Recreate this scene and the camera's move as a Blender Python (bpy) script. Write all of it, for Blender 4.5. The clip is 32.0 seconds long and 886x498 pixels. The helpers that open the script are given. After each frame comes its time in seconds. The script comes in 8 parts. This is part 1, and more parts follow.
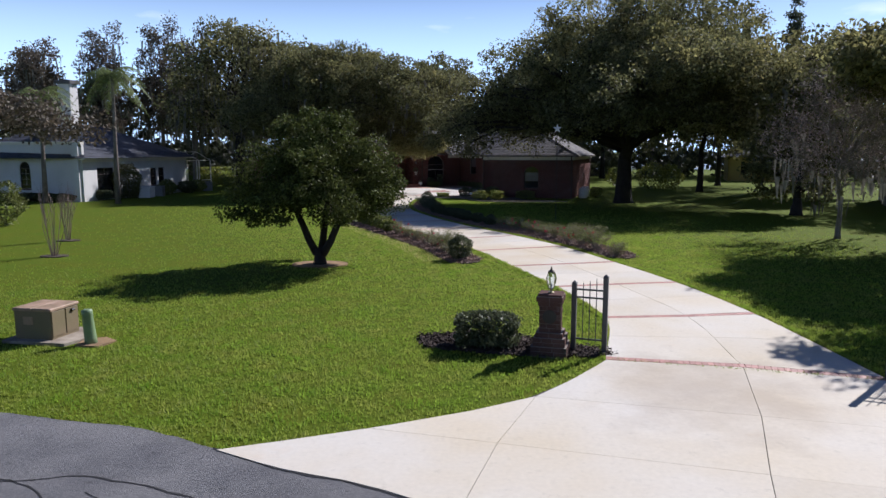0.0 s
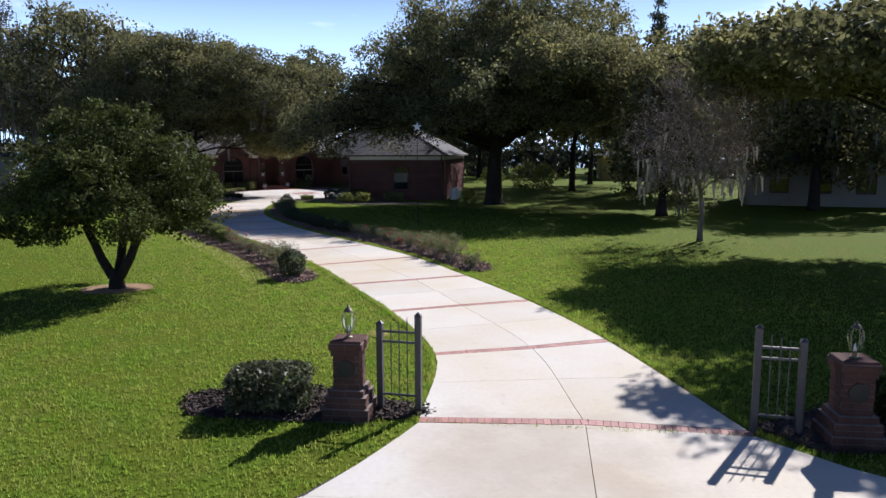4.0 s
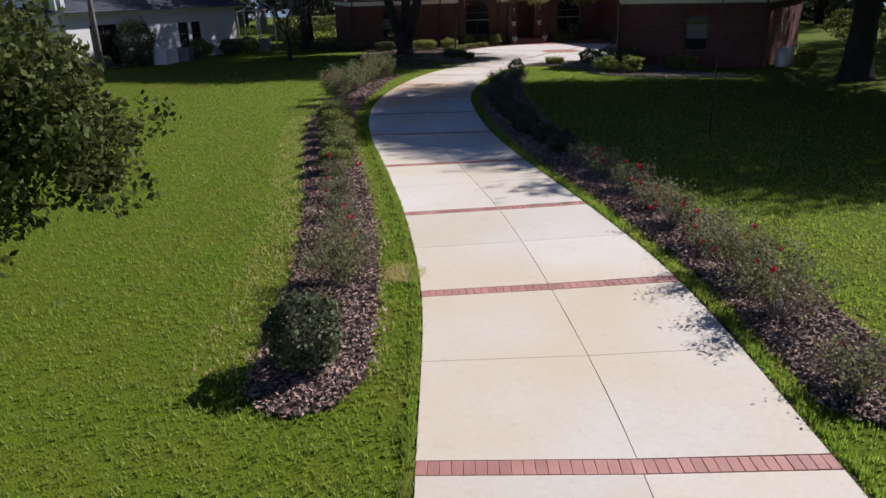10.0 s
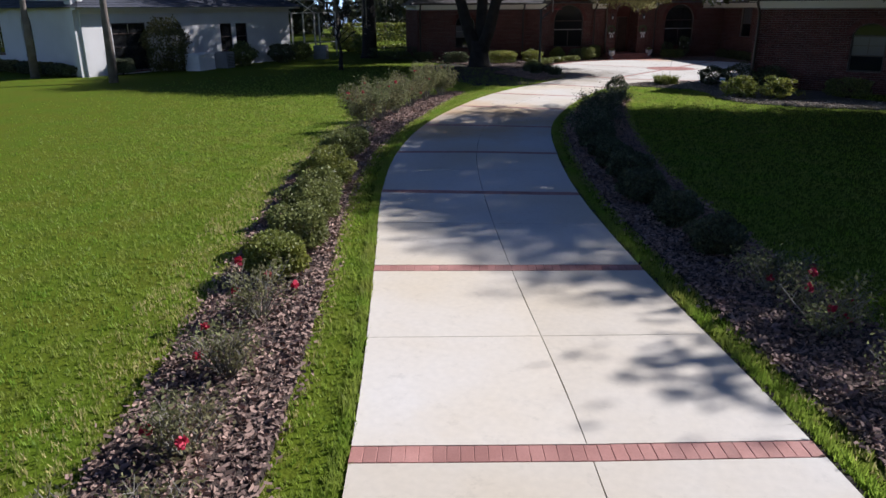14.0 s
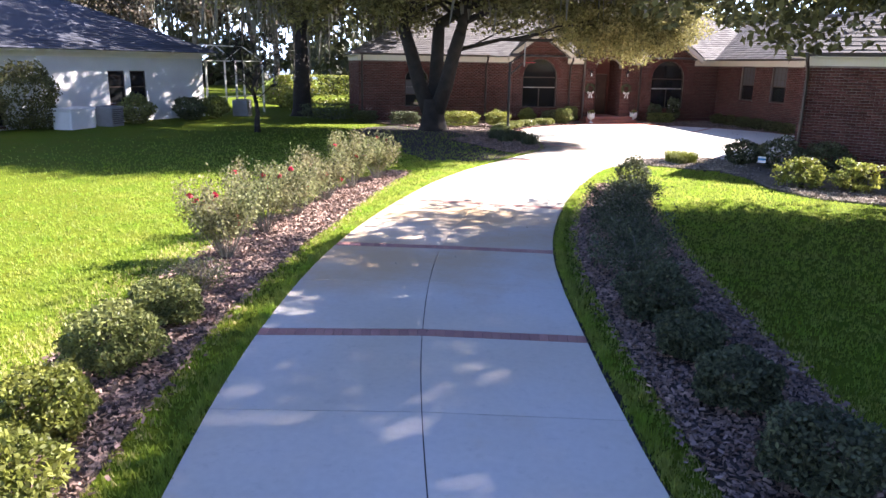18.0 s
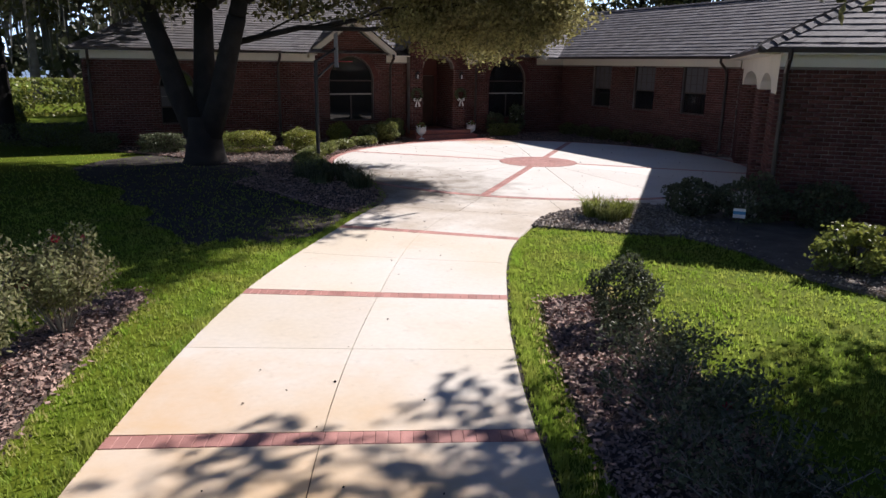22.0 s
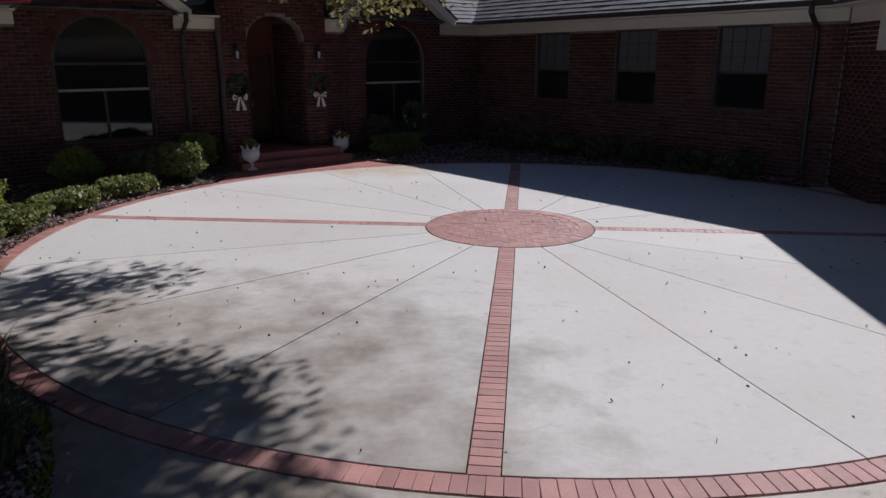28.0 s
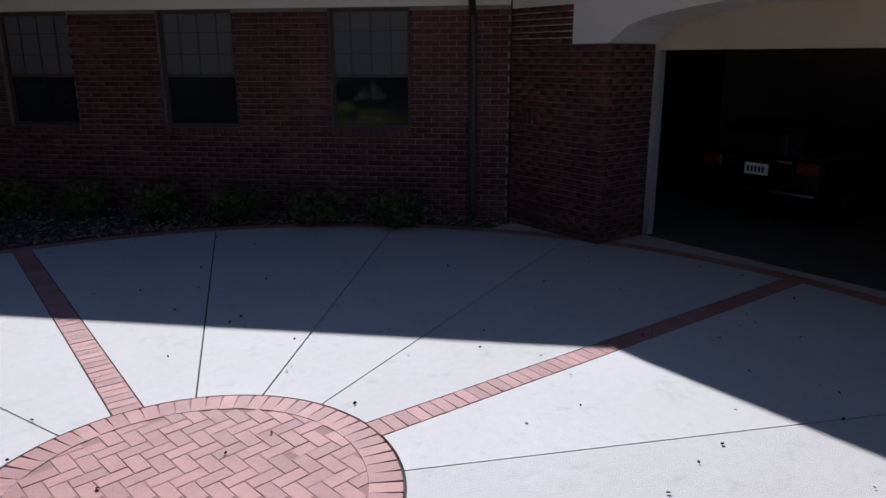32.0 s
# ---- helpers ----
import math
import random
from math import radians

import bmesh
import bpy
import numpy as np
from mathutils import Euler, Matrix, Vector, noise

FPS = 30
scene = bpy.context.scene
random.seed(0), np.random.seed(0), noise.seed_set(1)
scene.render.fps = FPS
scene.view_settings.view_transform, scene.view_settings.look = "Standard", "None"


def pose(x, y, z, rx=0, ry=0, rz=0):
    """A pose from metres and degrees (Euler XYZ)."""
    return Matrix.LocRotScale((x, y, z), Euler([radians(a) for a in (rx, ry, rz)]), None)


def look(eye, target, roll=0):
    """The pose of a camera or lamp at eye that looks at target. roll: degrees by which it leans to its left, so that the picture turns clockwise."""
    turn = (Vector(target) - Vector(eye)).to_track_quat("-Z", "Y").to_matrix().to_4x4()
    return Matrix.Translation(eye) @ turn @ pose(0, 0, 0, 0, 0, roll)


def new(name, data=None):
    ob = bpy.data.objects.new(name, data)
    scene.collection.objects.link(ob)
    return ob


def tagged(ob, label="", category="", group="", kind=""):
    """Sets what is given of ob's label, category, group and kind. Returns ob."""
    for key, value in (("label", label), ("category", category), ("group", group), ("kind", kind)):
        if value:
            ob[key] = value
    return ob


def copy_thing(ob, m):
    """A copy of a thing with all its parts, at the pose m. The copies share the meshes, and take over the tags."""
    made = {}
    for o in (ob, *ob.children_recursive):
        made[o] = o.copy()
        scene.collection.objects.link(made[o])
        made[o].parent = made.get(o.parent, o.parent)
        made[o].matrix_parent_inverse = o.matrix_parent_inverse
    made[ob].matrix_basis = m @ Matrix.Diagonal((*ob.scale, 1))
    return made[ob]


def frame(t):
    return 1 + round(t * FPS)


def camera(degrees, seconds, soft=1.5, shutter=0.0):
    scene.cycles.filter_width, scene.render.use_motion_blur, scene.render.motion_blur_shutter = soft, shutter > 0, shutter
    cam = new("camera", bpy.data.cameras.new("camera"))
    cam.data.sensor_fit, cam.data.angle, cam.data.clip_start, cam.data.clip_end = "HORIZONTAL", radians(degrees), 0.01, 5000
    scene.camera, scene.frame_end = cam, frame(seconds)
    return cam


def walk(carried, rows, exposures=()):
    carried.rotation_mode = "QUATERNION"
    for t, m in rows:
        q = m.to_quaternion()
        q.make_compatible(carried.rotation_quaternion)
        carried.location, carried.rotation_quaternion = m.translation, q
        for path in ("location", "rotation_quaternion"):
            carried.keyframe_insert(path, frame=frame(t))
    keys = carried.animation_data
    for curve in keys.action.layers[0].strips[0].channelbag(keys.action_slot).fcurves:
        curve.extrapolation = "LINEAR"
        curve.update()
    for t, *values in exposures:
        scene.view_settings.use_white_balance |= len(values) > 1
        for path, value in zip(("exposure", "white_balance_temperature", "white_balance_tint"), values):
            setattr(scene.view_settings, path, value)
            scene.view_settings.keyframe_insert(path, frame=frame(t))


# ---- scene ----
# ---------------------------------------------------------------- camera
cam = camera(63.8, 32.0)
PATH = [     # seconds, eye, turn to the left, tilt up, lean
    (0, 1.755, 5.076, 3.768, 2.65, -7.86, -0.11),
    (0.5, 2.052, 5.019, 3.781, 2.58, -7.89, -0.09),
    (1, 2.482, 4.979, 3.771, 2.66, -7.89, -0.13),
    (1.5, 2.709, 5.120, 3.775, 2.62, -7.92, -0.01),
    (2, 2.921, 5.405, 3.779, 2.57, -7.89, -0.11),
    (2.5, 3.111, 5.851, 3.778, 2.62, -7.90, -0.07),
    (3, 3.231, 6.402, 3.798, 2.58, -7.96, -0.04),
    (3.5, 3.377, 7.186, 3.807, 0.54, -7.94, -0.06),
    (4, 3.427, 8.130, 3.827, -6.30, -7.99, -0.13),
    (4.5, 3.522, 9.215, 3.850, -6.91, -8.51, -0.13),
    (6.5, 4.250, 14.230, 3.942, -5.76, -12.74, -0.40),
    (7, 4.341, 15.571, 4.011, -2.88, -14.12, -0.45),
    (7.5, 4.440, 16.974, 4.004, -1.26, -15.38, -0.32),
    (8, 4.575, 18.416, 3.954, 2.41, -16.52, -0.55),
    (8.5, 4.689, 19.731, 3.970, 7.10, -17.77, -0.77),
    (9, 4.752, 20.930, 4.015, 10.34, -18.83, -1.00),
    (9.5, 4.791, 22.302, 3.925, 13.93, -19.38, -1.47),
    (10, 4.770, 23.497, 3.902, 17.16, -19.93, -1.52),
    (10.5, 4.660, 24.487, 3.981, 19.68, -20.38, -0.95),
    (11, 4.510, 25.794, 3.807, 22.93, -20.01, -0.62),
    (11.5, 4.350, 26.807, 3.786, 23.76, -20.08, -0.87),
    (12, 4.134, 27.775, 3.617, 23.75, -20.10, -0.74),
    (12.5, 3.873, 28.706, 3.578, 23.70, -20.03, -0.62),
    (13, 3.578, 29.653, 3.511, 23.77, -19.85, -0.43),
    (13.5, 3.199, 30.657, 3.210, 23.74, -19.69, -0.42),
    (14, 2.797, 31.628, 3.122, 23.78, -18.71, -0.40),
    (14.5, 2.364, 32.750, 3.108, 23.10, -17.37, -0.48),
    (15, 1.949, 33.839, 3.088, 21.43, -15.90, -0.55),
    (15.5, 1.531, 34.863, 3.087, 21.01, -14.50, -0.46),
    (17.5, 0.286, 38.592, 2.896, 21.02, -14.56, 1.05),
    (18, -0.223, 39.768, 2.912, 20.05, -14.59, 0.95),
    (18.5, -0.764, 40.947, 2.922, 18.18, -14.64, 0.90),
    (19, -1.277, 42.062, 2.911, 15.76, -14.55, 0.84),
    (19.5, -1.727, 43.252, 2.873, 13.02, -14.35, 0.45),
    (20, -2.105, 44.433, 2.874, 10.32, -14.28, 0.13),
    (20.5, -2.533, 45.637, 2.890, 7.57, -14.30, 0.54),
    (21, -2.875, 46.750, 2.939, 6.42, -14.43, 0.73),
    (21.5, -3.163, 47.910, 2.970, 5.48, -14.55, 0.78),
    (22, -3.434, 49.087, 2.974, 3.31, -14.53, 0.84),
    (22.5, -3.632, 50.188, 3.052, 1.58, -14.79, 0.64),
    (23, -3.816, 51.316, 3.088, -0.11, -14.88, 0.56),
    (23.5, -4.007, 52.319, 3.141, -1.61, -14.92, 0.48),
    (24, -4.187, 53.456, 3.091, -2.80, -14.79, 0.53),
    (24.5, -4.251, 54.588, 2.718, -3.27, -14.76, 0.47),
    (26.5, -4.362, 58.950, 2.431, -6.71, -15.16, -0.07),
    (27, -4.321, 60.174, 2.337, -6.52, -14.78, -0.27),
    (27.5, -4.280, 61.222, 2.324, -6.54, -14.66, -0.32),
    (28, -4.212, 62.136, 2.371, -8.48, -14.94, -0.14),
    (28.5, -4.116, 63.473, 2.403, -8.75, -15.46, -0.16),
    (29, -4.103, 64.609, 2.366, -8.94, -15.38, 0.03),
    (29.5, -4.027, 65.712, 2.312, -9.53, -15.11, 0.17),
    (30, -3.912, 66.761, 2.259, -11.67, -14.74, 0.43),
    (30.5, -3.763, 67.704, 2.256, -15.92, -14.44, 0.16),
    (31, -3.598, 68.466, 2.334, -21.04, -14.92, 0.02),
    (31.5, -3.491, 68.653, 2.276, -35.00, -14.31, -0.49),
    (32, -3.559, 68.778, 2.348, -51.58, -15.12, -0.20),
]
EXPO = [(0, 0.32, 5950, 16), (3, 0.4, 5950, 16), (4, 0.5, 5950, 16), (7, 0.47, 6050, 16), (8, 0.38, 6100, 16), (9, 0.33, 6150, 17), (14, 0.42, 5950, 16), (15.5, 0.95, 6050, 16), (17.5, 2.62, 6500, 21), (19, 2.35, 6450, 21), (20, 2.0, 6250, 20), (21, 1.25, 6250, 18), (23, 0.48, 6300, 19), (24, 0.33, 6150, 18), (27, 0.0, 5900, 18), (29, -0.16, 5850, 18), (30, -0.1, 5850, 16), (31, 0.08, 5750, 16), (32, 0.3, 5550, 17)]


def aim(x, y, z, yaw, pitch, roll):
    a, b = radians(yaw), radians(pitch)
    return look((x, y, z), (x - math.sin(a) * math.cos(b), y + math.cos(a) * math.cos(b), z + math.sin(b)), roll)


walk(cam, [(t, aim(*row)) for t, *row in PATH], EXPO)
# ---------------------------------------------------------------- light
SUN_EL, SUN_AZ = 37.2, 43.0          # degrees: height, and turn from +y towards +x
world = bpy.data.worlds.new("sky")
scene.world = world
world.use_nodes = True
wn, wl = world.node_tree.nodes, world.node_tree.links
sky = wn.new("ShaderNodeTexSky")
sky.sky_type, sky.sun_disc = "NISHITA", False
sky.sun_elevation, sky.sun_rotation = radians(SUN_EL), radians(SUN_AZ)
sky.air_density, sky.dust_density, sky.ozone_density = 0.8, 1.0, 2.0
geo_w = wn.new("ShaderNodeTexCoord")
stretch = wn.new("ShaderNodeMapping")
stretch.inputs["Scale"].default_value = (2.2, 2.2, 8.5)
stretch.inputs["Location"].default_value = (0.35, 0.1, 0.0)
cloud = wn.new("ShaderNodeTexNoise")
cloud.inputs["Scale"].default_value, cloud.inputs["Detail"].default_value = 2.4, 8.0
ramp = wn.new("ShaderNodeValToRGB")
ramp.color_ramp.elements[0].position, ramp.color_ramp.elements[1].position = 0.575, 0.70
mixw = wn.new("ShaderNodeMixRGB")
mixw.inputs[2].default_value = (20.0, 21.0, 22.5, 1)
wl.new(geo_w.outputs["Generated"], stretch.inputs["Vector"])
wl.new(stretch.outputs[0], cloud.inputs["Vector"])
wl.new(cloud.outputs["Fac"], ramp.inputs["Fac"])
up_w = wn.new("ShaderNodeSeparateXYZ")
haze_fac = wn.new("ShaderNodeMapRange")
haze_fac.interpolation_type = "SMOOTHSTEP"
haze_fac.inputs[1].default_value, haze_fac.inputs[2].default_value = 0.03, 0.3
haze_fac.inputs[3].default_value, haze_fac.inputs[4].default_value = 1.0, 0.0
haze = wn.new("ShaderNodeMixRGB")
haze.inputs[2].default_value = (14.0, 19.8, 27.0, 1)
wl.new(geo_w.outputs["Generated"], up_w.inputs[0])
wl.new(up_w.outputs["Z"], haze_fac.inputs[0])
wl.new(haze_fac.outputs[0], haze.inputs[0])
deep = wn.new("ShaderNodeMixRGB")
deep.blend_type = "MULTIPLY"
deep.inputs[0].default_value, deep.inputs[2].default_value = 1.0, (0.52, 0.68, 0.98, 1)
wl.new(sky.outputs[0], deep.inputs[1])
wl.new(deep.outputs[0], haze.inputs[1])
low_cloud = wn.new("ShaderNodeMath")
low_cloud.operation = "MULTIPLY"
wl.new(ramp.outputs["Color"], low_cloud.inputs[0])
wl.new(haze_fac.outputs[0], low_cloud.inputs[1])
wl.new(low_cloud.outputs[0], mixw.inputs[0])
wl.new(haze.outputs[0], mixw.inputs[1])
wl.new(mixw.outputs[0], wn["Background"].inputs["Color"])
wn["Background"].inputs["Strength"].default_value = 0.05
sun = new("sun", bpy.data.lights.new("sun", "SUN"))
sun.data.energy, sun.data.angle, sun.data.color = 5.0, radians(0.7), (1.0, 0.955, 0.885)
away = Vector((math.sin(radians(SUN_AZ)) * math.cos(radians(SUN_EL)), math.cos(radians(SUN_AZ)) * math.cos(radians(SUN_EL)), math.sin(radians(SUN_EL))))
sun.matrix_world = look(away * 60 + Vector((0, 40, 0)), (0, 40, 0))
# ---------------------------------------------------------------- materials
def mat(name, base, rough=0.7, vary=0.25, scale=1.5, fine=40.0, fine_amt=0.15, bump=0.3, bump_scale=60.0, metal=0.0, by=None, by_amt=0.25, tint=None, see=0.0, spec=0.5, spots=0.0):
    """A procedural surface: two scales of colour change, relief, and a change from piece to piece (by: 'object' or 'island')."""
    m = bpy.data.materials.new(name)
    m.use_nodes = True
    n, l = m.node_tree.nodes, m.node_tree.links
    bsdf = n["Principled BSDF"]
    co = n.new("ShaderNodeTexCoord")
    geo = n.new("ShaderNodeNewGeometry")
    big = n.new("ShaderNodeTexNoise")
    big.inputs["Scale"].default_value, big.inputs["Detail"].default_value = scale, 6
    small = n.new("ShaderNodeTexNoise")
    small.inputs["Scale"].default_value, small.inputs["Detail"].default_value = fine, 4
    l.new(geo.outputs["Position"], big.inputs["Vector"])
    l.new(geo.outputs["Position"], small.inputs["Vector"])
    second = tint or tuple(c * (1 - vary) for c in base)
    mix = n.new("ShaderNodeMixRGB")
    mix.inputs[1].default_value, mix.inputs[2].default_value = (*[min(1, c * (1 + vary * 0.5)) for c in base], 1), (*second, 1)
    spread = n.new("ShaderNodeMapRange")
    spread.inputs[1].default_value, spread.inputs[2].default_value = 0.32, 0.68
    l.new(big.outputs["Fac"], spread.inputs[0])
    l.new(spread.outputs[0], mix.inputs[0])
    val = n.new("ShaderNodeMath")
    val.operation = "MULTIPLY_ADD"
    val.inputs[1].default_value, val.inputs[2].default_value = 2 * fine_amt, 1 - fine_amt
    l.new(small.outputs["Fac"], val.inputs[0])
    out = val.outputs[0]
    if by:
        if by == "object":
            rnd = n.new("ShaderNodeObjectInfo").outputs["Random"]
        else:
            rnd = geo.outputs["Random Per Island"]
        r2 = n.new("ShaderNodeMath")
        r2.operation = "MULTIPLY_ADD"
        r2.inputs[1].default_value, r2.inputs[2].default_value = 2 * by_amt, 1 - by_amt
        l.new(rnd, r2.inputs[0])
        r3 = n.new("ShaderNodeMath")
        r3.operation = "MULTIPLY"
        l.new(out, r3.inputs[0])
        l.new(r2.outputs[0], r3.inputs[1])
        out = r3.outputs[0]
    if spots:
        sn = n.new("ShaderNodeTexNoise")
        sn.inputs["Scale"].default_value, sn.inputs["Detail"].default_value = 5.0, 8
        sn.inputs["Roughness"].default_value = 0.75
        l.new(geo.outputs["Position"], sn.inputs["Vector"])
        sr = n.new("ShaderNodeMapRange")
        sr.inputs[1].default_value, sr.inputs[2].default_value = 0.56, 0.72
        sr.inputs[3].default_value, sr.inputs[4].default_value = 1.0, 1.0 - spots
        l.new(sn.outputs["Fac"], sr.inputs[0])
        sm = n.new("ShaderNodeMath")
        sm.operation = "MULTIPLY"
        l.new(out, sm.inputs[0])
        l.new(sr.outputs[0], sm.inputs[1])
        out = sm.outputs[0]
    scl = n.new("ShaderNodeVectorMath")
    scl.operation = "SCALE"
    l.new(mix.outputs[0], scl.inputs[0])
    l.new(out, scl.inputs["Scale"])
    l.new(scl.outputs[0], bsdf.inputs["Base Color"])
    bsdf.inputs["Roughness"].default_value, bsdf.inputs["Metallic"].default_value = rough, metal
    bsdf.inputs["Specular IOR Level"].default_value = spec
    if bump:
        bn = n.new("ShaderNodeTexNoise")
        bn.inputs["Scale"].default_value, bn.inputs["Detail"].default_value = bump_scale, 5
        l.new(geo.outputs["Position"], bn.inputs["Vector"])
        bp = n.new("ShaderNodeBump")
        bp.inputs["Strength"].default_value, bp.inputs["Distance"].default_value = bump, 0.02
        l.new(bn.outputs["Fac"], bp.inputs["Height"])
        l.new(bp.outputs[0], bsdf.inputs["Normal"])
    if see:
        tr = n.new("ShaderNodeBsdfTranslucent")
        l.new(scl.outputs[0], tr.inputs["Color"])
        ms = n.new("ShaderNodeMixShader")
        ms.inputs[0].default_value = see
        l.new(bsdf.outputs[0], ms.inputs[1])
        l.new(tr.outputs[0], ms.inputs[2])
        l.new(ms.outputs[0], n["Material Output"].inputs["Surface"])
    return m


def glass(name, tone=(0.02, 0.025, 0.03), rough=0.03):
    m = bpy.data.materials.new(name)
    m.use_nodes = True
    b = m.node_tree.nodes["Principled BSDF"]
    b.inputs["Base Color"].default_value, b.inputs["Roughness"].default_value = (*tone, 1), rough
    b.inputs["Specular IOR Level"].default_value = 0.6
    return m


def clear_glass(name):
    m = bpy.data.materials.new(name)
    m.use_nodes = True
    b = m.node_tree.nodes["Principled BSDF"]
    b.inputs["Base Color"].default_value, b.inputs["Roughness"].default_value = (0.9, 0.95, 0.95, 1), 0.05
    b.inputs["Transmission Weight"].default_value, b.inputs["IOR"].default_value = 1.0, 1.1
    return m


def stain(m, middle, radius, tone, amount, scale=1.6):
    """A stain with a ragged outline laid into a surface's colour."""
    n, l = m.node_tree.nodes, m.node_tree.links
    bsdf = n["Principled BSDF"]
    old = bsdf.inputs["Base Color"].links[0].from_socket
    geo = n.new("ShaderNodeNewGeometry")
    away_ = n.new("ShaderNodeVectorMath")
    away_.operation = "DISTANCE"
    away_.inputs[1].default_value = (*middle, 0)
    l.new(geo.outputs["Position"], away_.inputs[0])
    near = n.new("ShaderNodeMapRange")
    near.interpolation_type = "SMOOTHSTEP"
    near.inputs[1].default_value, near.inputs[2].default_value = radius * 0.25, radius
    near.inputs[3].default_value, near.inputs[4].default_value = 0.42, 0.0
    l.new(away_.outputs["Value"], near.inputs[0])
    noise = n.new("ShaderNodeTexNoise")
    noise.inputs["Scale"].default_value, noise.inputs["Detail"].default_value, noise.inputs["Roughness"].default_value = scale, 8, 0.65
    l.new(geo.outputs["Position"], noise.inputs["Vector"])
    add = n.new("ShaderNodeMath")
    l.new(near.outputs[0], add.inputs[0])
    l.new(noise.outputs["Fac"], add.inputs[1])
    cut = n.new("ShaderNodeMapRange")
    cut.inputs[1].default_value, cut.inputs[2].default_value = 0.62, 1.0
    cut.inputs[3].default_value, cut.inputs[4].default_value = 0.0, amount
    l.new(add.outputs[0], cut.inputs[0])
    mix = n.new("ShaderNodeMixRGB")
    mix.inputs[2].default_value = (*tone, 1)
    l.new(cut.outputs[0], mix.inputs[0])
    l.new(old, mix.inputs[1])
    l.new(mix.outputs[0], bsdf.inputs["Base Color"])


M_LAWN = mat("lawn", (0.07, 0.11, 0.007), 0.95, 0.3, 0.9, 9.0, 0.3, 1.0, 30.0, tint=(0.1, 0.12, 0.010), spec=0.08, spots=0.3)
M_GRASS = mat("grass_blades", (0.215, 0.335, 0.036), 0.5, 0.25, 1.6, 9.0, 0.25, 0, by="island", by_amt=0.22, tint=(0.345, 0.38, 0.08), see=0.6, spec=0.25)
M_DRY = mat("dry_grass_blades", (0.58, 0.49, 0.24), 0.6, 0.25, 1.2, 6.0, 0.2, 0, by="island", by_amt=0.25, tint=(0.42, 0.42, 0.12), see=0.55, spec=0.2)
M_CONC = mat("concrete", (0.605, 0.572, 0.515), 0.85, 0.08, 0.4, 14.0, 0.09, 0.2, 120.0, by="object", by_amt=0.05, tint=(0.59, 0.515, 0.395), spec=0.3, spots=0.16)
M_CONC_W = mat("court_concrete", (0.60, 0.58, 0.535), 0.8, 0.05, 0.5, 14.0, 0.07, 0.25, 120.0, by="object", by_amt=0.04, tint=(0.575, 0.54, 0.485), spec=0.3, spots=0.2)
M_CONC_OLD = mat("concrete_apron", (0.595, 0.56, 0.50), 0.88, 0.12, 0.9, 12.0, 0.14, 0.3, 110.0, tint=(0.46, 0.395, 0.31), spec=0.3, spots=0.42)
stain(M_CONC, (-6.0, 51.5), 6.5, (0.56, 0.36, 0.17), 0.75, 0.5)
stain(M_CONC, (3.0, 31.5), 4.0, (0.56, 0.44, 0.27), 0.45, 0.6)
stain(M_CONC, (5.5, 16.2), 3.2, (0.36, 0.29, 0.22), 0.5, 0.9)
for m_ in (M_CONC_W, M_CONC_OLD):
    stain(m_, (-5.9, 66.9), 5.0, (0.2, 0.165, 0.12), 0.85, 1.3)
    stain(m_, (-3.2, 79.0), 3.2, (0.5, 0.35, 0.2), 0.7, 1.2)
# floor concrete darkened: the garage's indoor shade is put into its colour
M_GFLOOR = mat("garage_concrete_darkened", (0.13, 0.12, 0.11), 0.8, 0.25, 0.8, 15.0, 0.12, 0.2, 110.0)
M_JOINT = mat("joint_dirt", (0.06, 0.05, 0.04), 0.95, 0.3, 3.0, 30.0, 0.3, 0.4, 80.0)
M_ASPH = mat("asphalt", (0.105, 0.105, 0.113), 0.9, 0.25, 0.8, 45.0, 0.5, 0.7, 200.0, tint=(0.2, 0.197, 0.2), spec=0.3, spots=0.4)
M_CRACK = mat("asphalt_crack", (0.02, 0.02, 0.022), 0.95, 0.2, 3.0, bump=0)
M_PAVER = mat("clay_paver", (0.41, 0.205, 0.17), 0.6, 0.25, 2.0, 45.0, 0.18, 0.35, 140.0, by="object", by_amt=0.15, tint=(0.36, 0.165, 0.135), spec=0.45)
M_PAVER_J = mat("clay_paver_joined", (0.40, 0.15, 0.11), 0.85, 0.25, 2.0, 45.0, 0.18, 0.35, 140.0, by="island", by_amt=0.22, tint=(0.33, 0.13, 0.10), spec=0.45)
M_BRICK = mat("wall_brick", (0.12, 0.048, 0.041), 0.88, 0.3, 1.2, 50.0, 0.2, 0.35, 120.0, by="island", by_amt=0.25, tint=(0.098, 0.039, 0.034), spec=0.15)
M_BRICK_O = mat("wall_brick_single", (0.12, 0.048, 0.041), 0.88, 0.3, 1.2, 50.0, 0.2, 0.35, 120.0, by="object", by_amt=0.25, tint=(0.098, 0.039, 0.034), spec=0.15)
M_BRICK_G = mat("gate_brick", (0.105, 0.056, 0.046), 0.9, 0.35, 3.0, 50.0, 0.25, 0.4, 120.0, by="island", by_amt=0.45, tint=(0.075, 0.045, 0.039), spec=0.15)
M_BRASS = mat("weathered_brass", (0.36, 0.31, 0.2), 0.4, 0.3, 6.0, bump=0.05, metal=0.6)
M_MORTAR = mat("mortar", (0.25, 0.205, 0.18), 0.95, 0.2, 3.0, 60.0, 0.2, 0.3, 150.0)
M_WHITE = mat("cream_trim_paint", (0.74, 0.69, 0.60), 0.6, 0.06, 0.8, 20.0, 0.05, 0.1, 60.0)
M_STUCCO = mat("white_stucco", (0.64, 0.63, 0.62), 0.85, 0.08, 0.7, 30.0, 0.06, 0.3, 90.0)
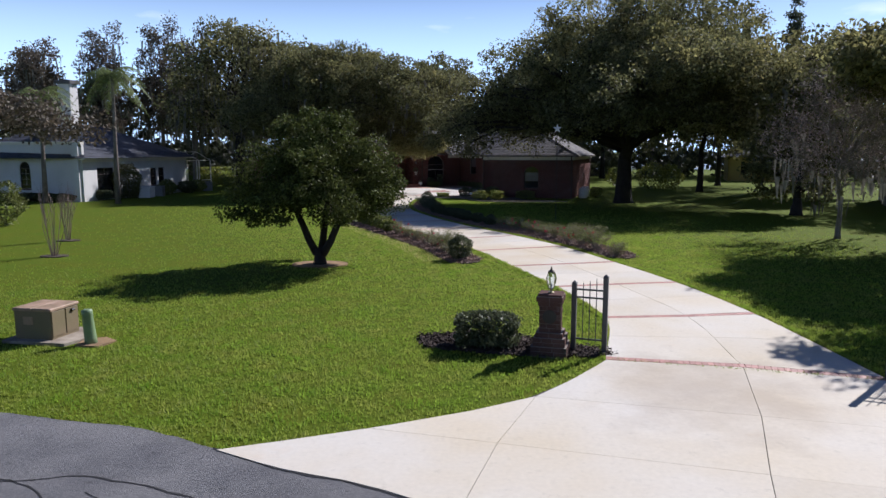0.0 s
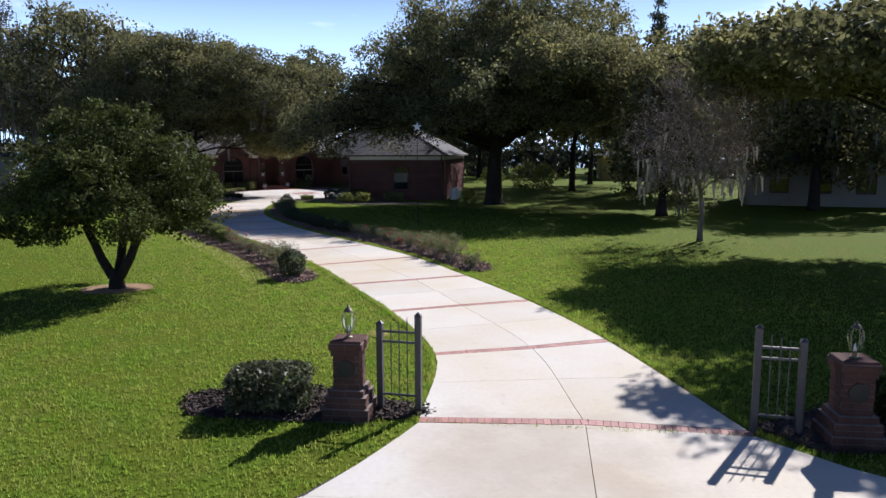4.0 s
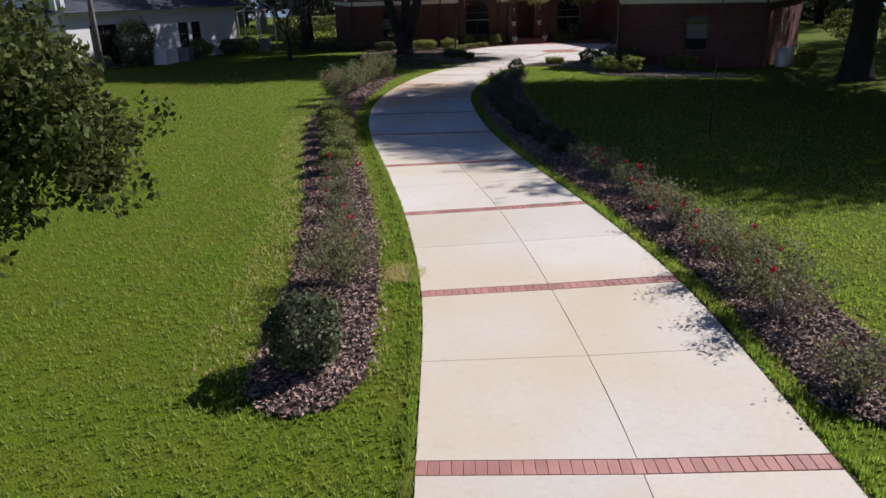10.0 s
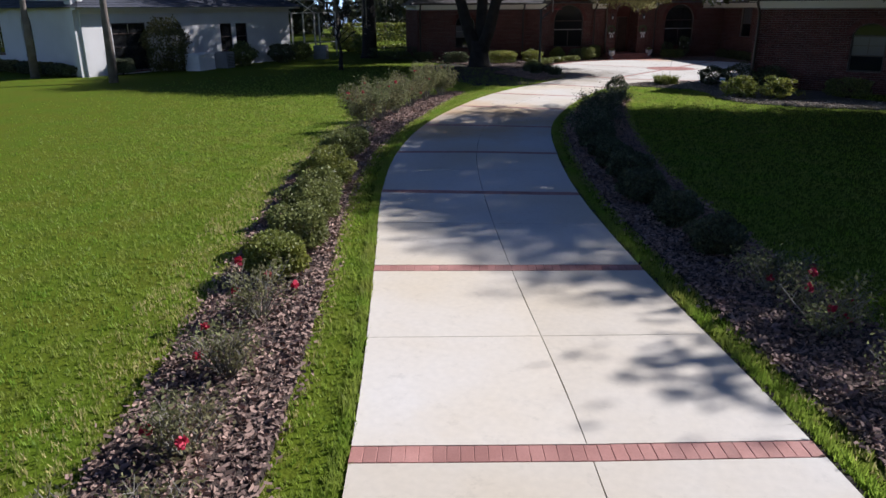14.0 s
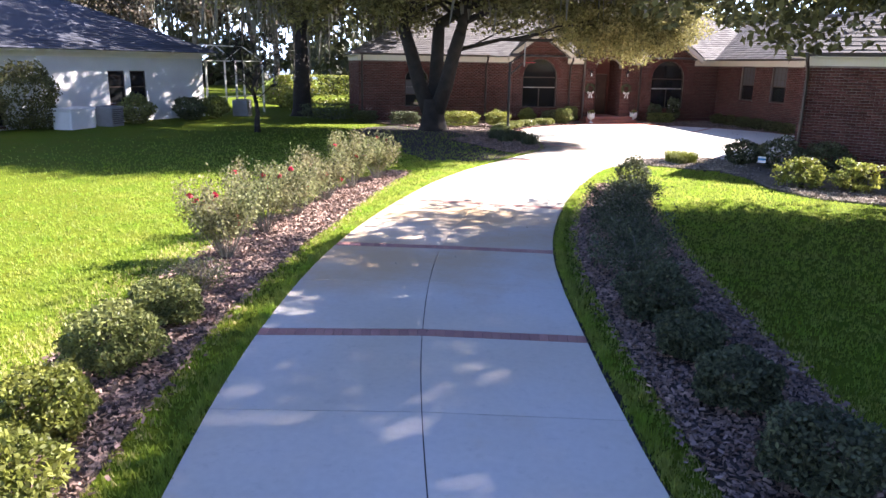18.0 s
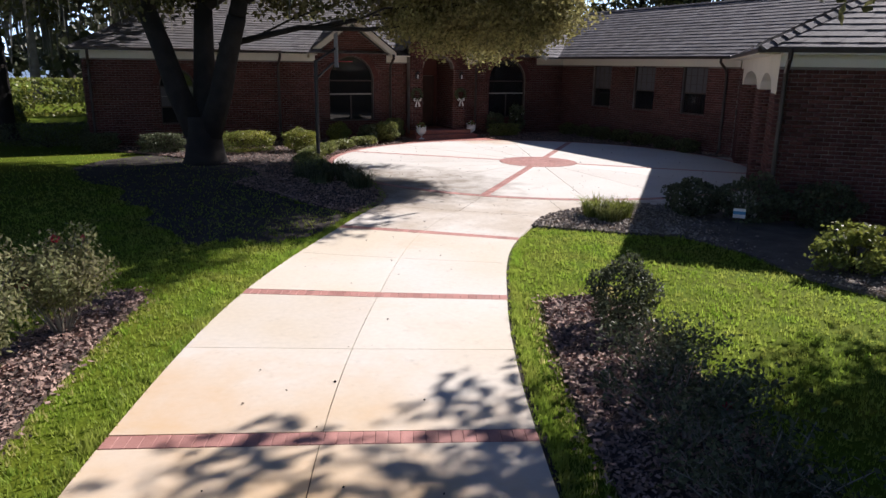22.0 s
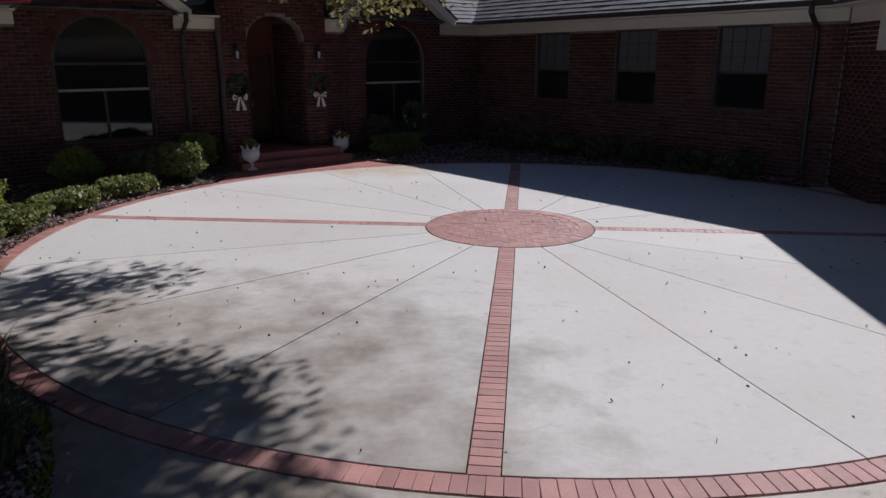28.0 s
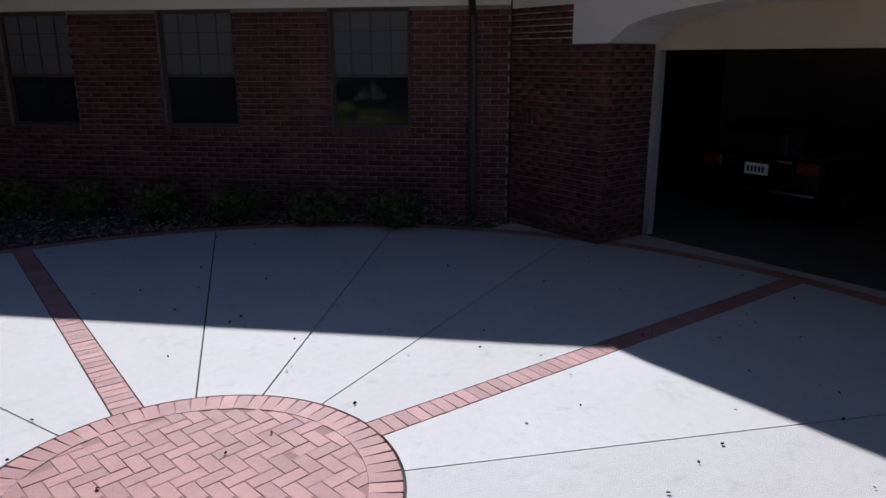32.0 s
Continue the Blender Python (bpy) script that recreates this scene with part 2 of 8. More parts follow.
M_PANEL = mat("tan_panel", (0.55, 0.44, 0.32), 0.7, 0.1, 0.8, 20.0, 0.05, 0.1, 60.0)
M_TILE = mat("roof_tile", (0.092, 0.089, 0.094), 0.8, 0.3, 0.7, 25.0, 0.2, 0.3, 90.0, by="island", by_amt=0.3, tint=(0.13, 0.12, 0.118), spec=0.3)
M_ROOF2 = mat("dark_shingle", (0.05, 0.055, 0.075), 0.85, 0.3, 0.8, 25.0, 0.2, 0.3, 90.0, by="island", by_amt=0.3)
M_GUTTER = mat("dark_brown_metal", (0.045, 0.028, 0.022), 0.45, 0.2, 2.0, 20.0, 0.1, 0.05, 60.0)
M_FRAME = mat("window_frame_brown", (0.06, 0.04, 0.032), 0.5, 0.2, 2.0, bump=0.05)
M_MUNTIN = mat("window_frame_pale", (0.35, 0.33, 0.30), 0.5, 0.1, 2.0, bump=0.05)
M_GLASS = glass("window_glass", (0.016, 0.017, 0.018))
M_GLASS_UP = glass("window_glass_before_blinds", (0.14, 0.135, 0.14), 0.08)
M_BLIND = mat("pale_blind", (0.30, 0.30, 0.29), 0.8, 0.1, 2.0)
M_DOOR = mat("dark_wood_door", (0.06, 0.025, 0.018), 0.4, 0.3, 4.0)
# near-black colour stands in for shade on the garage's inner wall
M_DARK = mat("shade_dark_interior", (0.03, 0.028, 0.027), 0.9, 0.2, 1.0)
M_BARK = mat("bark", (0.028, 0.022, 0.018), 0.95, 0.4, 3.0, 30.0, 0.35, 0.9, 45.0)
M_BARK_P = mat("pale_bark", (0.19, 0.16, 0.14), 0.95, 0.3, 3.0, 30.0, 0.25, 0.7, 45.0)
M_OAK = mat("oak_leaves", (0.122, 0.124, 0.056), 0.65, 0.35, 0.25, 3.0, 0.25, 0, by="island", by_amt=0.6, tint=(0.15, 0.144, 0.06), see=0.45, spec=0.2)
# brighter copy of the oak leaves, with sunlight put into the colour
M_OAK_SUN = mat("oak_leaves_sunlit", (0.2, 0.195, 0.075), 0.65, 0.35, 0.3, 3.0, 0.25, 0, by="island", by_amt=0.5, tint=(0.235, 0.21, 0.085), see=0.55, spec=0.25)
M_GLOSSY = mat("glossy_green_leaves", (0.06, 0.076, 0.02), 0.65, 0.3, 0.5, 3.0, 0.2, 0, by="island", by_amt=0.6, tint=(0.09, 0.1, 0.028), see=0.3, spec=0.12)
M_BOX = mat("boxwood_leaves", (0.185, 0.205, 0.065), 0.5, 0.3, 1.2, 5.0, 0.2, 0, by="island", by_amt=0.5, tint=(0.165, 0.18, 0.055), see=0.35, spec=0.3)
M_BOXD = mat("holly_leaves", (0.105, 0.12, 0.064), 0.5, 0.3, 1.2, 5.0, 0.2, 0, by="island", by_amt=0.55, see=0.3, spec=0.18)
M_YEL = mat("yellow_green_leaves", (0.26, 0.26, 0.05), 0.5, 0.3, 1.2, 5.0, 0.2, 0, by="island", by_amt=0.45, tint=(0.15, 0.19, 0.045), see=0.4)
M_ROSEL = mat("rose_leaves", (0.165, 0.185, 0.08), 0.55, 0.3, 1.2, 5.0, 0.2, 0, by="island", by_amt=0.5, tint=(0.22, 0.195, 0.105), see=0.45, spec=0.15)
M_BLOOM = mat("red_blooms", (0.55, 0.03, 0.07), 0.6, 0.3, 3.0, bump=0, by="island", by_amt=0.3, see=0.2)
M_WFLOW = mat("white_blooms", (0.75, 0.72, 0.68), 0.6, 0.1, 3.0, bump=0)
M_CYP = mat("cypress_brown_needles", (0.12, 0.088, 0.066), 0.7, 0.3, 0.3, 3.0, 0.25, 0, by="island", by_amt=0.45, tint=(0.085, 0.075, 0.048), see=0.3)
M_WOOD = mat("far_woods_leaves", (0.09, 0.102, 0.055), 0.6, 0.35, 0.12, 2.0, 0.25, 0, by="island", by_amt=0.5, see=0.25)
M_MOSS = mat("spanish_moss", (0.165, 0.158, 0.13), 0.9, 0.25, 1.0, 6.0, 0.2, 0, by="island", by_amt=0.3, see=0.3)
M_PALM = mat("palm_fronds", (0.15, 0.19, 0.06), 0.45, 0.3, 0.5, 5.0, 0.2, 0, by="island", by_amt=0.4, see=0.45)
M_TWIG = mat("grey_twigs", (0.24, 0.22, 0.18), 0.9, 0.3, 2.0, bump=0, by="island", by_amt=0.3)
M_RTWIG = mat("reddish_twigs", (0.34, 0.255, 0.22), 0.9, 0.3, 2.0, bump=0, by="island", by_amt=0.3)
M_MULCH = mat("bark_mulch_bed", (0.075, 0.052, 0.042), 0.95, 0.4, 2.5, 40.0, 0.4, 0.9, 60.0)
M_CHIP = mat("bark_chips", (0.31, 0.205, 0.16), 0.85, 0.3, 2.0, 60.0, 0.2, 0.2, 100.0, by="island", by_amt=0.42, tint=(0.23, 0.155, 0.125))
M_SAND = mat("brick_dust_sand", (0.34, 0.2, 0.17), 0.95, 0.2, 3.0, 60.0, 0.2, 0.2, 120.0)
M_STONE = mat("river_stones", (0.34, 0.285, 0.23), 0.8, 0.3, 2.0, 40.0, 0.2, 0.3, 90.0, by="island", by_amt=0.5)
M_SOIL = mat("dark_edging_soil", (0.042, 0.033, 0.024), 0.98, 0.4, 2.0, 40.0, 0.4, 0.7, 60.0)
M_GRAVEL = mat("fine_gravel", (0.16, 0.135, 0.112), 0.95, 0.4, 2.5, 45.0, 0.5, 1.0, 70.0)
M_PAD = mat("stained_concrete", (0.36, 0.31, 0.25), 0.95, 0.3, 2.0, 30.0, 0.3, 0.5, 80.0, tint=(0.2, 0.16, 0.12))
M_STRAW = mat("pine_straw_ring", (0.30, 0.19, 0.10), 0.95, 0.3, 2.0, 60.0, 0.3, 0.6, 90.0)
M_GATE = mat("grey_painted_metal", (0.075, 0.075, 0.078), 0.5, 0.2, 2.0, 20.0, 0.1, 0.1, 60.0)
M_BLACK = mat("black_metal", (0.018, 0.018, 0.02), 0.4, 0.2, 2.0, bump=0.05)
M_COPPER = mat("dull_bronze", (0.14, 0.12, 0.09), 0.5, 0.4, 6.0, bump=0.1, metal=0.5)
M_LAMPGLASS = clear_glass("lantern_glass")
M_PORC = mat("white_ceramic", (0.75, 0.74, 0.72), 0.35, 0.05, 2.0, bump=0.03)
M_UTIL = mat("olive_painted_steel", (0.15, 0.125, 0.065), 0.6, 0.35, 1.5, 30.0, 0.15, 0.1, 60.0, tint=(0.2, 0.145, 0.09))
M_UTILTOP = mat("rusty_painted_steel", (0.36, 0.24, 0.17), 0.65, 0.35, 3.0, 30.0, 0.2, 0.1, 60.0, tint=(0.24, 0.17, 0.1))
M_GREEN = mat("pale_green_plastic", (0.20, 0.28, 0.15), 0.5, 0.15, 2.0, bump=0.05)
M_GREY = mat("grey_plastic_casing", (0.25, 0.25, 0.25), 0.6, 0.2, 2.0, bump=0.05)
M_CAR = mat("dark_red_car_paint", (0.022, 0.008, 0.01), 0.15, 0.1, 1.0, bump=0)
M_CHROME = mat("chrome", (0.7, 0.7, 0.72), 0.15, 0.05, 1.0, bump=0, metal=1.0)
M_RUBBER = mat("black_rubber", (0.02, 0.02, 0.02), 0.8, 0.1, 1.0)
M_LENSR = mat("red_lamp_plastic", (0.10, 0.012, 0.012), 0.2, 0.1, 1.0, bump=0)
M_WATER = glass("lake_water", (0.05, 0.06, 0.07), 0.3)
M_TANWALL = mat("far_house_wall", (0.30, 0.28, 0.25), 0.8, 0.1, 0.5)
M_YELWALL = mat("yellow_house_wall", (0.50, 0.38, 0.12), 0.8, 0.1, 0.5)
M_STAR = mat("white_star_paint", (0.85, 0.85, 0.88), 0.4, 0.02, 1.0, bump=0)


# ---------------------------------------------------------------- mesh helpers
def link(name, me, material=None, parent=None, label=""):
    ob = new(name, me)
    if material:
        me.materials.append(material)
    if parent:
        ob.parent = parent
    if label:
        ob["label"] = label
    return ob


def raw(name, verts, faces, material=None, parent=None, label="", smooth=False):
    me = bpy.data.meshes.new(name)
    me.from_pydata([tuple(v) for v in verts], [], [tuple(f) for f in faces])
    if smooth:
        me.polygons.foreach_set("use_smooth", [True] * len(me.polygons))
    me.update()
    return link(name, me, material, parent, label)


def quads(name, verts, n_side, material, parent=None, label="", kind=""):
    """Many faces of n_side corners each, from an array of corners."""
    verts = np.asarray(verts, np.float32).reshape(-1, 3)
    count = len(verts) // n_side
    me = bpy.data.meshes.new(name)
    me.vertices.add(len(verts))
    me.vertices.foreach_set("co", verts.ravel())
    me.loops.add(len(verts))
    me.loops.foreach_set("vertex_index", np.arange(len(verts), dtype=np.int32))
    me.polygons.add(count)
    me.polygons.foreach_set("loop_start", np.arange(0, len(verts), n_side, dtype=np.int32))
    me.update(calc_edges=True)
    ob = link(name, me, material, parent, label)
    if kind:
        ob["kind"] = kind
    return ob


def thing(name, label, category, at=(0, 0, 0), turn=0.0, group="", kind=""):
    """The top-level Empty of a thing, at its base."""
    ob = new(name)
    ob.empty_display_size = 0.2
    ob.matrix_world = pose(*at, 0, 0, turn)
    return tagged(ob, label, category, group, kind)


class Build:
    """Collects boxes, tubes and lathes into one mesh."""

    def __init__(self):
        self.v, self.f = [], []

    def add(self, verts, faces):
        k = len(self.v)
        self.v += [tuple(p) for p in verts]
        self.f += [tuple(i + k for i in f) for f in faces]
        return self

    def box(self, x0, x1, y0, y1, z0, z1, m=None, bevel=0.0):
        b = min(bevel, (x1 - x0) / 2.1, (y1 - y0) / 2.1)
        if b > 0:
            ring = [(x0 + b, y0), (x1 - b, y0), (x1, y0 + b), (x1, y1 - b), (x1 - b, y1), (x0 + b, y1), (x0, y1 - b), (x0, y0 + b)]
            inner = [(min(max(x, x0 + b), x1 - b), min(max(y, y0 + b), y1 - b)) for x, y in ring]
            v = [(x, y, z0) for x, y in ring] + [(x, y, z1 - b) for x, y in ring] + [(x, y, z1) for x, y in inner]
            f = [tuple(reversed(range(8)))] + [(i, (i + 1) % 8, 8 + (i + 1) % 8, 8 + i) for i in range(8)] + [(8 + i, 8 + (i + 1) % 8, 16 + (i + 1) % 8, 16 + i) for i in range(8)] + [tuple(range(16, 24))]
        else:
            v = [(x, y, z) for z in (z0, z1) for x, y in ((x0, y0), (x1, y0), (x1, y1), (x0, y1))]
            f = [(3, 2, 1, 0), (4, 5, 6, 7), (0, 1, 5, 4), (1, 2, 6, 5), (2, 3, 7, 6), (3, 0, 4, 7)]
        if m is not None:
            v = [m @ Vector(p) for p in v]
        return self.add(v, f)

    def tube(self, pts, radii, sides=8, caps=True):
        pts = [Vector(p) for p in pts]
        if not hasattr(radii, "__len__"):
            radii = [radii] * len(pts)
        v, f = [], []
        for i, p in enumerate(pts):
            d = (pts[min(i + 1, len(pts) - 1)] - pts[max(i - 1, 0)]).normalized()
            a = d.orthogonal().normalized() if abs(d.z) < 0.9 else Vector((1, 0, 0))
            a = (a - a.dot(d) * d).normalized()
            if i and len(v) >= sides:
                prev = (Vector(v[-sides]) - pts[i - 1])
                prev = prev - prev.dot(d) * d
                if prev.length > 1e-6:
                    a = prev.normalized()
            b = d.cross(a)
            for k in range(sides):
                w = 2 * math.pi * k / sides
                v.append(p + radii[i] * (math.cos(w) * a + math.sin(w) * b))
        for i in range(len(pts) - 1):
            for k in range(sides):
                f.append((i * sides + k, i * sides + (k + 1) % sides, (i + 1) * sides + (k + 1) % sides, (i + 1) * sides + k))
        if caps:
            f += [tuple(reversed(range(sides))), tuple(range((len(pts) - 1) * sides, len(pts) * sides))]
        return self.add(v, f)

    def lathe(self, profile, at=(0, 0, 0), sides=20):
        v, f = [], []
        for r, z in profile:
            v += [(at[0] + r * math.cos(2 * math.pi * k / sides), at[1] + r * math.sin(2 * math.pi * k / sides), at[2] + z) for k in range(sides)]
        for i in range(len(profile) - 1):
            for k in range(sides):
                f.append((i * sides + k, i * sides + (k + 1) % sides, (i + 1) * sides + (k + 1) % sides, (i + 1) * sides + k))
        f += [tuple(reversed(range(sides))), tuple(range((len(profile) - 1) * sides, len(profile) * sides))]
        return self.add(v, f)

    def prism(self, poly, z0, z1):
        n = len(poly)
        area = sum(poly[i][0] * poly[(i + 1) % n][1] - poly[(i + 1) % n][0] * poly[i][1] for i in range(n))
        if area < 0:
            poly = poly[::-1]
        v = [(x, y, z0) for x, y in poly] + [(x, y, z1) for x, y in poly]
        f = [tuple(reversed(range(n))), tuple(range(n, 2 * n))] + [(i, (i + 1) % n, n + (i + 1) % n, n + i) for i in range(n)]
        return self.add(v, f)

    def done(self, name, material, parent=None, label="", smooth=False):
        return raw(name, self.v, self.f, material, parent, label, smooth)


def catmull(points, s):
    """A smooth curve through points, at the parameter s counted in points."""
    k = min(max(int(math.floor(s)), 0), len(points) - 2)
    u = s - k
    p = [np.array(points[min(max(i, 0), len(points) - 1)], float) for i in (k - 1, k, k + 1, k + 2)]
    if k == 0:
        p[0] = 2 * p[1] - p[2]
    if k == len(points) - 2:
        p[3] = 2 * p[2] - p[1]
    return 0.5 * ((2 * p[1]) + (p[2] - p[0]) * u + (2 * p[0] - 5 * p[1] + 4 * p[2] - p[3]) * u**2 + (3 * p[1] - p[0] - 3 * p[2] + p[3]) * u**3)


def inside(poly, x, y):
    """Which of the points lie in the polygon (arrays)."""
    hit = np.zeros(len(x), bool)
    j = len(poly) - 1
    for i in range(len(poly)):
        (xi, yi), (xj, yj) = poly[i], poly[j]
        cross = ((yi > y) != (yj > y)) & (x < (xj - xi) * (y - yi) / (yj - yi + 1e-12) + xi)
        hit ^= cross
        j = i
    return hit
# ---------------------------------------------------------------- plan
CX, CY = -1.75, 72.05                 # middle of the round forecourt
P_DIR = (math.cos(radians(30)), math.sin(radians(30)))     # along the front of the house
Q_DIR = (-P_DIR[1], P_DIR[0])                              # into the house
E_DIR = (math.cos(radians(-15)), math.sin(radians(-15)))   # across the garage
N_DIR = (-E_DIR[1], E_DIR[0])


def pq(p, q):
    return (CX + p * P_DIR[0] + q * Q_DIR[0], CY + p * P_DIR[1] + q * Q_DIR[1])


def en(e, n):
    return (CX + e * E_DIR[0] + n * N_DIR[0], CY + e * E_DIR[1] + n * N_DIR[1])


MID = [(6.47, 17.48), (6.60, 21.32), (5.77, 25.23), (4.84, 28.88), (3.49, 32.64), (1.97, 36.18), (0.17, 39.72), (-1.52, 43.23), (-2.99, 46.72), (-4.13, 50.39), (-4.71, 54.27), (-4.80, 58.03), (-4.54, 61.76), (-3.46, 65.55)]
LEFT = [(4.15, 17.85), (4.70, 21.10), (4.02, 24.79), (2.96, 28.36), (1.82, 31.98), (0.34, 35.46), (-1.43, 39.04), (-3.26, 42.65), (-4.68, 46.04), (-5.81, 49.92), (-6.44, 54.05), (-6.61, 58.00), (-6.12, 62.02), (-5.55, 65.30)]
RIGHT = [(8.60, 16.80), (8.24, 21.65), (7.53, 25.60), (6.47, 29.38), (5.18, 33.35), (3.52, 36.90), (1.69, 40.37), (0.08, 43.77), (-1.24, 47.21), (-2.36, 50.81), (-2.93, 54.48), (-3.09, 58.09), (-2.81, 61.42), (-1.40, 64.50)]
STONE_EDGE = [(-2.49, 62.51), (-2.33, 63.02), (-2.17, 63.4), (-1.85, 63.88), (-1.38, 64.33), (-0.86, 64.67), (-0.24, 64.91), (0.42, 64.99), (1.2, 64.72), (2.0, 64.12)]
STONE_EDGE = [tuple(catmull(STONE_EDGE, s)) for s in np.arange(0, 9.01, 0.25)]
EDGE_R = [(8.60, 16.80)] + [tuple(catmull(RIGHT, s)) for s in np.arange(0.25, 12.01, 0.25)] + STONE_EDGE[::4] + [(2.6, 63.55)]
EDGE_L = [tuple(catmull(LEFT, s)) for s in np.arange(0.0, 12.01, 0.25)] + [(-5.95, 63.2), (-5.72, 64.3), (-5.7, 65.2), (-5.95, 66.2), (-6.3, 67.1)]

# ---------------------------------------------------------------- ground and road
ground = raw("ground", [(-1500, -1500, -0.03), (1500, -1500, -0.03), (1500, 1500, -0.03), (-1500, 1500, -0.03)], [(0, 1, 2, 3)], M_LAWN)
tagged(ground, "flat green lawn reaching out to the woods", "lawn", kind="structure")


def road_edge(x):
    """The asphalt's edge against the lawn and the apron."""
    return np.interp(x, (-60, -4.4, -3.0, -2.2, -1.5, -0.5, 0.3, 1.24, 45), (28.5, 14.57, 14.3, 13.98, 13.57, 13.04, 12.78, 12.3, -2.1)) + 0.012 * np.sin(x * 3.7) + 0.01 * np.sin(x * 11.0)


xs = np.concatenate([np.arange(-60, -8, 2.0), np.arange(-8, 3, 0.2), np.arange(3, 46, 2.0)])
road_v = [(x, road_edge(x), -0.012) for x in xs] + [(x, road_edge(x) - 9.5, -0.012) for x in xs]
road = raw("road", road_v, [(i, i + len(xs), i + len(xs) + 1, i + 1) for i in range(len(xs) - 1)], M_ASPH)
tagged(road, "weathered grey asphalt road with long cracks", "road", kind="structure")
rng = np.random.RandomState(5)
for start, heading, length in (((-6.2, 13.7), -24, 6.5), ((-5.6, 13.2), -14, 5.0), ((-4.3, 12.4), -35, 4.5), ((-2.6, 12.4), -8, 3.5), ((-8.5, 14.4), -20, 4.0)):
    x, y, a = *start, radians(heading)
    line = [(x, y)]
    while length > 0:
        a += rng.normal(0, 0.28)
        a += 0.25 * (radians(heading) - a)
        x, y, length = x + 0.16 * math.cos(a), y + 0.16 * math.sin(a), length - 0.16
        line.append((x, y))
    w = [0.006 + 0.014 * rng.rand() for _ in line]
    crack = raw("crack", [(px, py + s * ww, -0.007) for s in (1, -1) for (px, py), ww in zip(line, w)], [(i, i + len(line), i + len(line) + 1, i + 1) for i in range(len(line) - 1)], M_CRACK, road)

line = [(x, road_edge(x) - 0.012) for x in np.arange(-1.6, 4.6, 0.07)]
w = [0.008 + 0.02 * rng.rand() for _ in line]
raw("crack", [(px, py + q * ww, -0.006) for q in (1, -1) for (px, py), ww in zip(line, w)], [(i, i + len(line), i + len(line) + 1, i + 1) for i in range(len(line) - 1)], M_CRACK, road)
# ---------------------------------------------------------------- driveway
drive = thing("driveway", "pale concrete driveway with red brick bands", "driveway", kind="structure")
bed_poly = [p for p in EDGE_L[:49]] + [p for p in EDGE_R[:49]][::-1]
Build().prism([(x, y) for x, y in bed_poly], -0.12, -0.018).done("joint_bed", M_JOINT, drive)
GAP = 0.006


def slab(poly, top=0.0, name="slab", material=M_CONC):
    """A concrete slab, pulled in a little from its joints, with a worn top edge."""
    c = np.mean(poly, 0)
    pulled = [tuple(np.array(p) + (c - p) / max(np.linalg.norm(c - p), 0.01) * GAP) for p in poly]
    return Build().prism(pulled, -0.1, top).done(name, material, drive)


def ribbon(a, b, s0, s1, steps=5):
    """The outline between two curves from s0 to s1."""
    ss = np.linspace(s0, s1, steps)
    return [tuple(catmull(a, s)) for s in ss] + [tuple(catmull(b, s)) for s in ss[::-1]]


HALF = 0.0275                          # half a brick band, in bays
for k in range(12):
    for s0, s1 in ((k + HALF, k + 0.5), (k + 0.5, k + 1 - HALF)):
        slab(ribbon(LEFT, MID, s0, s1))
        slab(ribbon(MID, RIGHT, s0, s1))
J_L, J_M, J_R = (-5.72, 64.19), (-3.95, 63.78), (-2.18, 63.38)     # the joint before the forecourt
S_OLD = [tuple(catmull(MID, s)) for s in (12 + HALF, 12.2, 12.4)]
slab([tuple(catmull(LEFT, s)) for s in (12 + HALF, 12.2, 12.4)] + [J_L, J_M] + S_OLD[::-1], material=M_CONC_OLD)
slab(S_OLD + [J_M, J_R] + [p for p in STONE_EDGE if p[1] < 63.36][::-1] + [tuple(catmull(RIGHT, 12 + HALF))], material=M_CONC_OLD)


def paver_mesh(w, d, h, name="brick"):
    b = 0.004
    v = [(x, y, -0.06) for x, y in ((-w, -d), (w, -d), (w, d), (-w, d))] + [(x, y, h - b) for x, y in ((-w, -d), (w, -d), (w, d), (-w, d))] + [(x, y, h) for x, y in ((b - w, b - d), (w - b, b - d), (w - b, d - b), (b - w, d - b))]
    f = [(0, 1, 5, 4), (1, 2, 6, 5), (2, 3, 7, 6), (3, 0, 4, 7), (4, 5, 9, 8), (5, 6, 10, 9), (6, 7, 11, 10), (7, 4, 8, 11), (8, 9, 10, 11)]
    me = bpy.data.meshes.new(name)
    me.from_pydata(v, [], f)
    me.materials.append(M_PAVER)
    return me


PAVER = paver_mesh(0.0506, 0.1, 0.0)
rng = np.random.RandomState(11)


def lay(parent, x, y, a, dz=0.0):
    ob = new("brick", PAVER)
    ob.matrix_world = pose(x, y, 0.001 + dz + rng.normal(0, 0.0008), rng.normal(0, 0.25), rng.normal(0, 0.25), math.degrees(a) + rng.normal(0, 0.5))
    ob.parent = parent
    return ob


bands = []
for k in range(13):
    band = new("brick_band")
    band.parent = drive
    band["label"] = "band of red clay bricks laid on edge across the drive"
    bands.append((band, k))

# apron down to the road
AP = [(-1.54, 13.57), (-0.7, 13.92), (0.6, 14.5), (1.7, 15.08), (2.53, 15.65), (3.3, 16.5), (3.85, 17.3), (4.13, 17.74)]
Build().prism(AP + [(8.58, 16.7), (9.2, 15.7), (9.9, 14.9), (11.8, 12.7), (14.2, 11.4), (15.2, 7.6), (4.75, 11.02), (1.24, 12.28), (0.74, 12.56), (0.22, 12.79), (-0.15, 12.9), (-0.54, 13.04), (-0.84, 13.18), (-1.16, 13.35)], -0.1, -0.012).done("apron_bed", M_JOINT, drive)
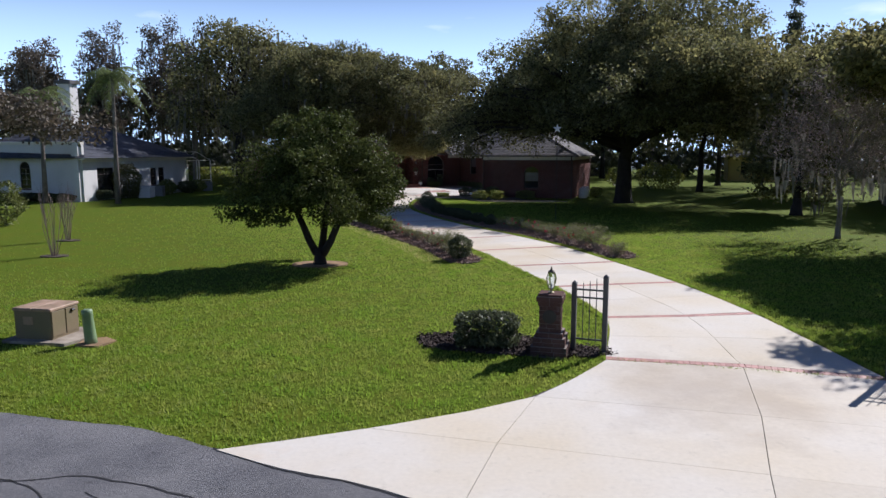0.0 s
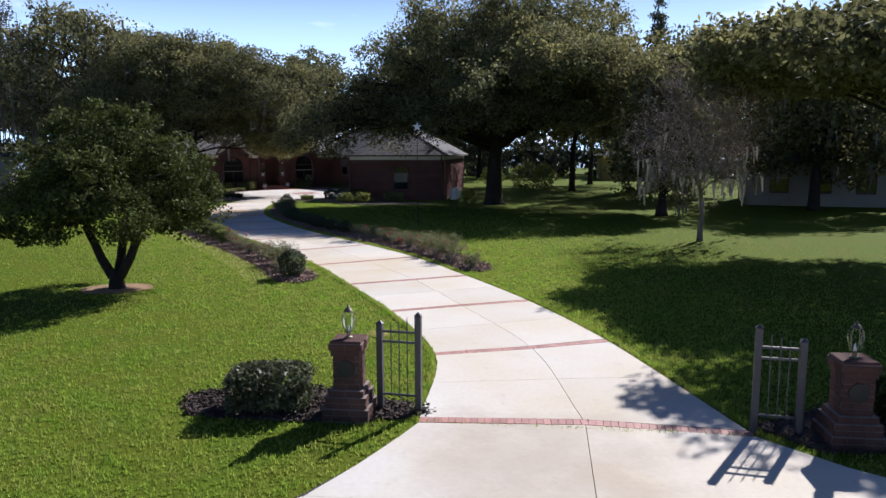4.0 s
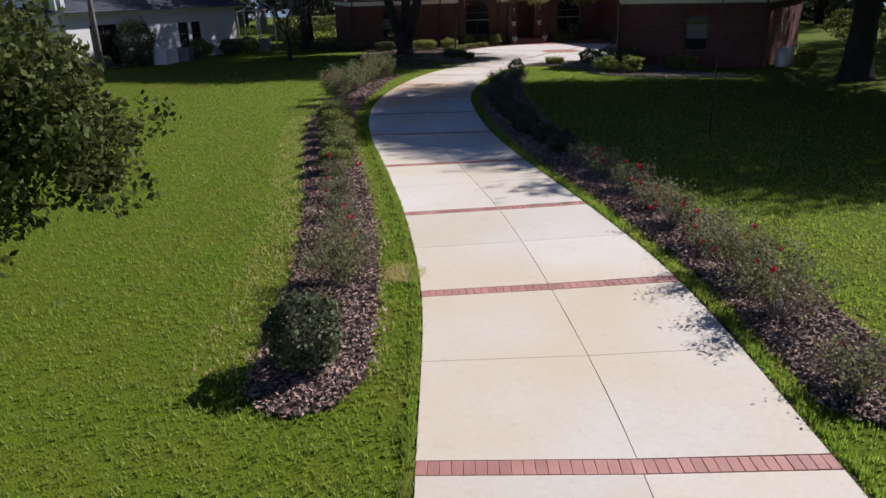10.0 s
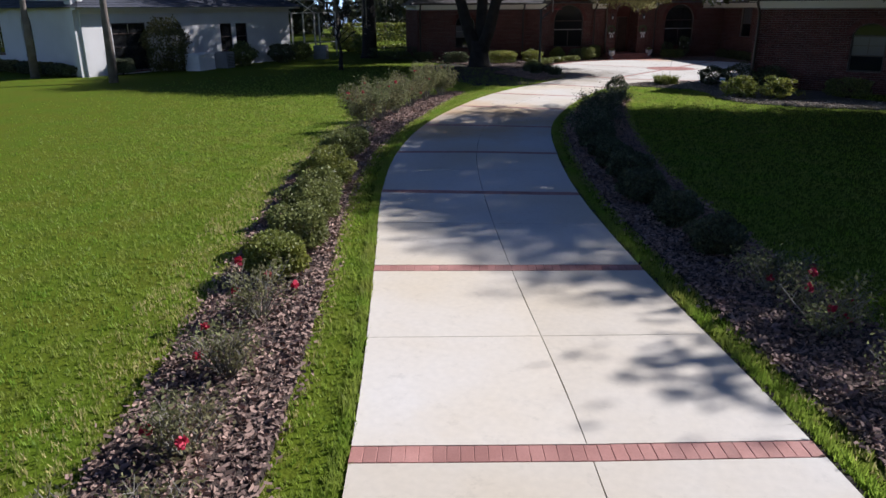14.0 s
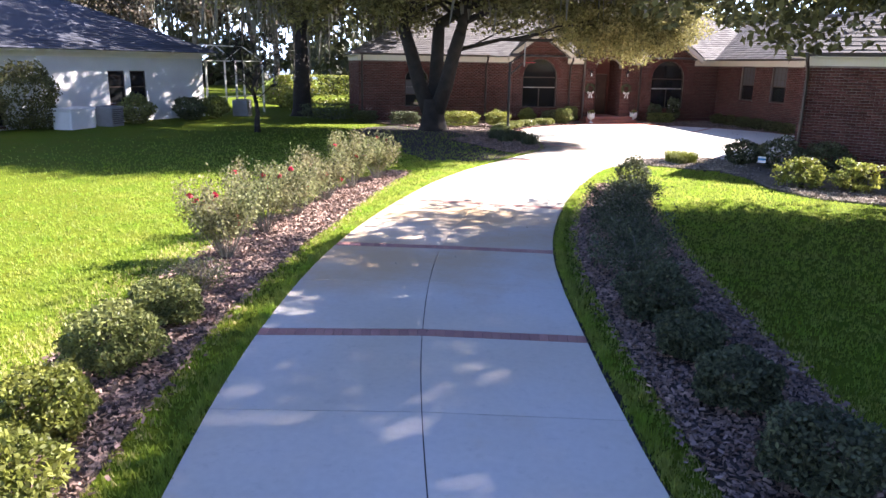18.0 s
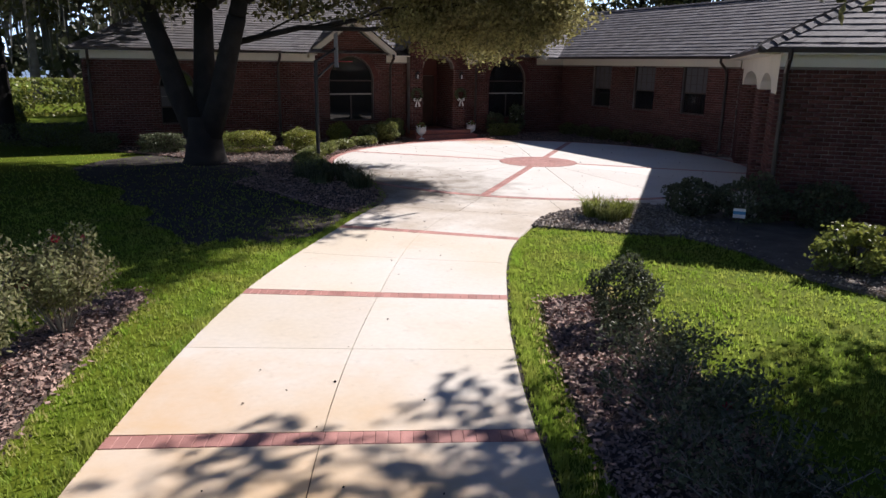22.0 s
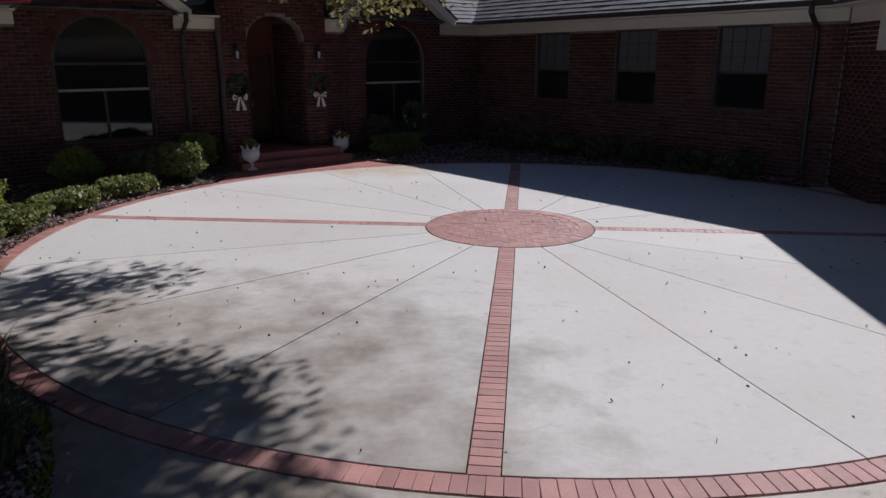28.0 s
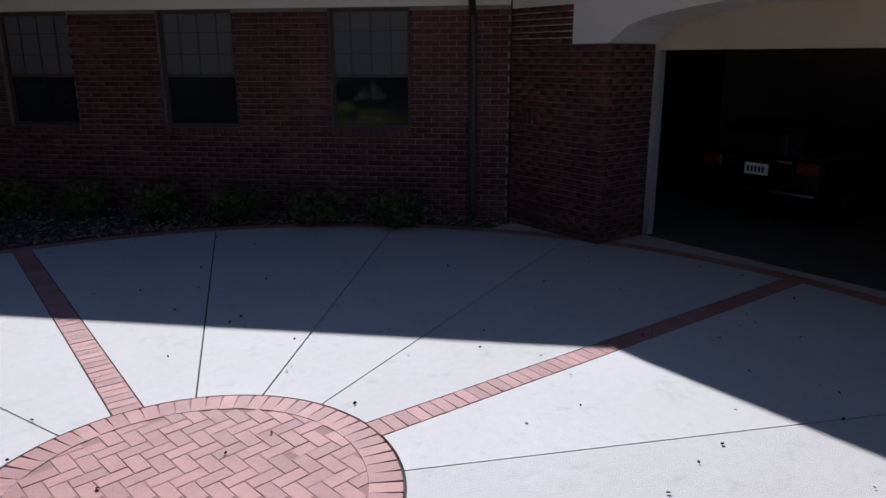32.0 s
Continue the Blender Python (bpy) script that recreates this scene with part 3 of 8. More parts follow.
V_MID, V_LEFT = (5.85, 15.03), (2.70, 15.74)     # where the joints of the apron meet
slab([(-1.54, 13.57), (-0.7, 13.92), (0.3, 14.36), (2.05, 13.93), (1.6, 12.17), (1.24, 12.3), (0.74, 12.58), (0.22, 12.81), (-0.15, 12.92), (-0.54, 13.06), (-0.84, 13.2), (-1.16, 13.37)])
slab([(0.3, 14.36), (0.6, 14.5), (1.7, 15.08), V_LEFT, (2.05, 13.93)])
slab([V_LEFT, (3.3, 16.5), (3.85, 17.3), (4.13, 17.74), (6.45, 17.37), V_MID])
slab([V_LEFT, V_MID, (5.22, 13.14), (2.05, 13.93)])
slab([(2.05, 13.93), (5.22, 13.14), (4.6, 11.1), (1.6, 12.17)])
slab([(6.45, 17.37), (8.58, 16.72), (9.2, 15.7), (9.9, 14.9), (10.3, 14.0), V_MID])
slab([V_MID, (10.3, 14.0), (11.2, 13.2), (11.6, 11.55), (5.22, 13.14)])
slab([(5.22, 13.14), (11.6, 11.55), (11.2, 13.2), (11.8, 12.7), (14.2, 11.4), (15.2, 7.8), (4.6, 11.1)])

# rounded forecourt: sixteen slabs, a ring and four spokes of brick, a herringbone disc
court = thing("forecourt", "round concrete forecourt with brick ring, spokes and disc", "forecourt", kind="structure")
R_DISC, R_IN, R_OUT = 1.22, 6.5, 6.71
SPOKE0 = 75.0
Build().prism([(CX + 6.75 * math.cos(a), CY + 6.75 * math.sin(a)) for a in np.linspace(0, 2 * math.pi, 97)[:-1]], -0.12, -0.018).done("joint_bed", M_JOINT, court)
for k in range(16):
    cut = (0, 21, 41, 65, 90) if k // 4 != 1 and k // 4 != 3 else (0, 25, 47, 69, 90)
    a0, a1 = (radians(SPOKE0 + 90 * (k // 4) + cut[k % 4 + i]) for i in (0, 1))
    lo = 0.109 if k % 4 == 0 else 0.007
    hi = 0.109 if k % 4 == 3 else 0.007
    poly = []
    for r, sweep in ((R_DISC + 0.014, 1), (R_IN - 0.012, -1)):
        b0, b1 = a0 + math.asin(lo / r), a1 - math.asin(hi / r)
        arc = [(CX + r * math.cos(b), CY + r * math.sin(b)) for b in np.linspace(b0, b1, 14)]
        poly += arc if sweep > 0 else arc[::-1]
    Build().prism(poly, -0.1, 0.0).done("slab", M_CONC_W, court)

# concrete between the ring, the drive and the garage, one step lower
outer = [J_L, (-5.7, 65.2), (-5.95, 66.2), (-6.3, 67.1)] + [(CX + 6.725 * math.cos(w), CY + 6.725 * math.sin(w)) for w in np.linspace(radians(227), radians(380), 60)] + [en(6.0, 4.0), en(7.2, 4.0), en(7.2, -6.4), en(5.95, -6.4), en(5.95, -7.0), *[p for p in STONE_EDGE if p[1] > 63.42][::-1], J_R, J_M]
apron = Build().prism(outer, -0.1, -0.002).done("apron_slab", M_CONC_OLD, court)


def groove(a, b, parent, w=0.005, z=0.001):
    """An open joint in the apron."""
    a, b = np.array(a, float), np.array(b, float)
    n = np.array([-(b - a)[1], (b - a)[0]]) / np.linalg.norm(b - a) * w
    return raw("joint", [(*(a + n), z), (*(a - n), z), (*(b - n), z), (*(b + n), z)], [(0, 1, 2, 3)], M_JOINT, parent)


groove(J_M, (-3.53, 65.4), court)
groove(J_L, J_M, court)
groove(J_M, J_R, court)
groove((-1.95, 65.3), (-1.75, 63.95), court)
groove((0.3, 65.65), (0.75, 64.95), court)
groove((4.9, 70.35), en(7.2, -0.1), court)

# a narrow trench of dark soil along the edges of the drive
for edge_line, d in ((EDGE_R[:49], -1),):
    v = []
    for i, p in enumerate(edge_line):
        q0, q1 = np.array(edge_line[max(i - 1, 0)]), np.array(edge_line[min(i + 1, len(edge_line) - 1)])
        t_ = (q1 - q0) / np.linalg.norm(q1 - q0)
        o = np.array([-t_[1], t_[0]]) * d
        v += [(*(np.array(p) - o * 0.02), -0.024), (*(np.array(p) + o * (0.06 + 0.035 * math.sin(i * 1.9))), -0.02)]
    strip = raw("edge_soil", v, [(2 * i, 2 * i + 1, 2 * i + 3, 2 * i + 2) if d < 0 else (2 * i + 1, 2 * i, 2 * i + 2, 2 * i + 3) for i in range(len(edge_line) - 1)], M_SOIL)
    tagged(strip, "narrow strip of dark bare soil beside the drive", "soil", kind="structure")
# ---------------------------------------------------------------- brick house
def seg_matrix(a, b):
    """Local frame of a wall: x along it from a to b, y out of it (to its right-hand side when going from a to b), z up."""
    d = Vector((b[0] - a[0], b[1] - a[1], 0)).normalized()
    out = Vector((d.y, -d.x, 0))
    m = Matrix((d, out, Vector((0, 0, 1)))).transposed().to_4x4()
    m.translation = (a[0], a[1], 0)
    return m, math.hypot(b[0] - a[0], b[1] - a[1])


def arch_top(o, u):
    """Height of an opening's head at u: o = (u0, u1, z0, z_spring, rise)."""
    u0, u1, z0, zs, rise = o
    c, r = (u0 + u1) / 2, (u1 - u0) / 2
    t = min(abs(u - c) / r, 1)
    return zs + rise * math.sqrt(max(0, 1 - t * t))


def strip_wall(name, a, b, z0, z1, openings, material, parent, thick=0.25, gable=None):
    """A wall with thickness, its face on the line a-b, with openings through it and, if given, a gable (u of apex, z of apex)."""
    m, length = seg_matrix(a, b)
    cuts = {0.0, length}
    for o in openings:
        cuts |= {o[0], o[1]}
        if o[4]:
            cuts |= {o[0] + (o[1] - o[0]) * i / 16 for i in range(17)}
    if gable:
        cuts |= {length * i / 24 for i in range(25)} | {gable[0]}
    cuts = sorted(c for c in cuts if -1e-6 <= c <= length + 1e-6)
    bld = Build()

    def top(u):
        if not gable:
            return z1
        return z1 + (gable[1] - z1) * (u / gable[0] if u < gable[0] else (length - u) / (length - gable[0]))

    for u0, u1 in zip(cuts, cuts[1:]):
        if u1 - u0 < 1e-4:
            continue
        um = (u0 + u1) / 2
        runs, low = [], (z0, z0)
        for o in sorted((o for o in openings if o[0] - 1e-6 < um < o[1] + 1e-6), key=lambda o: o[2]):
            if o[2] > low[0] + 1e-4:
                runs.append((low, (o[2], o[2])))
            low = (arch_top(o, u0), arch_top(o, u1))
        runs.append((low, (top(u0), top(u1))))
        for (la, lb), (ha, hb) in runs:
            if max(ha - la, hb - lb) < 1e-3:
                continue
            v = [(u0, 0, la), (u1, 0, lb), (u1, -thick, lb), (u0, -thick, la), (u0, 0, ha), (u1, 0, hb), (u1, -thick, hb), (u0, -thick, ha)]
            bld.add([m @ Vector(p) for p in v], [(0, 1, 2, 3), (7, 6, 5, 4), (4, 5, 1, 0), (5, 6, 2, 1), (6, 7, 3, 2), (7, 4, 0, 3)])
    ob = bld.done(name, material, parent)
    bm = bmesh.new()
    bm.from_mesh(ob.data)
    bmesh.ops.remove_doubles(bm, verts=bm.verts, dist=1e-4)
    bm.to_mesh(ob.data)
    bm.free()
    return ob


COURSE, BRICK_L = 0.0812, 0.2413
singles = []                            # wall bricks to be laid as pieces of their own, at the end


def bricks(a, b, z0, z1, openings, parent, gable=None, single=None, proud=0.008):
    """The face bricks of a wall in running bond, clipped at the openings."""
    m, length = seg_matrix(a, b)
    v = []
    z, row = z0, 0
    while z + COURSE <= (gable[1] if gable else z1) + 1e-6:
        zt = z + COURSE - 0.011
        spans = [(0.0, length)]
        if gable and zt > z1:
            k = (zt - z1) / (gable[1] - z1)
            spans = [(gable[0] * k, length - (length - gable[0]) * k)]
        for o in openings:
            if zt <= o[2] or z >= o[3] + o[4]:
                continue
            if z >= o[3] and o[4]:
                c, r = (o[0] + o[1]) / 2, (o[1] - o[0]) / 2
                w = r * math.sqrt(max(0, 1 - ((z - o[3]) / o[4]) ** 2))
                cut = (c - w, c + w)
            else:
                cut = (o[0], o[1])
            fresh = []
            for s0, s1 in spans:
                if cut[1] <= s0 or cut[0] >= s1:
                    fresh.append((s0, s1))
                else:
                    fresh += [(s0, cut[0])] * (cut[0] - s0 > 0.03) + [(cut[1], s1)] * (s1 - cut[1] > 0.03)
            spans = fresh
        u = -BRICK_L / 2 * (row % 2)
        while u < length:
            for s0, s1 in spans:
                u0, u1 = max(u, s0), min(u + BRICK_L - 0.011, s1)
                if u1 - u0 > 0.03:
                    if single and single[0] <= u0 and u1 <= single[1] and single[2] <= z <= single[3] and abs(u1 - u0 - BRICK_L + 0.011) < 1e-4:
                        singles.append((parent, m @ Matrix.Translation(((u0 + u1) / 2, 0, z))))
                        continue
                    c = [(u0, 0, z), (u1, 0, z), (u1, 0, zt), (u0, 0, zt), (u0, proud, z), (u1, proud, z), (u1, proud, zt), (u0, proud, zt)]
                    c = [m @ Vector(p) for p in c]
                    for f in ((7, 6, 5, 4), (0, 4, 5, 1), (3, 2, 6, 7), (0, 3, 7, 4), (1, 5, 6, 2)):
                        v += [c[i] for i in f]
            u += BRICK_L
        z += COURSE
        row += 1
    # weld each brick's faces into one island
    arr = np.array([tuple(p) for p in v], np.float32)
    n = len(arr) // 20
    if not n:
        return None
    arr = arr.reshape(n, 20, 3)
    pick = [19, 16, 18, 17]             # corners of the back and front, taken once
    order = ((7, 6, 5, 4), (0, 4, 5, 1), (3, 2, 6, 7), (0, 3, 7, 4), (1, 5, 6, 2))
    where = {}
    for fi, f in enumerate(order):
        for ci, c in enumerate(f):
            where.setdefault(c, fi * 4 + ci)
    corner = arr[:, [where[c] for c in range(8)], :].reshape(-1, 3)
    faces = (np.array(order)[None] + (np.arange(n) * 8)[:, None, None]).reshape(-1, 4)
    me = bpy.data.meshes.new("bricks")
    me.vertices.add(len(corner))
    me.vertices.foreach_set("co", corner.ravel())
    me.loops.add(faces.size)
    me.loops.foreach_set("vertex_index", faces.ravel().astype(np.int32))
    me.polygons.add(len(faces))
    me.polygons.foreach_set("loop_start", np.arange(0, faces.size, 4, dtype=np.int32))
    me.update(calc_edges=True)
    ob = link("bricks", me, M_BRICK, parent)
    ob["kind"] = "stuff"
    return ob


def brick_wall(name, a, b, z1, openings=(), gable=None, single=None, label="dark red brick wall", parent=None):
    w = strip_wall(name, a, b, -0.1, z1, openings, M_MORTAR, parent, gable=gable)
    w["label"] = label
    bricks(a, b, -0.02, z1, openings, w, gable, single)
    return w


def arch_ring(a, b, o, parent, width=0.21):
    """Soldier bricks round an arched head."""
    m, _ = seg_matrix(a, b)
    u0, u1, z0, zs, rise = o
    c, r = (u0 + u1) / 2, (u1 - u0) / 2
    bld = Build()
    n = int(math.pi * r / 0.085)
    for i in range(n):
        w0, w1 = math.pi * (i + 0.06) / n, math.pi * (i + 0.94) / n
        pts = [(c - rr * math.cos(w), zs + rr * rise / r * math.sin(w)) for rr, w in ((r, w0), (r + width, w0), (r + width, w1), (r, w1))]
        v = [(u, y, z) for y in (0.0, 0.02) for u, z in pts]
        bld.add([m @ Vector(p) for p in v], [(4, 5, 6, 7), (0, 1, 5, 4), (1, 2, 6, 5), (2, 3, 7, 6), (3, 0, 4, 7)])
    return bld.done("brick_arch", M_BRICK, parent)


def window_unit(a, b, o, parent, cols=4, rows=3, split=0.55, arched=False, name="window", deep=0.1, blind=True, muntin=M_FRAME, low_bar=False):
    """A window set back in its opening: frame, panes, bars, sill."""
    m, _ = seg_matrix(a, b)
    u0, u1, z0, zs, rise = o
    ob = new(name)
    ob.parent = parent

    def box(nm, x0, x1, y0, y1, za, zb, material, bevel=0.0, par=None):
        return Build().box(x0, x1, y0, y1, za, zb, m, bevel).done(nm, material, par or ob)

    fr = Build()
    for x0, x1, za, zb in ((u0, u0 + 0.05, z0, zs), (u1 - 0.05, u1, z0, zs), (u0 + 0.05, u1 - 0.05, z0, z0 + 0.05), (u0 + 0.05, u1 - 0.05, zs - 0.05, zs)):
        fr.box(x0, x1, -deep - 0.05, -deep + 0.02, za, zb, m)
    if arched:
        c, r = (u0 + u1) / 2, (u1 - u0) / 2
        n = 24
        for i in range(n):
            w0, w1 = math.pi * i / n, math.pi * (i + 1) / n
            pts = [(c - rr * math.cos(w), zs + (rr * rise / r) * math.sin(w)) for rr, w in ((r - 0.05, w0), (r, w0), (r, w1), (r - 0.05, w1))]
            v = [(u, y, z) for y in (-deep - 0.05, -deep + 0.02) for u, z in pts]
            fr.add([m @ Vector(p) for p in v], [(4, 5, 6, 7), (0, 1, 5, 4), (1, 2, 6, 5), (2, 3, 7, 6), (3, 0, 4, 7)])
    fr.done("frame", M_FRAME, ob)
    zm = z0 + (zs - z0) * (1 - split)
    box("meeting_rail", u0 + 0.05, u1 - 0.05, -deep - 0.03, -deep + 0.01, zm - 0.025, zm + 0.025, M_FRAME)
    panes = [(z0 + 0.05, zm - 0.025), (zm + 0.025, zs - 0.05)]
    for k, (za, zb) in enumerate(panes):
        box("pane", u0 + 0.05, u1 - 0.05, -deep - 0.03, -deep - 0.022, za, zb, M_GLASS_UP if blind and k else M_GLASS)
    if arched:
        c, r = (u0 + u1) / 2, (u1 - u0) / 2 - 0.05
        arc = [(c - r * math.cos(math.pi * i / 24), zs + r * rise / ((u1 - u0) / 2) * math.sin(math.pi * i / 24)) for i in range(25)]
        raw("fanlight", [m @ Vector((u, -deep - 0.025, z)) for u, z in arc], [tuple(range(25))], M_GLASS, ob)
    if low_bar:
        box("mullion", (u0 + u1) / 2 - 0.025, (u0 + u1) / 2 + 0.025, -deep - 0.028, -deep + 0.008, z0 + 0.05, zm - 0.025, M_FRAME)
        box("transom_rail", u0 + 0.06, u1 - 0.06, -deep + 0.01, -deep + 0.022, zm - 0.03, zm + 0.02, M_MUNTIN)
    for i in range(1, 1 if low_bar else cols):
        u = u0 + (u1 - u0) * i / cols
        box("glazing_bar", u - 0.009, u + 0.009, -deep - 0.02, -deep - 0.008, zm + 0.025, zs - 0.05, muntin)
    for i in range(1, rows):
        z = zm + (zs - zm) * i / rows
        box("glazing_bar", u0 + 0.05, u1 - 0.05, -deep - 0.021, -deep - 0.009, z - 0.009, z + 0.009, muntin)
    if blind:
        box("blind", u0 + 0.06, u1 - 0.06, -deep - 0.09, -deep - 0.08, zm - 0.1, zs - 0.06, M_BLIND)
    sl = box("sill", u0 + 0.004, u1 - 0.004, -0.1, 0.02, z0 - 0.085, z0 - 0.01, M_MORTAR)
    k = max(2, int((u1 - u0) / 0.085))
    for i in range(k):
        box("sill_brick", u0 + (u1 - u0) * (i + 0.05) / k, u0 + (u1 - u0) * (i + 0.95) / k, -0.098, 0.03, z0 - 0.09, z0 - 0.004, M_BRICK_O, 0.0, sl)
    return ob


def tile_roof(name, eave_a, eave_b, ridge_b, ridge_a, material, parent, course=0.26, tile=0.32, label=""):
    """A roof slope laid in overlapping courses of flat tiles. eave_a-eave_b is its lower edge, ridge_a-ridge_b its upper."""
    ea, eb, rb, ra = (np.array(p, float) for p in (eave_a, eave_b, ridge_b, ridge_a))
    slope = np.linalg.norm((ra + rb) / 2 - (ea + eb) / 2)
    up = (eb - ea) / np.linalg.norm(eb - ea)
    nrm = np.cross(up, (ra + rb) / 2 - (ea + eb) / 2)
    nrm = nrm / np.linalg.norm(nrm) * (1 if nrm[2] > 0 else -1)
    rows = max(1, int(slope / course))
    deck = raw(name, [ea, eb, rb, ra], [(0, 1, 2, 3)], material, parent, label)
    vs = []
    rnd = np.random.RandomState(len(name) * 7 + rows)
    for r in range(rows):
        t0, t1 = r / rows, min(1.0, (r + 1.06) / rows)
        la, lb = ea + (ra - ea) * t0, eb + (rb - eb) * t0
        ha, hb = ea + (ra - ea) * t1, eb + (rb - eb) * t1
        n = max(1, int(np.linalg.norm(lb - la) / tile))
        off = 0.5 * (r % 2)
        edges = [0.0] + [min(1, max(0, (i + off) / n)) for i in range(1, n)] + [1.0]
        for u0, u1 in zip(edges, edges[1:]):
            if u1 - u0 < 1e-4:
                continue
            g = min(0.004 / max(np.linalg.norm(lb - la), 0.01), (u1 - u0) / 4)
            lift = 0.022 + rnd.rand() * 0.01
            q = [la + (lb - la) * (u0 + g) + nrm * lift, la + (lb - la) * (u1 - g) + nrm * lift, ha + (hb - ha) * (u1 - g) + nrm * 0.008, ha + (hb - ha) * (u0 + g) + nrm * 0.008]
            vs.append((q, q[0] - nrm * 0.03, q[1] - nrm * 0.03))
    n = len(vs)
    v = np.array([[*q, a, b] for q, a, b in vs], np.float32).reshape(-1, 3)
    f4 = []
    for i in range(n):
        k = i * 6
        f4 += [(k, k + 1, k + 2, k + 3), (k + 4, k + 5, k + 1, k)]
    ob = raw("tiles", v, f4, material, deck)
    ob["kind"] = "stuff"
    return deck


def ridge_caps(a, b, material, parent, step=0.3, w=0.13):
    a, b = Vector(a), Vector(b)
    d = (b - a).normalized()
    side = d.cross(Vector((0, 0, 1))).normalized()
    upv = side.cross(d).normalized()
    bld = Build()
    n = max(1, int((b - a).length / step))
    for i in range(n):
        p, q = a + (b - a) * (i / n), a + (b - a) * ((i + 1.12) / n)
        v = [p - side * w + upv * 0.0, p + upv * 0.09, p + side * w, q - side * w * 0.85 - upv * 0.01, q + upv * 0.05, q + side * w * 0.85 - upv * 0.01]
        bld.add(v, [(0, 1, 4, 3), (1, 2, 5, 4), (0, 2, 1)])
    ob = bld.done("ridge_capping", material, parent)
    return ob


def run_of(a, b, z0, z1, y0, y1, name, material, parent, bevel=0.0, trim=(0, 0)):
    """A straight length of trim on the line a-b, from y0 to y1 out of the wall."""
    m, length = seg_matrix(a, b)
    return Build().box(trim[0], length - trim[1], y0, y1, z0, z1, m, bevel).done(name, material, parent)


def downspout(x, y, out, z, parent):
    """A dark pipe with an elbow from the gutter to the wall."""
    o = Vector((out[0], out[1], 0)).normalized()
    p = Vector((x, y, 0))
    pts = [p + o * 0.42 + Vector((0, 0, z)), p + o * 0.42 + Vector((0, 0, z - 0.16)), p + o * 0.12 + Vector((0, 0, z - 0.42)), p + o * 0.07 + Vector((0, 0, z - 0.6)), p + o * 0.07 + Vector((0, 0, 0.12)), p + o * 0.2 + Vector((0, 0, 0.03))]
    return Build().tube(pts, 0.05, 8).done("downspout", M_GUTTER, parent)


FRIEZE, EAVE = 3.03, 3.34               # top of the brickwork, underside of the tiles
house = thing("brick_house", "single-storey dark red brick house with grey tiled hip roofs", "house", (CX, CY + 14, 0))
house.matrix_world = Matrix.Identity(4)
PITCH = 0.52

# --- wing with three windows, at p = 7.1
W_P = 7.1
wa, wb = pq(W_P, 9.4), pq(W_P, -1.36)    # walking so that the outside lies to the right
wins = [(9.4 - q - 1.19, 9.4 - q, 1.32, 3.02, 0.0) for q in (5.32, 2.70, 0.06)]
wing = brick_wall("wall_wing", wa, wb, FRIEZE, wins, single=(7.6, 10.5, 1.5, 3.0), label="shaded brick wall with three sash windows", parent=house)
for o in wins:
    window_unit(wa, wb, o, house)

# --- front with two arched windows in gables and a deep entry between them
F = 8.8
FRONT = [(-6.05, -4.65), (-4.65, -1.65), (-1.65, -0.75), (1.85, 2.65), (2.65, 5.65), (5.65, 7.1)]
arch = lambda c, u0: (c - 0.94 - u0, c + 0.94 - u0, 0.72, 2.32, 0.94)
for p0, p1 in FRONT:
    a, b = pq(p0, F), pq(p1, F)
    if p1 - p0 == 3.0 or abs(p1 - p0 - 3.0) < 1e-6:
        c = (p0 + p1) / 2
        o = arch(c, p0)
        brick_wall("wall_gable", a, b, 3.32, [o], gable=(1.5, 4.42), label="brick gable wall with a tall arched window", parent=house)
        arch_ring(a, b, o, house)
        win = window_unit(a, b, o, house, cols=2, rows=1, split=0.34, arched=True, blind=False, low_bar=True)
        m, L = seg_matrix(a, b)
        for u0, u1 in ((0.0, 1.5), (3.0, 1.5)):
            # raking boards and small returns
            x0, x1 = (u0 - 0.3, u1) if u0 == 0 else (u1, u0 + 0.3)
            za, zb = (3.16, 4.5) if u0 == 0 else (4.5, 3.16)
            v = [(x, y, z) for y in (0.03, 0.35) for x, z in ((x0, za), (x1, zb), (x1, zb + 0.24), (x0, za + 0.24))]
            raw("rake_board", [m @ Vector(p) for p in v], [(4, 5, 6, 7), (0, 4, 7, 3), (1, 2, 6, 5), (0, 1, 5, 4), (3, 7, 6, 2), (3, 2, 1, 0)], M_WHITE, house)
        # gable roof running back
        base, apex = 3.4, 4.78
        for s in (-1, 1):
            e0, e1 = pq(c + s * 1.85, F - 0.38), pq(c + s * 1.85, F + 2.6)
            r0, r1 = pq(c, F - 0.38), pq(c, F + 2.6)
            tile_roof("roof_gable", (*e0, base), (*e1, base), (*r1, apex), (*r0, apex), M_TILE, house)
    else:
        brick_wall("wall_front", a, b, FRIEZE, label="dark red brick front wall", parent=house)
        run_of(a, b, FRIEZE, EAVE - 0.06, 0.0, 0.05, "frieze", M_WHITE, house)
        run_of(a, b, EAVE - 0.08, EAVE - 0.04, 0.0, 0.4, "soffit", M_WHITE, house)
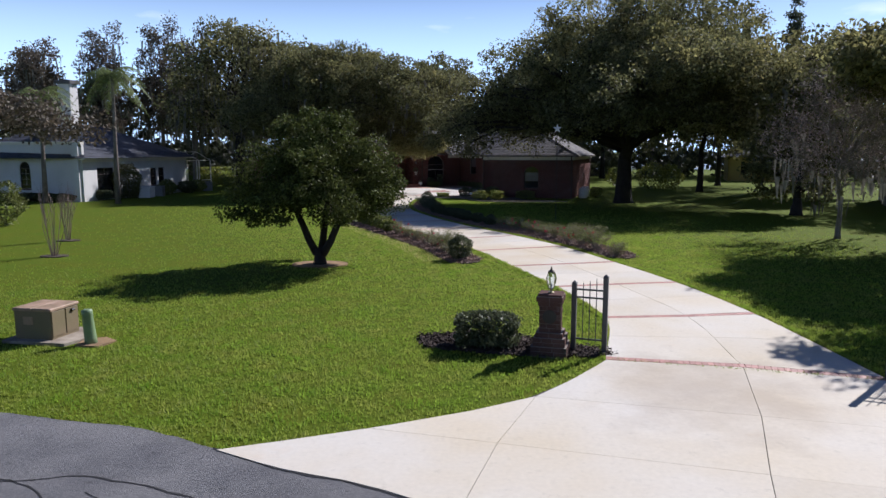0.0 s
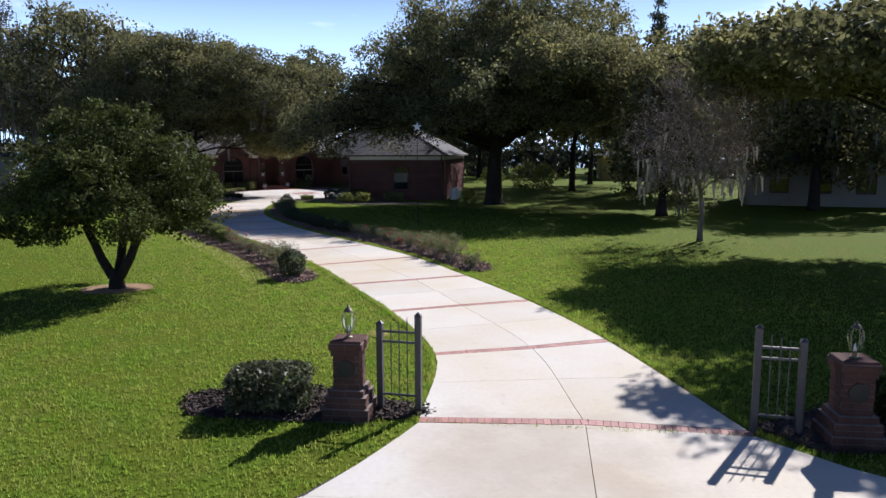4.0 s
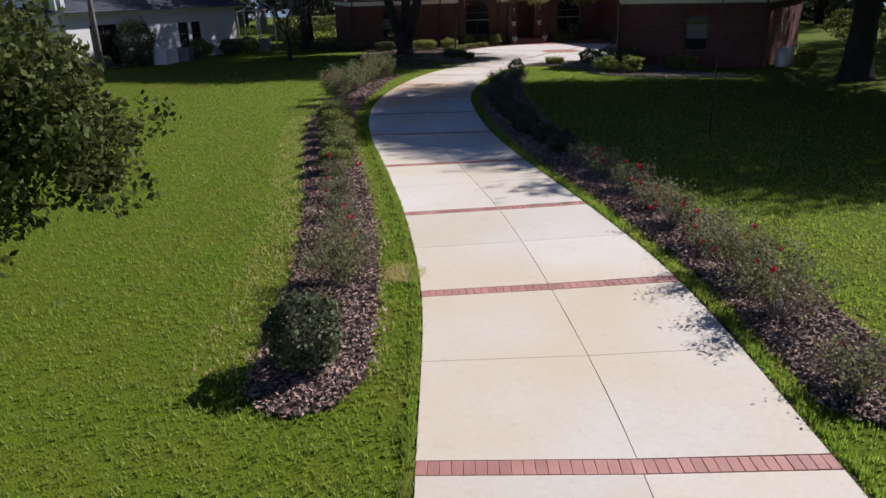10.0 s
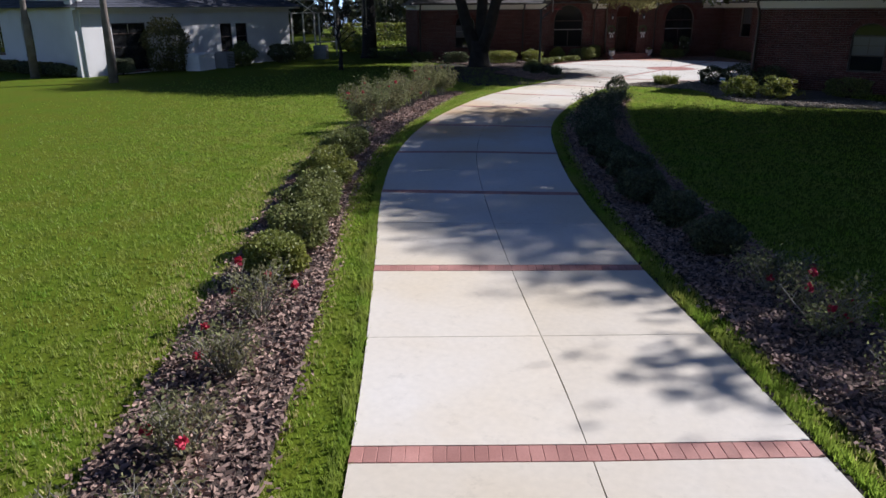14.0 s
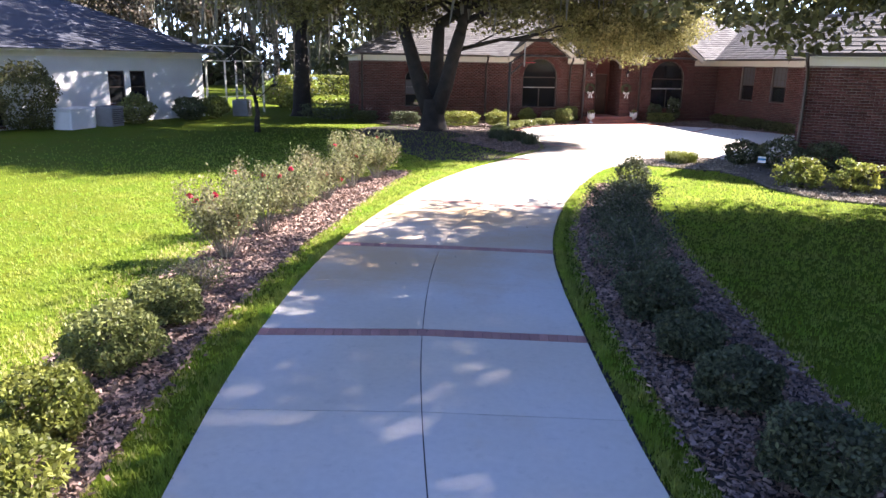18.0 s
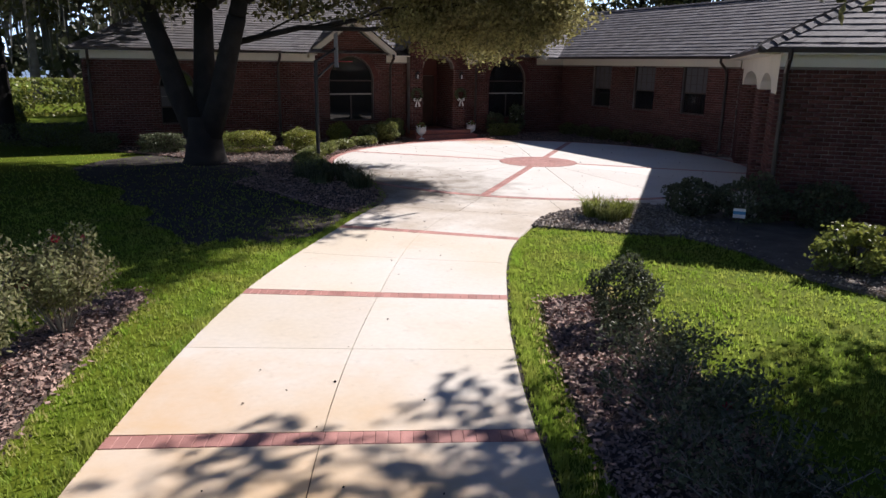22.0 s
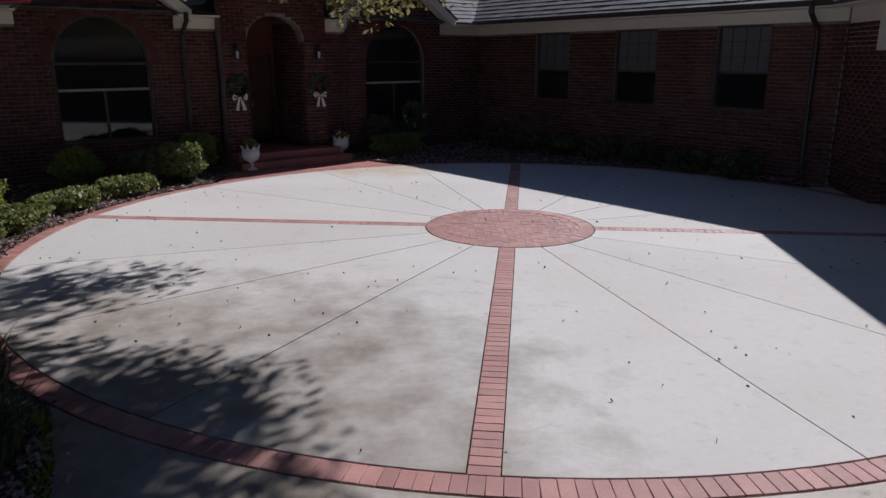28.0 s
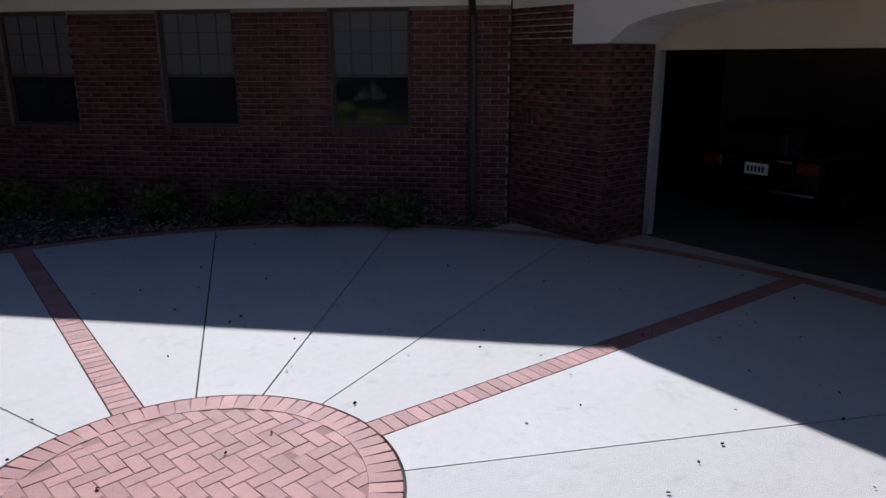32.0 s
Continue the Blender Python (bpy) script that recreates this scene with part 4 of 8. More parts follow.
# entry: piers, lintel arch, recess with double door, steps
pier_l = brick_wall("wall_entry_pier", pq(-0.75, F - 0.35), pq(-0.18, F - 0.35), 3.9, label="brick entry pier", parent=house)
pier_r = brick_wall("wall_entry_pier", pq(1.28, F - 0.35), pq(1.85, F - 0.35), 3.9, label="brick entry pier", parent=house)
top_entry = strip_wall("wall_entry_head", pq(-0.75, F - 0.345), pq(1.85, F - 0.345), 2.75, 3.4, [(0.57, 2.03, 2.0, 2.75, 0.6)], M_MORTAR, house, 0.3, gable=(1.3, 4.6))
bricks(pq(-0.75, F - 0.345), pq(1.85, F - 0.345), 2.75, 3.4, [(0.57, 2.03, 2.0, 2.75, 0.6)], top_entry, gable=(1.3, 4.6))
for s in (-1, 1):
    e0, e1 = pq(0.55 + s * 1.75, F - 0.68), pq(0.55 + s * 1.75, F + 2.8)
    r0, r1 = pq(0.55, F - 0.68), pq(0.55, F + 2.8)
    tile_roof("roof_entry", (*e0, 3.5), (*e1, 3.5), (*r1, 5.0), (*r0, 5.0), M_TILE, house)
for p, side in ((-0.18, 1), (1.28, -1)):
    a, b = (pq(p, F - 0.35), pq(p, F + 1.3)) if side > 0 else (pq(p, F + 1.3), pq(p, F - 0.35))
    strip_wall("wall_entry_side", a, b, -0.1, 3.4, [], M_MORTAR, house, 0.2)
    bricks(a, b, -0.02, 3.3, [], house)
back = strip_wall("wall_entry_back", pq(-0.18, F + 1.3), pq(1.28, F + 1.3), -0.1, 3.6, [(0.1, 1.36, 0.3, 2.5, 0.0)], M_BRICK, house, 0.2)
Build().prism([pq(-0.4, F - 0.3), pq(1.5, F - 0.3), pq(1.5, F + 1.4), pq(-0.4, F + 1.4)], 3.4, 3.5).done("entry_ceiling", M_DOOR, house)
m, L = seg_matrix(pq(-0.08, F + 1.3), pq(1.18, F + 1.3))
for k in range(2):
    leaf = Build().box(0.63 * k + 0.01, 0.63 * k + 0.62, -0.12, -0.07, 0.32, 2.48, m, 0.005).done("door", M_DOOR, house, "dark wooden front door leaf")
    for z0, z1 in ((0.45, 1.0), (1.1, 2.3)):
        Build().box(0.63 * k + 0.1, 0.63 * k + 0.53, -0.07, -0.055, z0, z1, m, 0.01).done("door_panel", M_DOOR, leaf)
    Build().tube([m @ Vector((0.57 + 0.12 * k, -0.03, 1.2)), m @ Vector((0.57 + 0.12 * k, -0.03, 1.4))], 0.012, 8).done("door_handle", M_CHROME, leaf)
steps = Build()
for k in range(2):
    steps.prism([pq(-0.75 - 0.1 * (1 - k), F - 1.25 + 0.38 * k), pq(1.85 + 0.1 * (1 - k), F - 1.25 + 0.38 * k), pq(1.85, F + 1.3), pq(-0.75, F + 1.3)], -0.1 + k * 0.001, 0.15 * (k + 1))
steps.done("porch_steps", M_PAVER_J, house, "two low red brick steps")

# --- left wing
LQ = 8.6
a, b = pq(-12.75, LQ), pq(-6.05, LQ)
lw = [(2.35, 3.55, 0.75, 2.1, 0.6)]
brick_wall("wall_left_wing", a, b, FRIEZE, lw, label="brick wall of the left wing with an arched window", parent=house)
arch_ring(a, b, lw[0], house)
window_unit(a, b, lw[0], house, cols=2, rows=2, arched=True, muntin=M_MUNTIN)
run_of(a, b, FRIEZE, EAVE - 0.06, 0.0, 0.05, "frieze", M_WHITE, house)
run_of(a, b, EAVE - 0.08, EAVE - 0.04, 0.0, 0.4, "soffit", M_WHITE, house, trim=(-0.4, 0))
run_of(a, b, EAVE - 0.05, EAVE + 0.06, 0.29, 0.41, "gutter", M_GUTTER, house, 0.02, trim=(-0.4, 0))
a2, b2 = pq(-12.75, LQ + 11.5), pq(-12.75, LQ)
brick_wall("wall_left_end", a2, b2, FRIEZE, label="brick end wall of the left wing", parent=house)
run_of(a2, b2, FRIEZE, EAVE - 0.06, 0.0, 0.05, "frieze", M_WHITE, house)
run_of(a2, b2, EAVE - 0.08, EAVE - 0.04, 0.0, 0.4, "soffit", M_WHITE, house)
run_of(a2, b2, EAVE - 0.05, EAVE + 0.06, 0.29, 0.41, "gutter", M_GUTTER, house, 0.02)
EO = 0.40                               # eaves stand out
z = EAVE
lx0, lx1, ly0, ly1 = -12.75 - EO, -4.6, LQ - EO, LQ + 11.5 + EO
hw = (ly1 - ly0) / 2
ridge_z = z + hw * PITCH
corner = {"sw": (*pq(lx0, ly0), z), "se": (*pq(lx1, ly0), z), "nw": (*pq(lx0, ly1), z), "ne": (*pq(lx1, ly1), z), "r0": (*pq(lx0 + hw, ly0 + hw), ridge_z), "r1": (*pq(lx1 + 4, ly0 + hw), ridge_z)}
tile_roof("roof_left_front", corner["sw"], corner["se"], corner["r1"], corner["r0"], M_TILE, house)
tile_roof("roof_left_end", corner["nw"], corner["sw"], corner["r0"], tuple(np.array(corner["r0"]) + 1e-3), M_TILE, house)
tile_roof("roof_left_back", corner["ne"], corner["nw"], corner["r0"], corner["r1"], M_TILE, house, course=0.9, tile=1.2)
ridge_caps(corner["sw"], corner["r0"], M_TILE, house)

# --- middle block behind the entry
mx0, mx1, my0, my1 = -6.4, 12.0, F + 0.2, F + 14.0
mh = 5.6
corner = {"sw": (*pq(mx0, my0 - EO), z), "se": (*pq(mx1, my0 - EO), z), "nw": (*pq(mx0, my1), z), "ne": (*pq(mx1, my1), z), "r0": (*pq(mx0 + 4.0, my0 + 6.6), z + 3.7), "r1": (*pq(mx1 - 5.0, my0 + 6.6), z + 3.7)}
tile_roof("roof_middle_front", corner["sw"], corner["se"], corner["r1"], corner["r0"], M_TILE, house)
tile_roof("roof_middle_back", corner["ne"], corner["nw"], corner["r0"], corner["r1"], M_TILE, house, course=0.9, tile=1.2)
tile_roof("roof_middle_end", corner["nw"], corner["sw"], corner["r0"], tuple(np.array(corner["r0"]) + 1e-3), M_TILE, house, course=0.9, tile=1.2)
tile_roof("roof_middle_side", corner["se"], corner["ne"], corner["r1"], tuple(np.array(corner["r1"]) + 1e-3), M_TILE, house, course=0.9, tile=1.2)
strip_wall("wall_back", pq(12.0, F + 13.6), pq(-12.6, LQ + 11.5), -0.1, EAVE - 0.05, [], M_MORTAR, house)

# --- window wing roof: a long slope that faces the court
run_of(wa, wb, FRIEZE, EAVE - 0.06, 0.0, 0.05, "frieze", M_WHITE, house)
run_of(wa, wb, EAVE - 0.08, EAVE - 0.04, 0.0, 0.4, "soffit", M_WHITE, house)
run_of(wa, wb, EAVE - 0.05, EAVE + 0.06, 0.29, 0.41, "gutter", M_GUTTER, house, 0.02, trim=(0, 0.15))
wd = 4.35
e0, e1 = pq(W_P - EO, 12.5), pq(W_P - EO, -3.6)
r0, r1 = pq(W_P - EO + wd, 12.5), pq(W_P - EO + wd, -3.6)
f0, f1 = pq(W_P - EO + 2 * wd, 12.5), pq(W_P - EO + 2 * wd, -4.0)
tile_roof("roof_wing_front", (*e0, z), (*e1, z), (*r1, z + wd * PITCH), (*r0, z + wd * PITCH), M_TILE, house)
tile_roof("roof_wing_back", (*f1, z), (*f0, z), (*r0, z + wd * PITCH), (*r1, z + wd * PITCH), M_TILE, house, course=0.9, tile=1.2)
ridge_caps((*r0, z + wd * PITCH), (*r1, z + wd * PITCH), M_TILE, house)

# --- garage block
GE, GN, GE1, GN1 = 6.0, -6.85, 13.4, 4.05
ga, gb = en(GE, GN1), en(GE, GN)           # wall with the two arches, facing the court
arches = [(GN1 - 2.33, GN1 + 2.5, -0.1, 2.5, 0.42), (GN1 + 3.3, GN1 + 5.85, -0.1, 2.5, 0.4)]
span = [0.0, arches[0][0], arches[0][1], arches[1][0], arches[1][1], GN1 - GN]
for u0, u1 in zip(span[::2], span[1::2]):
    gw = strip_wall("garage_pier", en(GE, GN1 - u0), en(GE, GN1 - u1), -0.1, 2.5, [], M_MORTAR, house, 0.9)
    gw["label"] = "dark red brick pier under the cream arches"
    bricks(en(GE, GN1 - u0), en(GE, GN1 - u1), -0.02, 2.5, [], gw)
head = strip_wall("arch_head", ga, gb, 2.5, EAVE - 0.06, [(o[0], o[1], 2.0, 2.5, o[4]) for o in arches], M_WHITE, house, 0.9)
head["label"] = "cream stucco wall head with two flat arches"
# brick return beside the window wing
bricks(ga, en(GE, 2.91), 2.5, FRIEZE, [], gw, proud=0.012)
m, L = seg_matrix(ga, gb)
for o in arches:
    n0, n1 = GN1 - o[0], GN1 - o[1]
    bricks(en(GE, n0), en(GE + 0.9, n0), -0.02, 2.5, [], gw)
    bricks(en(GE + 0.9, n1), en(GE, n1), -0.02, 2.5, [], gw)
for k, o in enumerate(arches):
    Build().box(o[0] - 0.05, o[1] + 0.05, -1.02, -0.92, 2.42, 3.2, m).done("door_head_panel", M_PANEL, house, "tan panel over the garage doorway")
    for u in (o[0] + 0.0, o[1] - 0.09):
        Build().box(u, u + 0.09, -1.02, -0.9, 0.0, 2.42, m).done("door_jamb", M_MUNTIN, house)
fa, fb = en(GE, GN), en(GE1, GN)
gwin = [(3.5, 4.65, 0.75, 2.05, 0.45)]
brick_wall("wall_garage_front", fa, fb, FRIEZE, gwin, label="dark red brick garage wall with one arched window", parent=house)
arch_ring(fa, fb, gwin[0], house)
window_unit(fa, fb, gwin[0], house, cols=2, rows=2, arched=True)
ra_, rb_ = en(GE1, GN), en(GE1, GN1 + 1.5)
brick_wall("wall_garage_side", ra_, rb_, FRIEZE, label="sunlit brick side wall of the garage", parent=house)
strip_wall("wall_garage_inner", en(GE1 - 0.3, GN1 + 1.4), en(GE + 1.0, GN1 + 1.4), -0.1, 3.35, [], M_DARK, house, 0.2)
for a, b in ((fa, fb), (ra_, rb_), (ga, gb)):
    if a != ga:
        run_of(a, b, FRIEZE, EAVE - 0.06, 0.0, 0.05, "frieze", M_WHITE, house)
    run_of(a, b, EAVE - 0.08, EAVE - 0.04, 0.0, 0.4, "soffit", M_WHITE, house, trim=(0.0, 0.0))
    run_of(a, b, EAVE - 0.05, EAVE + 0.06, 0.29, 0.41, "gutter", M_GUTTER, house, 0.02, trim=(-0.46 if a == fa else 0.45 if a == ga else 0, -0.46 if a != ga else -0.3))
gx0, gx1, gy0, gy1 = GE - EO, GE1 + EO, GN - EO, GN1 + 1.5
gh = (gx1 - gx0) / 2
gz = z + gh * PITCH
corner = {"sw": (*en(gx0, gy0), z), "se": (*en(gx1, gy0), z), "nw": (*en(gx0, gy1), z), "ne": (*en(gx1, gy1), z), "r0": (*en(gx0 + gh, gy0 + gh), gz), "r1": (*en(gx0 + gh, gy1 + 1.0), gz)}
tile_roof("roof_garage_front", corner["sw"], corner["se"], tuple(np.array(corner["r0"]) + 1e-3), corner["r0"], M_TILE, house)
tile_roof("roof_garage_court", corner["nw"], corner["sw"], corner["r0"], corner["r1"], M_TILE, house)
tile_roof("roof_garage_side", corner["se"], corner["ne"], corner["r1"], corner["r0"], M_TILE, house)
ridge_caps(corner["sw"], corner["r0"], M_TILE, house)
ridge_caps(corner["se"], corner["r0"], M_TILE, house)
ridge_caps(corner["r0"], corner["r1"], M_TILE, house)
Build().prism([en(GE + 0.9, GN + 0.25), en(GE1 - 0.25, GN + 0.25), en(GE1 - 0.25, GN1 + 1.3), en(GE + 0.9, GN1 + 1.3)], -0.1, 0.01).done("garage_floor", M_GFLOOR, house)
Build().prism([en(GE + 0.9, GN + 0.25), en(GE1 - 0.25, GN + 0.25), en(GE1 - 0.25, GN1 + 1.3), en(GE + 0.9, GN1 + 1.3)], 3.2, 3.3).done("garage_ceiling", M_PANEL, house)
for x, y, out, zz in ((*pq(W_P, -0.85), (-P_DIR[0], -P_DIR[1]), EAVE), (*en(GE + 0.12, GN), (-N_DIR[0], -N_DIR[1]), EAVE), (*pq(-6.15, LQ), (-Q_DIR[0], -Q_DIR[1]), EAVE), (*pq(-12.6, LQ), (-Q_DIR[0], -Q_DIR[1]), EAVE), (*en(GE1 - 0.1, GN), (-N_DIR[0], -N_DIR[1]), EAVE), (*pq(-1.5, F), (-Q_DIR[0], -Q_DIR[1]), EAVE), (*pq(2.5, F), (-Q_DIR[0], -Q_DIR[1]), EAVE)):
    downspout(x, y, out, zz, house)
# brick apron before the porch
Build().prism([(CX + 6.72 * math.cos(a), CY + 6.72 * math.sin(a)) for a in np.linspace(radians(100), radians(136), 12)] + [pq(-1.0, F - 1.2), pq(2.1, F - 1.2)], -0.1, 0.002).done("porch_paving", M_PAVER_J, house, "red brick paving before the porch")
wb_ = seg_matrix(en(GE, GN1), en(GE, GN))[0]
meter = Build().box(0.32, 0.42, 0.0, 0.06, 1.45, 1.65, wb_, 0.01).done("bell_box", M_GUTTER, house)
# ---------------------------------------------------------------- plants
def leaf_quads(centres, size, rnd, flat=0.0, long=1.6, blunt=False):
    """A small pointed leaf (or a blunt flake) at each centre, turned at random."""
    n = len(centres)
    d = rnd.normal(size=(n, 3))
    d[:, 2] *= 1 - flat
    d /= np.linalg.norm(d, axis=1)[:, None]
    o = rnd.normal(size=(n, 3))
    o -= (o * d).sum(1)[:, None] * d
    o /= np.linalg.norm(o, axis=1)[:, None]
    s = size * (0.65 + 0.7 * rnd.rand(n))[:, None]
    a, b = d * s * long / 2, o * s / 2
    if blunt:
        k = 0.6 + 0.5 * rnd.rand(n, 4, 1)
        return np.stack([centres - a * k[:, 0] - b, centres - a * k[:, 1] + b, centres + a * k[:, 2] + b * 0.8, centres + a * k[:, 3] - b * 0.8], 1).reshape(-1, 3)
    return np.stack([centres - a, centres + b * 0.9 - a * 0.1, centres + a, centres - b * 0.9 - a * 0.1], 1).reshape(-1, 3)


def in_ball(n, rnd, shell=0.0):
    d = rnd.normal(size=(n, 3))
    d /= np.linalg.norm(d, axis=1)[:, None]
    r = (shell**3 + (1 - shell**3) * rnd.rand(n)) ** (1 / 3)
    return d * r[:, None]


def crown_points(blobs, clumps, per, spread, rnd, shell=0.55):
    """Leaf places: clumps set near the skin of each blob (x, y, z, rx, ry, rz), and leaves scattered in each clump."""
    vol = np.array([(b[3] * b[4] * b[5]) ** 0.67 for b in blobs])
    out = []
    for b, share in zip(blobs, vol / vol.sum()):
        k = max(3, int(clumps * share))
        c = in_ball(k, rnd, shell) * np.array(b[3:6]) + np.array(b[:3])
        rad = spread * (0.6 + 0.8 * rnd.rand(k))
        pts = c[:, None, :] + in_ball(k * per, rnd, 0.3).reshape(k, per, 3) * rad[:, None, None] * np.array([1.15, 1.15, 0.75])
        out.append(pts.reshape(-1, 3))
    return np.concatenate(out)


def limbs(bld, base, fork, blobs, r, rnd, twigs=5):
    """Limbs from the fork to the blobs of the crown, each with some branches."""
    heart = fork.lerp(Vector(np.mean([b[:3] for b in blobs], 0)), 0.8)
    turn = [fork, fork.lerp(heart, 0.35) + Vector((rnd.normal(0, 0.06), rnd.normal(0, 0.06), 0.05)) * (heart - fork).length, fork.lerp(heart, 0.7), heart]
    bld.tube(turn, [r * 0.74, r * 0.6, r * 0.45, r * 0.28], 9)
    root = fork
    for k, b in enumerate(blobs):
        end = Vector(b[:3])
        fork = turn[0].lerp(turn[1], 0.2 + 0.8 * rnd.rand()) if k % 3 == 0 else turn[1].lerp(turn[2], rnd.rand()) if k % 3 == 1 else turn[2].lerp(turn[3], rnd.rand())
        mid = fork.lerp(end, 0.5) + Vector((rnd.normal(0, 0.12), rnd.normal(0, 0.12), 0.06)) * (end - fork).length
        q1 = fork.lerp(mid, 0.5) + Vector((rnd.normal(0, 0.05), rnd.normal(0, 0.05), 0)) * (end - fork).length
        w = r * (0.24 + 0.14 * rnd.rand()) * min(1.0, 0.5 + 1.2 / max(k % 7, 1))
        bld.tube([fork, q1, mid, mid.lerp(end, 0.6), end], [w, w * 0.8, w * 0.6, w * 0.4, w * 0.2], 7)
        for _ in range(twigs):
            t = 0.3 + 0.7 * rnd.rand()
            s = mid.lerp(end, t)
            e = end + Vector(in_ball(1, rnd, 0.7)[0]) * min(b[3:6]) * 0.9
            bld.tube([s, s.lerp(e, 0.5) + Vector((0, 0, 0.1)), e], [w * 0.3, w * 0.18, w * 0.06], 5)


def moss_quads(points, length, rnd, width=0.09):
    """Hanging grey strands."""
    out = []
    for p in points:
        L, w = length * (0.4 + 0.9 * rnd.rand()), width * (0.6 + 0.8 * rnd.rand())
        a = rnd.rand() * math.pi
        dx, dy = w * math.cos(a), w * math.sin(a)
        sway = rnd.normal(0, 0.05, 2) * L
        out += [(p[0] - dx, p[1] - dy, p[2]), (p[0] + dx, p[1] + dy, p[2]), (p[0] + sway[0] + dx * 0.2, p[1] + sway[1] + dy * 0.2, p[2] - L), (p[0] + sway[0] - dx * 0.2, p[1] + sway[1] - dy * 0.2, p[2] - L)]
    return np.array(out)


def tree(name, label, base, r, fork_z, blobs, clumps, per, spread, leaf, material, seed, bark=M_BARK, moss=0, moss_len=1.2, stems=1, category="tree", second=None, shell=0.55, twigs=5, lean=(0, 0), lit=None, forks=None, moss_low=False):
    """A tree: trunk with flared foot, limbs, crown of leaves in clumps, and moss if any. blobs are relative to the base."""
    rnd = np.random.RandomState(seed)
    t = thing(name, label, category, (base[0], base[1], 0))
    blobs = [tuple(b) for b in blobs]
    bld = Build()
    if forks:
        bld.tube([(0, 0, -0.06), (0, 0, 0.15 * fork_z), (0, 0, 0.6 * fork_z), (0, 0.03, 1.35 * fork_z)], [r * 1.4, r * 1.18, r, r * 0.95], 14)
        for k, f in enumerate(forks):
            f = Vector(f)
            s = Vector((f.x * 0.14, f.y * 0.14, 0.85 * fork_z))
            bld.tube([s, s.lerp(f, 0.35) + Vector((f.x * 0.05, f.y * 0.05, 0)), s.lerp(f, 0.7), f], [r * 0.72, r * 0.64, r * 0.57, r * 0.52], 12)
            limbs(bld, None, f, sorted(blobs, key=lambda b: math.atan2(b[1], b[0]))[k * len(blobs) // len(forks):(k + 1) * len(blobs) // len(forks)], r * 0.65, rnd, twigs)
    for k in range(0 if forks else stems):
        off = Vector((0, 0, 0)) if stems == 1 else Vector((math.cos(k * 2.4) * r * 0.6, math.sin(k * 2.4) * r * 0.6, 0))
        fork = Vector((lean[0], lean[1], fork_z)) + (off * 3 if stems > 1 else off)
        rr = r if stems == 1 else r * 0.65
        bld.tube([off + Vector((0, 0, -0.06)), off + Vector((0, 0, 0.12)), off + Vector((0, 0, 0.5)), off.lerp(fork, 0.6) + Vector((rnd.normal(0, 0.04), rnd.normal(0, 0.04), 0)), fork], [rr * 1.35, rr * 1.15, rr * 1.0, rr * 0.85, rr * 0.72], 12)
        limbs(bld, off, fork, blobs[k::stems], rr, rnd, twigs)
    bld.done("trunk", bark, t, smooth=True)
    if clumps:
        pts = crown_points(blobs, clumps, per, spread, rnd, shell)
        quads("crown", leaf_quads(pts, leaf, rnd), 4, material, t)
        # upper crown gets extra leaves in a paler colour, painted as if sunlit
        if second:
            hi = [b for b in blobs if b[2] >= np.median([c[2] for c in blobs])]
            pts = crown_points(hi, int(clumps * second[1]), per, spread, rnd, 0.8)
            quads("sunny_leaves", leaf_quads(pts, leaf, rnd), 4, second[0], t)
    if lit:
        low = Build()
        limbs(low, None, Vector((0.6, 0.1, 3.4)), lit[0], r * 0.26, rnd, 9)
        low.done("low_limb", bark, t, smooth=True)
        # the low limb's leaves carry the painted sunlit colour too
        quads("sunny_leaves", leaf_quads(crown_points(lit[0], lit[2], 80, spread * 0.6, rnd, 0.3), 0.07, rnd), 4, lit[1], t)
    if moss:
        pts = crown_points(sorted(blobs, key=lambda b: b[2])[:max(3, len(blobs) // 3)] if moss_low else blobs, moss, 3, spread, rnd, 0.6)
        quads("hanging_moss", moss_quads(pts - np.array([0, 0, 0.4]), moss_len, rnd), 4, M_MOSS, t, kind="stuff")
    return t


def rnd_blobs(n, rx, ry, z0, z1, size, seed, centre=(0, 0)):
    """Blobs that fill a dome between the heights z0 and z1."""
    rnd = np.random.RandomState(seed)
    out = []
    for i in range(n):
        h = (i + 0.5) / n
        w = math.sqrt(max(0.06, 1 - (2 * h - 0.75) ** 2 / 1.7))
        a = i * 2.399 + rnd.normal(0, 0.25)
        q = (0.35 + 0.6 * rnd.rand()) * w
        s = size * (0.75 + 0.5 * rnd.rand())
        out.append((centre[0] + rx * q * math.cos(a), centre[1] + ry * q * math.sin(a), z0 + (z1 - z0) * h, s * 1.15, s * 1.15, s * 0.8))
    return out


